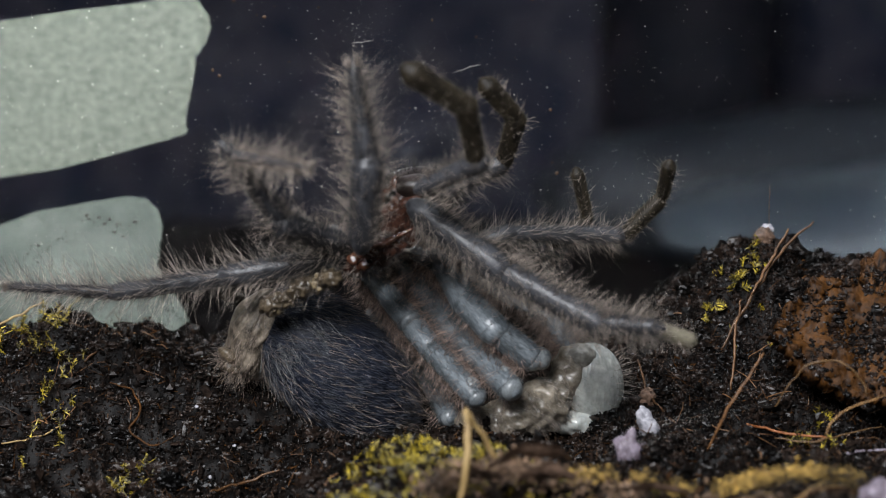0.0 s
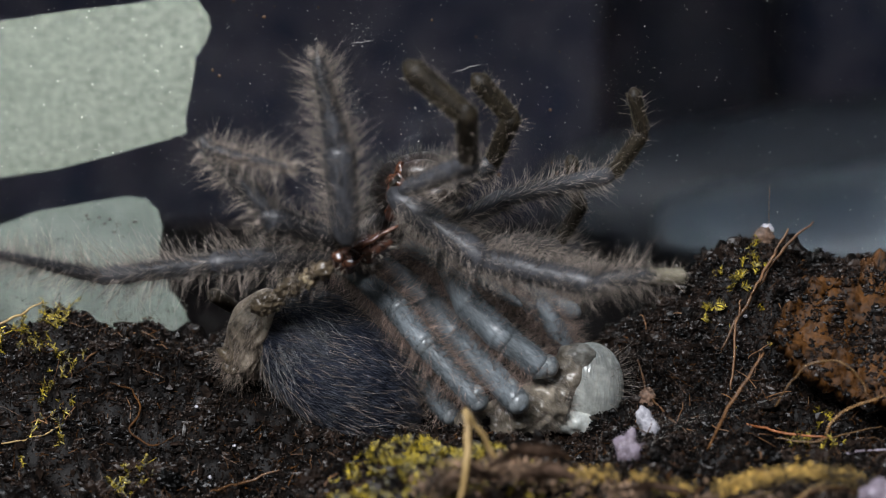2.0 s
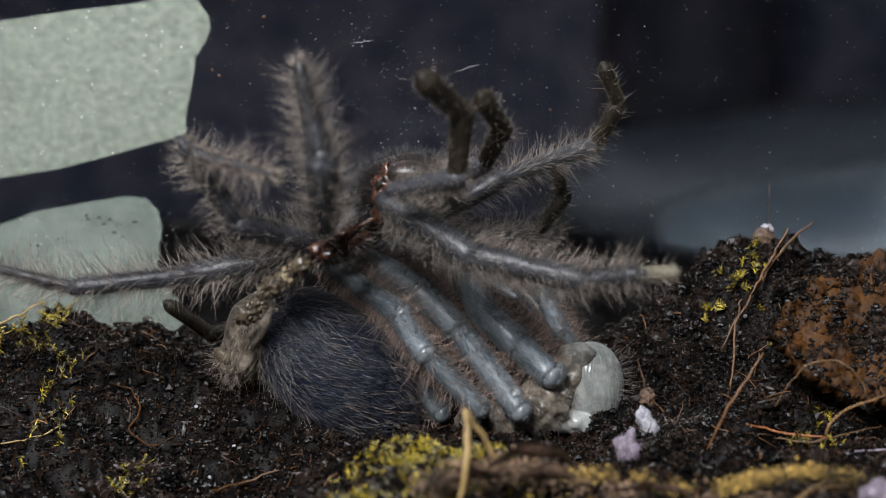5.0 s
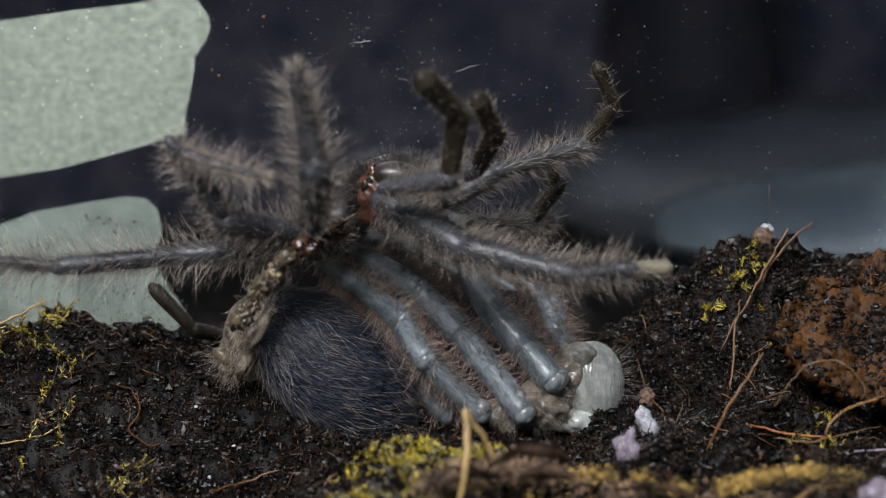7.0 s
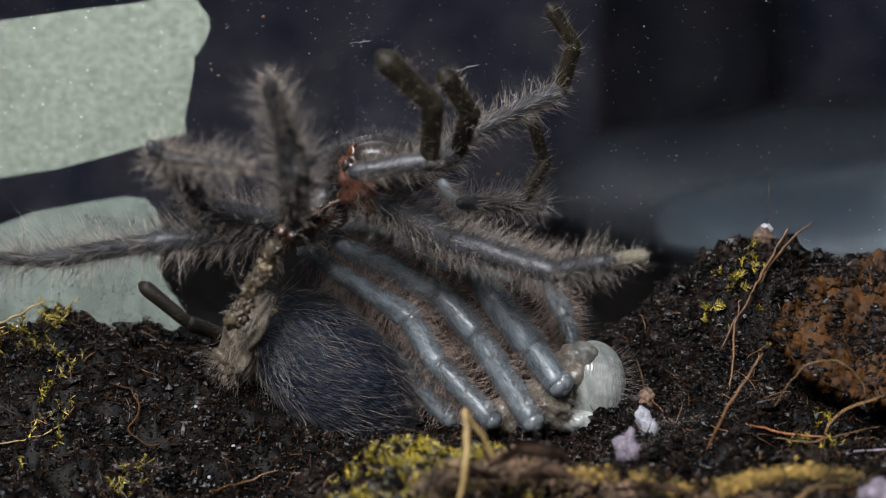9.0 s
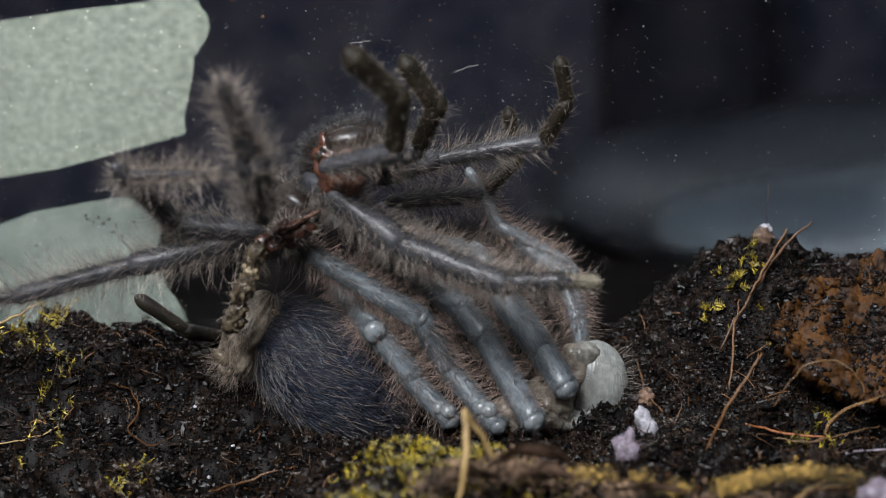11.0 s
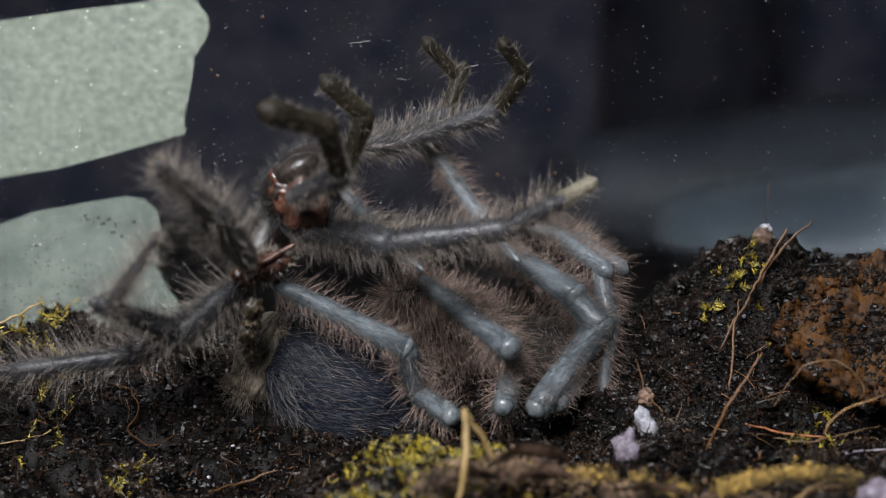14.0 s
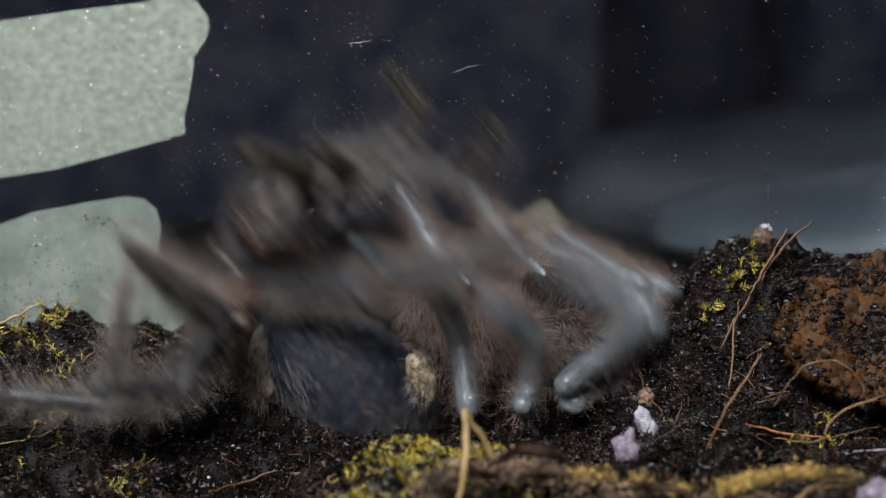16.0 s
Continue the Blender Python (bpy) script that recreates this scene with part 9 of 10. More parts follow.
    at("L5", 14.533, (0.0175, 0.0175, 0.0291), (0.0207, 0.0175, 0.0273), (0.0256, 0.0136, 0.0238), (0.0259, 0.0090, 0.0168))
    at("L5", 14.6, (0.0167, 0.0175, 0.0258), (0.0207, 0.0175, 0.0246), (0.0265, 0.0141, 0.0217), (0.0262, 0.0090, 0.0153))
    at("L5", 14.8, (0.0167, 0.0175, 0.0262), (0.0207, 0.0175, 0.0249), (0.0265, 0.0140, 0.0219), (0.0262, 0.0090, 0.0153))
    at("L5", 14.967, (0.0172, 0.0175, 0.0309), (0.0212, 0.0175, 0.0277), (0.0269, 0.0113, 0.0234), (0.0263, 0.0090, 0.0146))
    at("L5", 15.033, (0.0159, 0.0175, 0.0279), (0.0204, 0.0175, 0.0257), (0.0267, 0.0131, 0.0221), (0.0263, 0.0090, 0.0146))
    at("L5", 15.3, (0.0177, 0.0175, 0.0251), (0.0218, 0.0175, 0.0236), (0.0280, 0.0137, 0.0206), (0.0265, 0.0090, 0.0139))
    at("L5", 15.4, (0.0206, 0.0175, 0.0211), (0.0244, 0.0175, 0.0202), (0.0304, 0.0138, 0.0182), (0.0268, 0.0090, 0.0121))
    at("L5", 15.467, (0.0188, 0.0175, 0.0237), (0.0232, 0.0175, 0.0220), (0.0297, 0.0131, 0.0191), (0.0268, 0.0090, 0.0121))
    at("L5", 15.533, (0.0188, 0.0175, 0.0237), (0.0232, 0.0175, 0.0220), (0.0297, 0.0131, 0.0191), (0.0268, 0.0090, 0.0121))
    at("L5", 15.6, (0.0188, 0.0175, 0.0237), (0.0232, 0.0175, 0.0220), (0.0297, 0.0131, 0.0191), (0.0268, 0.0090, 0.0121))
    at("L5", 15.85, (0.0188, 0.0175, 0.0237), (0.0232, 0.0175, 0.0220), (0.0297, 0.0131, 0.0191), (0.0268, 0.0090, 0.0121))
    at("L5", 15.967, (0.0162, 0.0175, 0.0290), (0.0212, 0.0142, 0.0259), (0.0284, 0.0090, 0.0215), (0.0268, 0.0090, 0.0121))
    at("L5", 16, (0.0188, 0.0175, 0.0264), (0.0232, 0.0175, 0.0237), (0.0296, 0.0118, 0.0202), (0.0268, 0.0090, 0.0121))
    drive("L5")
    at("L6", 0, (-0.0073, 0.0175, 0.0237), (-0.0003, 0.0175, 0.0220), (0.0064, 0.0102, 0.0205), (0.0113, 0.0050, 0.0179))
    at("L6", 6.5, (-0.0125, 0.0175, 0.0264), (-0.0056, 0.0169, 0.0247), (0.0039, 0.0095, 0.0232), (0.0096, 0.0050, 0.0205))
    at("L6", 9, (-0.0151, 0.0175, 0.0281), (-0.0081, 0.0151, 0.0267), (0.0030, 0.0095, 0.0249), (0.0088, 0.0050, 0.0222))
    at("L6", 11.5, (-0.0160, 0.0175, 0.0299), (-0.0081, 0.0149, 0.0283), (0.0035, 0.0099, 0.0265), (0.0088, 0.0050, 0.0238))
    at("L6", 12.5, (-0.0157, 0.0133, 0.0319), (-0.0075, 0.0106, 0.0294), (0.0060, 0.0106, 0.0277), (0.0100, 0.0050, 0.0251))
    at("L6", 13, (-0.0157, 0.0128, 0.0320), (-0.0075, 0.0104, 0.0290), (0.0056, 0.0104, 0.0273), (0.0100, 0.0050, 0.0247))
    at("L6", 13.4, (-0.0157, 0.0130, 0.0315), (-0.0075, 0.0105, 0.0287), (0.0056, 0.0105, 0.0272), (0.0100, 0.0050, 0.0247))
    at("L6", 13.5, (-0.0055, 0.0175, 0.0285), (-0.0015, 0.0175, 0.0268), (0.0051, 0.0107, 0.0259), (0.0098, 0.0050, 0.0247))
    at("L6", 13.6, (-0.0077, 0.0175, 0.0360), (-0.0033, 0.0149, 0.0325), (0.0022, 0.0059, 0.0288), (0.0096, 0.0050, 0.0247))
    at("L6", 13.7, (-0.0077, 0.0175, 0.0364), (-0.0033, 0.0139, 0.0329), (0.0022, 0.0050, 0.0290), (0.0096, 0.0050, 0.0247))
    at("L6", 14, (-0.0040, 0.0175, 0.0429), (0.0005, 0.0165, 0.0374), (0.0068, 0.0105, 0.0290), (0.0104, 0.0050, 0.0255))
    at("L6", 14.1, (-0.0027, 0.0175, 0.0416), (0.0015, 0.0175, 0.0363), (0.0074, 0.0107, 0.0285), (0.0107, 0.0050, 0.0254))
    at("L6", 14.2, (-0.0040, 0.0175, 0.0429), (0.0005, 0.0165, 0.0374), (0.0068, 0.0105, 0.0290), (0.0104, 0.0050, 0.0255))
    at("L6", 14.4, (-0.0035, 0.0175, 0.0429), (0.0008, 0.0167, 0.0373), (0.0070, 0.0105, 0.0290), (0.0104, 0.0050, 0.0255))
    at("L6", 14.467, (-0.0038, 0.0171, 0.0457), (0.0013, 0.0150, 0.0385), (0.0075, 0.0092, 0.0300), (0.0119, 0.0050, 0.0250))
    at("L6", 14.533, (0.0000, 0.0175, 0.0422), (0.0039, 0.0175, 0.0360), (0.0089, 0.0106, 0.0286), (0.0119, 0.0050, 0.0250))
    at("L6", 14.6, (0.0014, 0.0175, 0.0368), (0.0057, 0.0175, 0.0313), (0.0103, 0.0109, 0.0267), (0.0138, 0.0050, 0.0243))
    at("L6", 14.7, (0.0014, 0.0175, 0.0373), (0.0057, 0.0175, 0.0316), (0.0103, 0.0108, 0.0268), (0.0138, 0.0050, 0.0243))
    at("L6", 14.8, (0.0014, 0.0175, 0.0373), (0.0057, 0.0175, 0.0316), (0.0103, 0.0108, 0.0268), (0.0138, 0.0050, 0.0243))
    at("L6", 14.967, (0.0001, 0.0175, 0.0418), (0.0049, 0.0175, 0.0344), (0.0094, 0.0097, 0.0287), (0.0134, 0.0050, 0.0243))
    at("L6", 15.033, (-0.0012, 0.0175, 0.0388), (0.0040, 0.0175, 0.0324), (0.0090, 0.0101, 0.0276), (0.0134, 0.0050, 0.0243))
    at("L6", 15.1, (-0.0012, 0.0175, 0.0360), (0.0040, 0.0175, 0.0303), (0.0085, 0.0104, 0.0269), (0.0129, 0.0050, 0.0243))
    at("L6", 15.3, (-0.0012, 0.0175, 0.0360), (0.0040, 0.0175, 0.0303), (0.0085, 0.0104, 0.0269), (0.0129, 0.0050, 0.0243))
    at("L6", 15.4, (0.0049, 0.0175, 0.0316), (0.0086, 0.0175, 0.0264), (0.0117, 0.0116, 0.0241), (0.0142, 0.0050, 0.0234))
    at("L6", 15.467, (0.0031, 0.0175, 0.0342), (0.0075, 0.0175, 0.0281), (0.0111, 0.0113, 0.0250), (0.0142, 0.0050, 0.0234))
    at("L6", 15.533, (0.0031, 0.0175, 0.0342), (0.0075, 0.0175, 0.0281), (0.0111, 0.0113, 0.0250), (0.0142, 0.0050, 0.0234))
    at("L6", 15.6, (0.0031, 0.0175, 0.0342), (0.0075, 0.0175, 0.0281), (0.0111, 0.0113, 0.0250), (0.0142, 0.0050, 0.0234))
    at("L6", 15.85, (0.0031, 0.0175, 0.0342), (0.0075, 0.0175, 0.0281), (0.0111, 0.0113, 0.0250), (0.0142, 0.0050, 0.0234))
    at("L6", 15.967, (0.0005, 0.0175, 0.0394), (0.0057, 0.0175, 0.0316), (0.0102, 0.0103, 0.0269), (0.0142, 0.0050, 0.0234))
    at("L6", 16, (0.0031, 0.0175, 0.0368), (0.0075, 0.0175, 0.0299), (0.0111, 0.0110, 0.0259), (0.0142, 0.0050, 0.0234))
    drive("L6")
    at("L7", 0, (-0.0056, 0.0175, 0.0246), (-0.0020, 0.0099, 0.0240), (0.0021, 0.0040, 0.0223))
    at("L7", 11.5, (-0.0108, 0.0175, 0.0264), (-0.0071, 0.0094, 0.0257), (-0.0020, 0.0040, 0.0240))
    at("L7", 13, (-0.0125, 0.0172, 0.0264), (-0.0079, 0.0088, 0.0258), (-0.0020, 0.0040, 0.0240))
    at("L7", 13.4, (-0.0125, 0.0173, 0.0259), (-0.0079, 0.0089, 0.0256), (-0.0020, 0.0040, 0.0240))
    at("L7", 13.5, (-0.0084, 0.0175, 0.0242), (-0.0071, 0.0107, 0.0248), (-0.0041, 0.0040, 0.0245))
    at("L7", 13.6, (-0.0142, 0.0164, 0.0322), (-0.0104, 0.0082, 0.0291), (-0.0053, 0.0040, 0.0248))
    at("L7", 13.7, (-0.0142, 0.0162, 0.0326), (-0.0104, 0.0081, 0.0293), (-0.0053, 0.0040, 0.0248))
    at("L7", 14, (-0.0143, 0.0150, 0.0332), (-0.0087, 0.0087, 0.0275), (-0.0036, 0.0040, 0.0240))
    at("L7", 14.1, (-0.0130, 0.0161, 0.0320), (-0.0080, 0.0092, 0.0270), (-0.0033, 0.0040, 0.0240))
    at("L7", 14.2, (-0.0143, 0.0150, 0.0332), (-0.0087, 0.0087, 0.0275), (-0.0036, 0.0040, 0.0240))
    at("L7", 14.4, (-0.0138, 0.0152, 0.0332), (-0.0085, 0.0088, 0.0275), (-0.0036, 0.0040, 0.0240))
    at("L7", 14.467, (-0.0133, 0.0081, 0.0381), (-0.0076, 0.0040, 0.0303), (-0.0019, 0.0040, 0.0240))
    at("L7", 14.533, (-0.0099, 0.0158, 0.0339), (-0.0059, 0.0090, 0.0280), (-0.0019, 0.0040, 0.0240))
    at("L7", 14.6, (-0.0082, 0.0172, 0.0303), (-0.0041, 0.0095, 0.0264), (0.0005, 0.0040, 0.0240))
    at("L7", 14.7, (-0.0081, 0.0170, 0.0308), (-0.0041, 0.0094, 0.0266), (0.0005, 0.0040, 0.0240))
    at("L7", 14.8, (-0.0081, 0.0170, 0.0308), (-0.0041, 0.0094, 0.0266), (0.0005, 0.0040, 0.0240))
    at("L7", 14.967, (-0.0074, 0.0135, 0.0370), (-0.0035, 0.0076, 0.0298), (0.0005, 0.0040, 0.0240))
    at("L7", 15.033, (-0.0087, 0.0153, 0.0338), (-0.0041, 0.0085, 0.0282), (0.0005, 0.0040, 0.0240))
    at("L7", 15.1, (-0.0068, 0.0170, 0.0321), (-0.0029, 0.0096, 0.0274), (0.0005, 0.0040, 0.0240))
    at("L7", 15.3, (-0.0068, 0.0170, 0.0321), (-0.0029, 0.0096, 0.0274), (0.0005, 0.0040, 0.0240))
    at("L7", 15.4, (-0.0037, 0.0175, 0.0277), (0.0001, 0.0106, 0.0226), (0.0030, 0.0040, 0.0223))
    at("L7", 15.467, (-0.0054, 0.0162, 0.0305), (-0.0008, 0.0101, 0.0239), (0.0030, 0.0040, 0.0223))
    at("L7", 15.533, (-0.0054, 0.0162, 0.0305), (-0.0008, 0.0101, 0.0239), (0.0030, 0.0040, 0.0223))
    at("L7", 15.6, (-0.0054, 0.0162, 0.0305), (-0.0008, 0.0101, 0.0239), (0.0030, 0.0040, 0.0223))
    at("L7", 15.85, (-0.0054, 0.0162, 0.0305), (-0.0008, 0.0101, 0.0239), (0.0030, 0.0040, 0.0223))
    at("L7", 15.967, (-0.0077, 0.0081, 0.0364), (-0.0020, 0.0081, 0.0268), (0.0030, 0.0040, 0.0223))
    at("L7", 16, (-0.0053, 0.0145, 0.0332), (-0.0008, 0.0096, 0.0253), (0.0030, 0.0040, 0.0223))
    drive("L7")
    at("K", 0, (-0.0119, 0.0040, 0.0252), (-0.0085, 0.0090, 0.0288), (-0.0050, 0.0140, 0.0324))
    at("K", 2, (-0.0139, 0.0040, 0.0257), (-0.0091, 0.0073, 0.0302), (-0.0041, 0.0107, 0.0349))
    at("K", 3.5, (-0.0160, 0.0040, 0.0261), (-0.0105, 0.0068, 0.0305), (-0.0050, 0.0096, 0.0350))
    at("K", 6.5, (-0.0189, 0.0040, 0.0273), (-0.0133, 0.0074, 0.0309), (-0.0075, 0.0107, 0.0345))
    at("K", 7.5, (-0.0205, 0.0040, 0.0277), (-0.0147, 0.0071, 0.0313), (-0.0088, 0.0102, 0.0350))
    at("K", 9, (-0.0222, 0.0040, 0.0294), (-0.0165, 0.0070, 0.0334), (-0.0108, 0.0100, 0.0375))
    at("K", 11.5, (-0.0267, 0.0040, 0.0277), (-0.0215, 0.0040, 0.0340), (-0.0163, 0.0040, 0.0401))
    at("K", 12, (-0.0288, 0.0040, 0.0277), (-0.0239, 0.0052, 0.0338), (-0.0189, 0.0064, 0.0399))
    at("K", 12.5, (-0.0300, 0.0040, 0.0277), (-0.0253, 0.0057, 0.0338), (-0.0207, 0.0074, 0.0398))
    at("K", 13, (-0.0304, 0.0040, 0.0282), (-0.0267, 0.0068, 0.0341), (-0.0229, 0.0096, 0.0401))
    at("K", 13.4, (-0.0304, 0.0040, 0.0275), (-0.0267, 0.0068, 0.0334), (-0.0230, 0.0096, 0.0394))
    at("K", 13.5, (-0.0263, 0.0040, 0.0213), (-0.0229, 0.0070, 0.0272), (-0.0193, 0.0101, 0.0331))
    at("K", 13.6, (-0.0272, 0.0040, 0.0221), (-0.0239, 0.0072, 0.0279), (-0.0206, 0.0103, 0.0339))
    at("K", 13.7, (-0.0272, 0.0040, 0.0227), (-0.0239, 0.0072, 0.0286), (-0.0206, 0.0103, 0.0345))
    at("K", 14, (-0.0284, 0.0040, 0.0232), (-0.0247, 0.0065, 0.0293), (-0.0208, 0.0089, 0.0355))
    at("K", 14.1, (-0.0280, 0.0040, 0.0193), (-0.0243, 0.0065, 0.0254), (-0.0204, 0.0090, 0.0316))
    at("K", 14.2, (-0.0284, 0.0040, 0.0232), (-0.0247, 0.0065, 0.0293), (-0.0208, 0.0089, 0.0355))
    at("K", 14.4, (-0.0280, 0.0040, 0.0223), (-0.0243, 0.0065, 0.0285), (-0.0204, 0.0089, 0.0347))
    at("K", 14.467, (-0.0314, 0.0040, 0.0247), (-0.0277, 0.0067, 0.0307), (-0.0240, 0.0094, 0.0369))
    at("K", 14.533, (-0.0294, 0.0040, 0.0188), (-0.0257, 0.0067, 0.0249), (-0.0220, 0.0094, 0.0310))
    at("K", 14.6, (-0.0276, 0.0040, 0.0215), (-0.0241, 0.0070, 0.0273), (-0.0205, 0.0100, 0.0333))
    at("K", 14.7, (-0.0276, 0.0040, 0.0219), (-0.0241, 0.0070, 0.0278), (-0.0205, 0.0100, 0.0337))
    at("K", 14.8, (-0.0276, 0.0040, 0.0219), (-0.0241, 0.0070, 0.0278), (-0.0205, 0.0100, 0.0337))
    at("K", 14.967, (-0.0283, 0.0040, 0.0286), (-0.0248, 0.0067, 0.0347), (-0.0212, 0.0093, 0.0409))
    at("K", 15.033, (-0.0322, 0.0040, 0.0206), (-0.0287, 0.0067, 0.0268), (-0.0251, 0.0093, 0.0330))
    at("K", 15.1, (-0.0276, 0.0040, 0.0211), (-0.0240, 0.0063, 0.0274), (-0.0204, 0.0086, 0.0339))
    at("K", 15.3, (-0.0276, 0.0040, 0.0215), (-0.0240, 0.0063, 0.0279), (-0.0204, 0.0086, 0.0343))
    at("K", 15.4, (-0.0219, 0.0040, 0.0126), (-0.0178, 0.0050, 0.0194), (-0.0136, 0.0061, 0.0262))
    at("K", 15.467, (-0.0264, 0.0040, 0.0177), (-0.0223, 0.0050, 0.0245), (-0.0182, 0.0061, 0.0312))
    at("K", 15.533, (-0.0289, 0.0040, 0.0211), (-0.0247, 0.0050, 0.0278), (-0.0206, 0.0061, 0.0346))
    at("K", 15.6, (-0.0260, 0.0040, 0.0181), (-0.0219, 0.0050, 0.0249), (-0.0177, 0.0061, 0.0316))
    at("K", 15.85, (-0.0264, 0.0040, 0.0181), (-0.0223, 0.0050, 0.0249), (-0.0182, 0.0061, 0.0316))
    at("K", 15.967, (-0.0359, 0.0040, 0.0206), (-0.0318, 0.0050, 0.0274), (-0.0277, 0.0061, 0.0341))
    at("K", 16, (-0.0335, 0.0040, 0.0177), (-0.0294, 0.0050, 0.0245), (-0.0252, 0.0061, 0.0312))
    drive("K")
    at("M", 0, (-0.0151, -0.0100, 0.0241), (-0.0192, -0.0074, 0.0227), (-0.0249, -0.0062, 0.0199))
    at("M", 2, (-0.0163, -0.0100, 0.0253), (-0.0207, -0.0086, 0.0231), (-0.0261, -0.0066, 0.0200))
    at("M", 3.5, (-0.0174, -0.0100, 0.0257), (-0.0218, -0.0091, 0.0232), (-0.0268, -0.0069, 0.0196))
    at("M", 6.5, (-0.0209, -0.0100, 0.0265), (-0.0246, -0.0085, 0.0231), (-0.0288, -0.0085, 0.0181))
    at("M", 7.5, (-0.0214, -0.0100, 0.0273), (-0.0250, -0.0100, 0.0235), (-0.0289, -0.0100, 0.0184))
    at("M", 9, (-0.0228, -0.0100, 0.0281), (-0.0256, -0.0100, 0.0237), (-0.0292, -0.0100, 0.0186))
    at("M", 11.5, (-0.0259, -0.0100, 0.0277), (-0.0277, -0.0100, 0.0229), (-0.0300, -0.0078, 0.0171))
    at("M", 13, (-0.0279, -0.0100, 0.0277), (-0.0289, -0.0086, 0.0227), (-0.0301, -0.0062, 0.0167))
    at("M", 13.4, (-0.0279, -0.0100, 0.0274), (-0.0289, -0.0086, 0.0225), (-0.0301, -0.0062, 0.0164))
    at("M", 13.5, (-0.0259, -0.0100, 0.0229), (-0.0271, -0.0071, 0.0186), (-0.0280, -0.0029, 0.0137))
    at("M", 13.6, (-0.0260, -0.0100, 0.0219), (-0.0273, -0.0066, 0.0181), (-0.0279, -0.0019, 0.0140))
    at("M", 13.7, (-0.0260, -0.0100, 0.0222), (-0.0273, -0.0066, 0.0184), (-0.0279, -0.0019, 0.0142))
    at("M", 14.1, (-0.0256, -0.0100, 0.0200), (-0.0269, -0.0066, 0.0162), (-0.0275, -0.0019, 0.0120))
    at("M", 14.2, (-0.0258, -0.0100, 0.0215), (-0.0270, -0.0066, 0.0177), (-0.0277, -0.0019, 0.0136))
    at("M", 14.4, (-0.0256, -0.0100, 0.0212), (-0.0269, -0.0066, 0.0174), (-0.0275, -0.0019, 0.0132))
    at("M", 14.467, (-0.0268, -0.0100, 0.0217), (-0.0280, -0.0066, 0.0179), (-0.0288, -0.0019, 0.0138))
    at("M", 14.533, (-0.0261, -0.0100, 0.0195), (-0.0273, -0.0066, 0.0157), (-0.0280, -0.0019, 0.0114))
    at("M", 14.6, (-0.0252, -0.0100, 0.0199), (-0.0265, -0.0066, 0.0161), (-0.0273, -0.0019, 0.0119))
    at("M", 14.8, (-0.0252, -0.0100, 0.0201), (-0.0265, -0.0066, 0.0163), (-0.0273, -0.0019, 0.0121))
    at("M", 14.967, (-0.0254, -0.0100, 0.0224), (-0.0266, -0.0066, 0.0186), (-0.0274, -0.0019, 0.0144))
    at("M", 15.033, (-0.0268, -0.0100, 0.0193), (-0.0281, -0.0066, 0.0155), (-0.0289, -0.0019, 0.0113))
    at("M", 15.3, (-0.0249, -0.0100, 0.0194), (-0.0261, -0.0066, 0.0156), (-0.0270, -0.0019, 0.0114))
    at("M", 15.4, (-0.0230, -0.0100, 0.0161), (-0.0242, -0.0066, 0.0122), (-0.0251, -0.0019, 0.0079))
    at("M", 15.467, (-0.0247, -0.0100, 0.0180), (-0.0259, -0.0066, 0.0142), (-0.0269, -0.0019, 0.0099))
    at("M", 15.533, (-0.0256, -0.0100, 0.0193), (-0.0268, -0.0066, 0.0155), (-0.0278, -0.0019, 0.0113))
    at("M", 15.6, (-0.0245, -0.0100, 0.0182), (-0.0257, -0.0066, 0.0143), (-0.0267, -0.0019, 0.0101))
    at("M", 15.85, (-0.0247, -0.0100, 0.0182), (-0.0259, -0.0066, 0.0143), (-0.0269, -0.0019, 0.0101))
    at("M", 15.967, (-0.0283, -0.0100, 0.0192), (-0.0295, -0.0066, 0.0153), (-0.0306, -0.0019, 0.0111))
    at("M", 16, (-0.0274, -0.0100, 0.0180), (-0.0286, -0.0066, 0.0142), (-0.0297, -0.0019, 0.0099))
    drive("M")
    body_at(hub, 0, (-0.0096, -0.0070, 0.0270), 0, -25, 0)
    body_at(hub, 2, (-0.0116, -0.0070, 0.0274), 0, -25, 0)
    body_at(hub, 3.5, (-0.0135, -0.0070, 0.0278), 0, -25, 0)
    body_at(hub, 6.5, (-0.0163, -0.0070, 0.0290), 0, -25, 0)
    body_at(hub, 7.5, (-0.0178, -0.0070, 0.0294), 0, -25, 0)
    body_at(hub, 9, (-0.0194, -0.0070, 0.0310), 0, -25, 0)
    body_at(hub, 11.5, (-0.0237, -0.0070, 0.0294), 0, -25, 0)
    body_at(hub, 12, (-0.0257, -0.0070, 0.0294), 0, -25, 0)
    body_at(hub, 12.5, (-0.0269, -0.0070, 0.0294), 0, -25, 0)
    body_at(hub, 13, (-0.0273, -0.0070, 0.0298), 0, -25, 0)
    body_at(hub, 13.4, (-0.0273, -0.0070, 0.0291), 0, -25, 0)
    body_at(hub, 13.5, (-0.0234, -0.0070, 0.0233), 0, -25, 0)
    body_at(hub, 13.6, (-0.0242, -0.0070, 0.0240), 0, -25, 0)
    body_at(hub, 13.7, (-0.0242, -0.0070, 0.0246), 0, -25, 0)
    body_at(hub, 14, (-0.0254, -0.0070, 0.0250), 0, -25, 0)
    body_at(hub, 14.1, (-0.0250, -0.0070, 0.0213), 0, -25, 0)
    body_at(hub, 14.2, (-0.0254, -0.0070, 0.0250), 0, -25, 0)
    body_at(hub, 14.4, (-0.0250, -0.0070, 0.0242), 0, -25, 0)
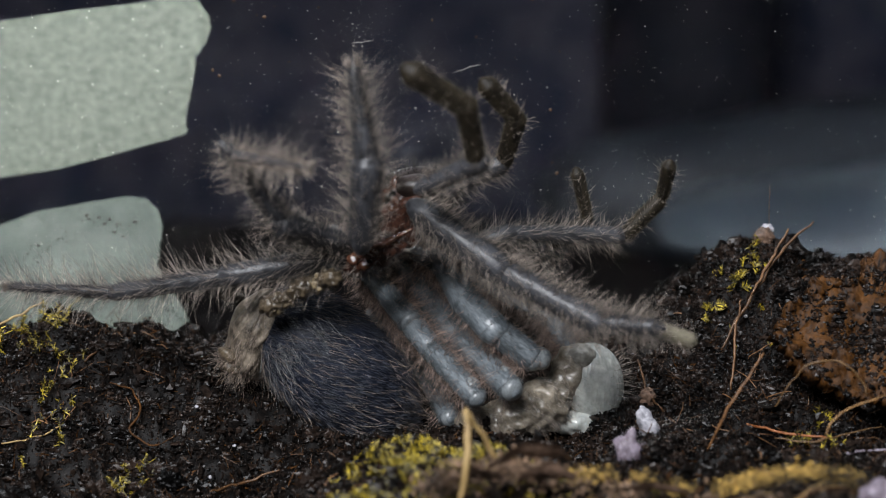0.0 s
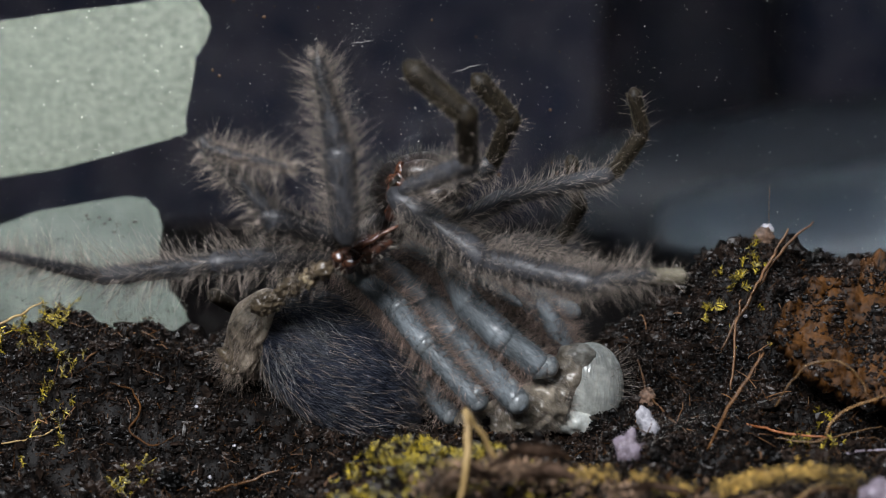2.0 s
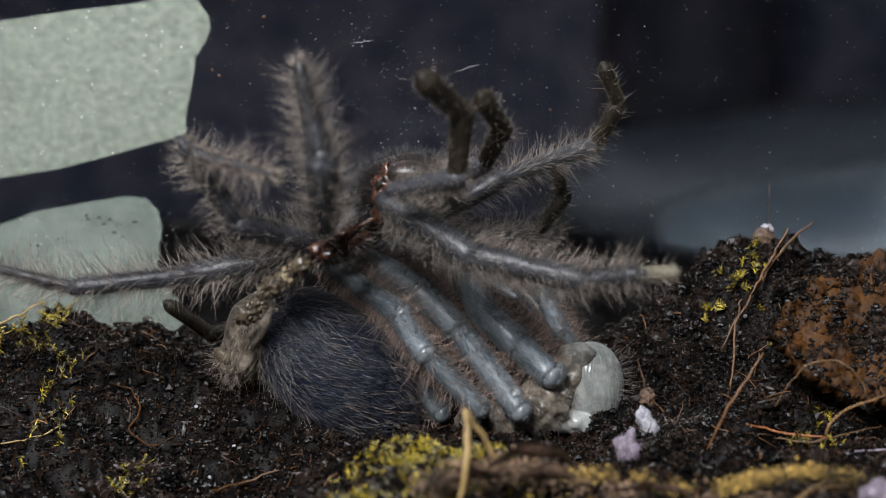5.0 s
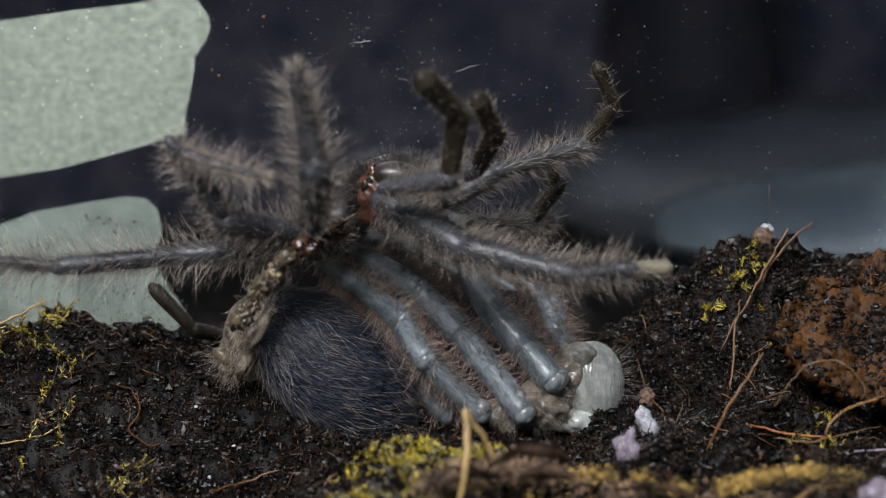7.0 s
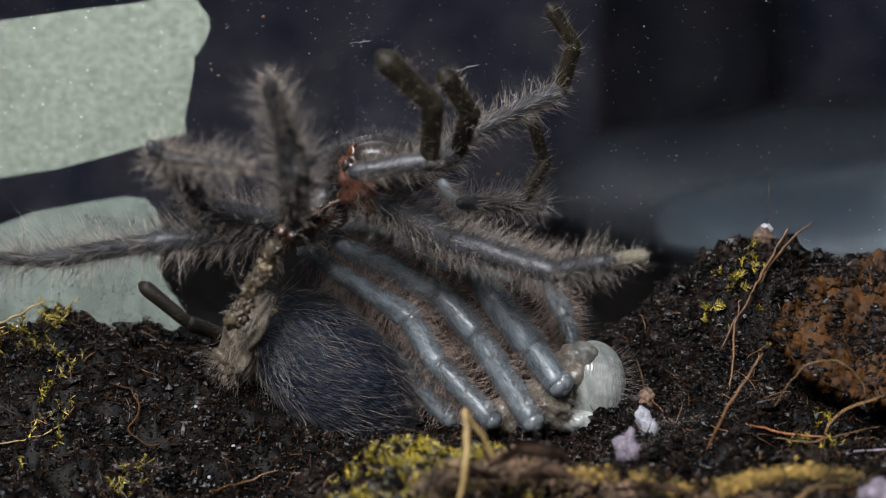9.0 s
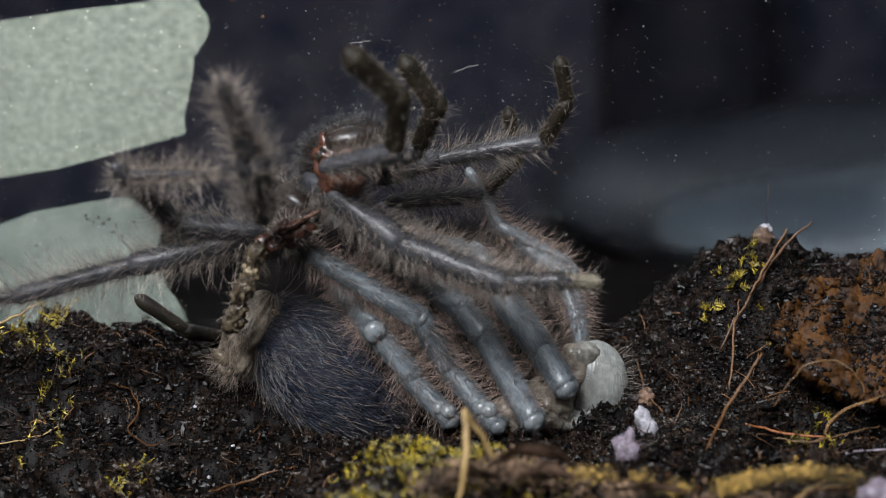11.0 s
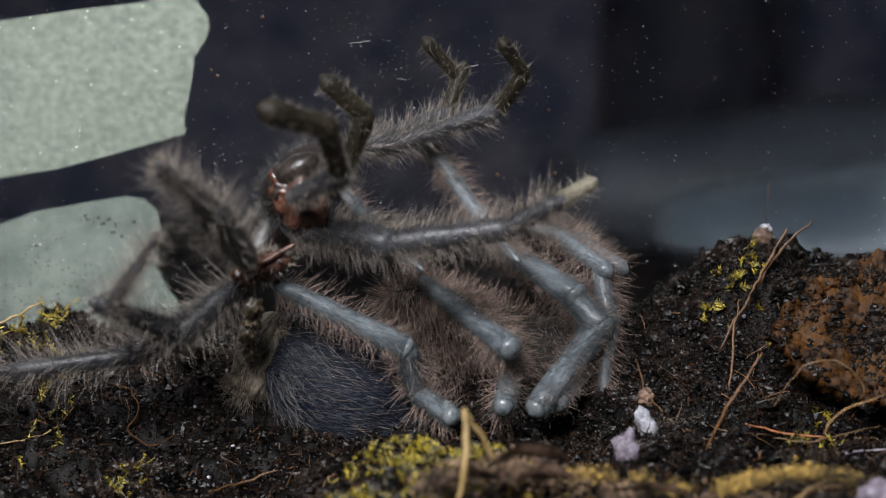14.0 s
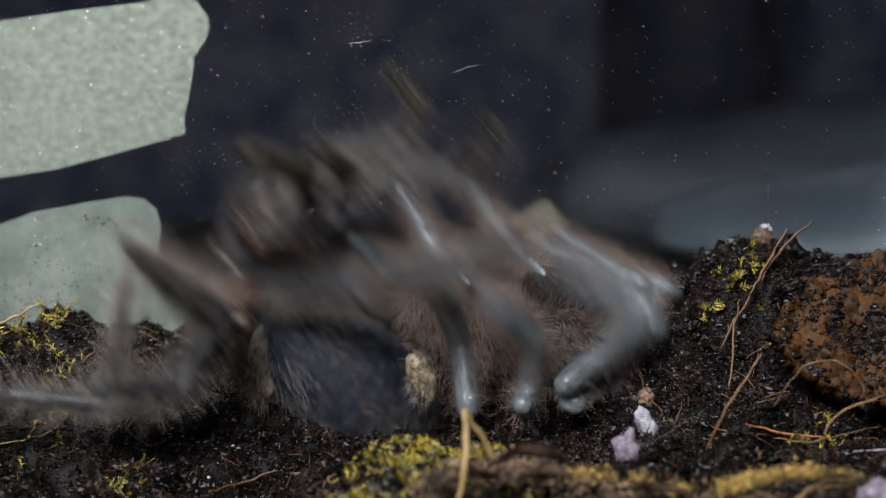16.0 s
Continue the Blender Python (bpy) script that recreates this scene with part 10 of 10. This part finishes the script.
    body_at(hub, 14.467, (-0.0282, -0.0070, 0.0265), 0, -25, 0)
    body_at(hub, 14.533, (-0.0263, -0.0070, 0.0209), 0, -25, 0)
    body_at(hub, 14.6, (-0.0246, -0.0070, 0.0234), 0, -25, 0)
    body_at(hub, 14.7, (-0.0246, -0.0070, 0.0238), 0, -25, 0)
    body_at(hub, 14.8, (-0.0246, -0.0070, 0.0238), 0, -25, 0)
    body_at(hub, 14.967, (-0.0253, -0.0070, 0.0302), 0, -25, 0)
    body_at(hub, 15.033, (-0.0290, -0.0070, 0.0226), 0, -25, 0)
    body_at(hub, 15.1, (-0.0246, -0.0070, 0.0230), 0, -25, 0)
    body_at(hub, 15.3, (-0.0246, -0.0070, 0.0234), 0, -25, 0)
    body_at(hub, 15.4, (-0.0192, -0.0070, 0.0150), 0, -25, 0)
    body_at(hub, 15.467, (-0.0235, -0.0070, 0.0198), 0, -25, 0)
    body_at(hub, 15.533, (-0.0258, -0.0070, 0.0230), 0, -25, 0)
    body_at(hub, 15.6, (-0.0231, -0.0070, 0.0202), 0, -25, 0)
    body_at(hub, 15.85, (-0.0235, -0.0070, 0.0202), 0, -25, 0)
    body_at(hub, 15.967, (-0.0325, -0.0070, 0.0226), 0, -25, 0)
    body_at(hub, 16, (-0.0302, -0.0070, 0.0198), 0, -25, 0)
    body_at(carapace, 0, (-0.0044, 0.0040, 0.0335), 0, -12, 0)
    body_at(carapace, 2, (-0.0036, 0.0028, 0.0357), 0, -12, 0)
    body_at(carapace, 3.5, (-0.0044, 0.0019, 0.0358), 0, -12, 0)
    body_at(carapace, 6.5, (-0.0068, 0.0001, 0.0356), 0, -12, 0)
    body_at(carapace, 7.5, (-0.0080, -0.0005, 0.0361), 0, -12, 0)
    body_at(carapace, 9, (-0.0099, -0.0014, 0.0386), 0, -12, 0)
    body_at(carapace, 11.5, (-0.0154, -0.0029, 0.0407), 0, -26, 0)
    body_at(carapace, 12, (-0.0178, -0.0032, 0.0407), 0, -29.5, 0)
    body_at(carapace, 12.5, (-0.0193, -0.0035, 0.0408), 0, -33, 0)
    body_at(carapace, 13, (-0.0213, -0.0038, 0.0412), 0, -36.5, 0)
    body_at(carapace, 13.4, (-0.0213, -0.0040, 0.0406), 0, -39.3, 0)
    body_at(carapace, 13.5, (-0.0178, -0.0041, 0.0347), 0, -40, 0)
    body_at(carapace, 13.6, (-0.0190, -0.0042, 0.0354), 0, -40.7, 0)
    body_at(carapace, 13.7, (-0.0189, -0.0042, 0.0360), 0, -41.4, 0)
    body_at(carapace, 14, (-0.0193, -0.0044, 0.0369), 0, -43.5, 0)
    body_at(carapace, 14.1, (-0.0189, -0.0045, 0.0332), 0, -44.2, 0)
    body_at(carapace, 14.2, (-0.0193, -0.0045, 0.0369), 0, -44.9, 0)
    body_at(carapace, 14.4, (-0.0189, -0.0046, 0.0361), 0, -46.3, 0)
    body_at(carapace, 14.467, (-0.0223, -0.0047, 0.0382), 0, -46.769, 0)
    body_at(carapace, 14.533, (-0.0204, -0.0047, 0.0326), 0, -47.231, 0)
    body_at(carapace, 14.6, (-0.0189, -0.0048, 0.0349), 0, -47.7, 0)
    body_at(carapace, 14.7, (-0.0189, -0.0048, 0.0353), 0, -48.4, 0)
    body_at(carapace, 14.8, (-0.0189, -0.0049, 0.0353), 0, -49.1, 0)
    body_at(carapace, 14.967, (-0.0196, -0.0050, 0.0421), 0, -50.269, 0)
    body_at(carapace, 15.033, (-0.0232, -0.0050, 0.0345), 0, -50.731, 0)
    body_at(carapace, 15.1, (-0.0189, -0.0051, 0.0353), 0, -51.2, 0)
    body_at(carapace, 15.3, (-0.0189, -0.0052, 0.0358), 0, -52.6, 0)
    body_at(carapace, 15.4, (-0.0126, -0.0052, 0.0278), 0, -53.3, 0)
    body_at(carapace, 15.467, (-0.0169, -0.0053, 0.0326), 0, -53.769, 0)
    body_at(carapace, 15.533, (-0.0192, -0.0053, 0.0358), 0, -54.231, 0)
    body_at(carapace, 15.6, (-0.0165, -0.0054, 0.0330), 0, -54.7, 0)
    body_at(carapace, 15.85, (-0.0169, -0.0055, 0.0330), 0, -56.45, 0)
    body_at(carapace, 15.967, (-0.0259, -0.0056, 0.0354), 0, -57.269, 0)
    body_at(carapace, 16, (-0.0236, -0.0056, 0.0326), 0, -57.5, 0)
    body_at(abdomen, 0, (-0.0159, 0.0040, 0.0087), 0, 44, 0)
    body_at(abdomen, 9, (-0.0163, 0.0040, 0.0082), 0, 45, 0)
    body_at(abdomen, 11.5, (-0.0169, 0.0040, 0.0071), 0, 48, 0)
    body_at(abdomen, 13, (-0.0172, 0.0040, 0.0063), 0, 50, 0)
    body_at(abdomen, 13.7, (-0.0152, 0.0050, 0.0050), 0, 40, 0)
    body_at(abdomen, 14.4, (-0.0152, 0.0050, 0.0050), 0, 40, 0)
    body_at(abdomen, 14.5, (-0.0147, 0.0040, 0.0071), 0, 36, 0)
    body_at(abdomen, 14.6, (-0.0148, 0.0050, 0.0050), 0, 40, 0)
    body_at(abdomen, 14.9, (-0.0148, 0.0050, 0.0054), 0, 40, 0)
    body_at(abdomen, 15, (-0.0147, 0.0040, 0.0074), 0, 37, 0)
    body_at(abdomen, 15.1, (-0.0148, 0.0050, 0.0050), 0, 40, 0)
    body_at(abdomen, 15.6, (-0.0133, 0.0050, 0.0036), 0, 38, 0)
    body_at(abdomen, 15.9, (-0.0135, 0.0050, 0.0042), 0, 38, 0)
    body_at(abdomen, 16, (-0.0141, 0.0040, 0.0074), 0, 36, 0)
    body_at(cast, 0, (-0.0268, 0.0030, 0.0139), 0, 26, 0)
    body_at(cast, 9, (-0.0275, 0.0030, 0.0137), 0, 26, 0)
    body_at(cast, 13.4, (-0.0275, 0.0030, 0.0127), 0, 26, 0)
    body_at(cast, 13.7, (-0.0260, 0.0040, 0.0104), 0, 22, 0)
    body_at(cast, 14.4, (-0.0260, 0.0040, 0.0101), 0, 22, 0)
    body_at(cast, 15.1, (-0.0256, 0.0040, 0.0101), 0, 22, 0)
    body_at(cast, 15.6, (-0.0232, 0.0050, 0.0076), 0, 20, 0)
    body_at(cast, 16, (-0.0239, 0.0040, 0.0101), 0, 20, 0)
    body_at(thorax, 0, (0.0066, 0.0195, 0.0073), 0, 34, 0)
    body_at(thorax, 9, (0.0066, 0.0195, 0.0081), 0, 30, 0)
    body_at(thorax, 11.5, (0.0040, 0.0195, 0.0090), 0, 24, 0)
    body_at(thorax, 13, (0.0040, 0.0155, 0.0090), 0, 20, 0)
    body_at(thorax, 13.7, (0.0075, 0.0155, 0.0086), 0, 15.5, 0)
    body_at(thorax, 15.1, (0.0110, 0.0155, 0.0081), 0, 8, 0)
    body_at(thorax, 15.6, (0.0127, 0.0155, 0.0073), 0, 8, 0)
    body_at(thorax, 16, (0.0119, 0.0155, 0.0090), 0, 8, 0)
    body_at(bulge, 0, (0.0221, 0.0040, 0.0063), 0, 4, 0)
    body_at(bulge, 9, (0.0226, 0.0045, 0.0065), 0, 4, 0)
    body_at(bulge, 11.5, (0.0232, 0.0060, 0.0062), 0, 4, 0)
    body_at(bulge, 13.0, (0.0235, 0.0070, 0.0056), 0, 4, 0)
    body_at(bulge, 13.35, (0.0235, 0.0075, 0.0055), 0, 4, 0)
    body_at(bulge, 13.5, (0.0231, 0.0120, 0.0016), 0, 4, 0)
    body_at(bulge, 14.4, (0.0229, 0.0130, 0.0009), 0, 4, 0)
    body_at(bulge, 16, (0.0232, 0.0140, -0.0001), 0, 4, 0)
    body_at(coxae, 0, (-0.0033, 0.0165, 0.0162), 0, 42, 0)
    body_at(coxae, 9, (-0.0072, 0.0165, 0.0162), 0, 34, 0)
    body_at(coxae, 11.5, (-0.0072, 0.0165, 0.0153), 0, 28, 0)
    body_at(coxae, 13, (-0.0059, 0.0125, 0.0153), 0, 28, 0)
    body_at(coxae, 13.7, (0.0005, 0.0125, 0.0140), 0, 22, 0)
    body_at(coxae, 14.4, (0.0014, 0.0125, 0.0140), 0, 22, 0)
    body_at(coxae, 15.1, (0.0031, 0.0125, 0.0140), 0, 22, 0)
    body_at(coxae, 15.6, (0.0057, 0.0125, 0.0114), 0, 20, 0)
    body_at(coxae, 16, (0.0044, 0.0125, 0.0140), 0, 20, 0)
    body_at(waist, 0, (-0.0038, 0.0140, 0.0005), 0, 0, 0)
    body_at(waist, 13.7, (-0.0033, 0.0100, 0.0027), 0, 0, 0)
    body_at(waist, 14.2, (-0.0026, 0.0000, 0.0063), 0, 0, 0)
    body_at(waist, 15.3, (-0.0025, -0.0080, 0.0088), 0, 0, 0)
    body_at(waist, 15.6, (-0.0025, -0.0105, 0.0099), 0, 0, 0)
    body_at(waist, 16, (-0.0028, -0.0090, 0.0102), 0, 0, 0)
    for ob, rows in body_keys.values():
        inverse = ob.parent.matrix_world.inverted()
        walk(ob, [(t, inverse @ m) for t, m in rows])


motions()
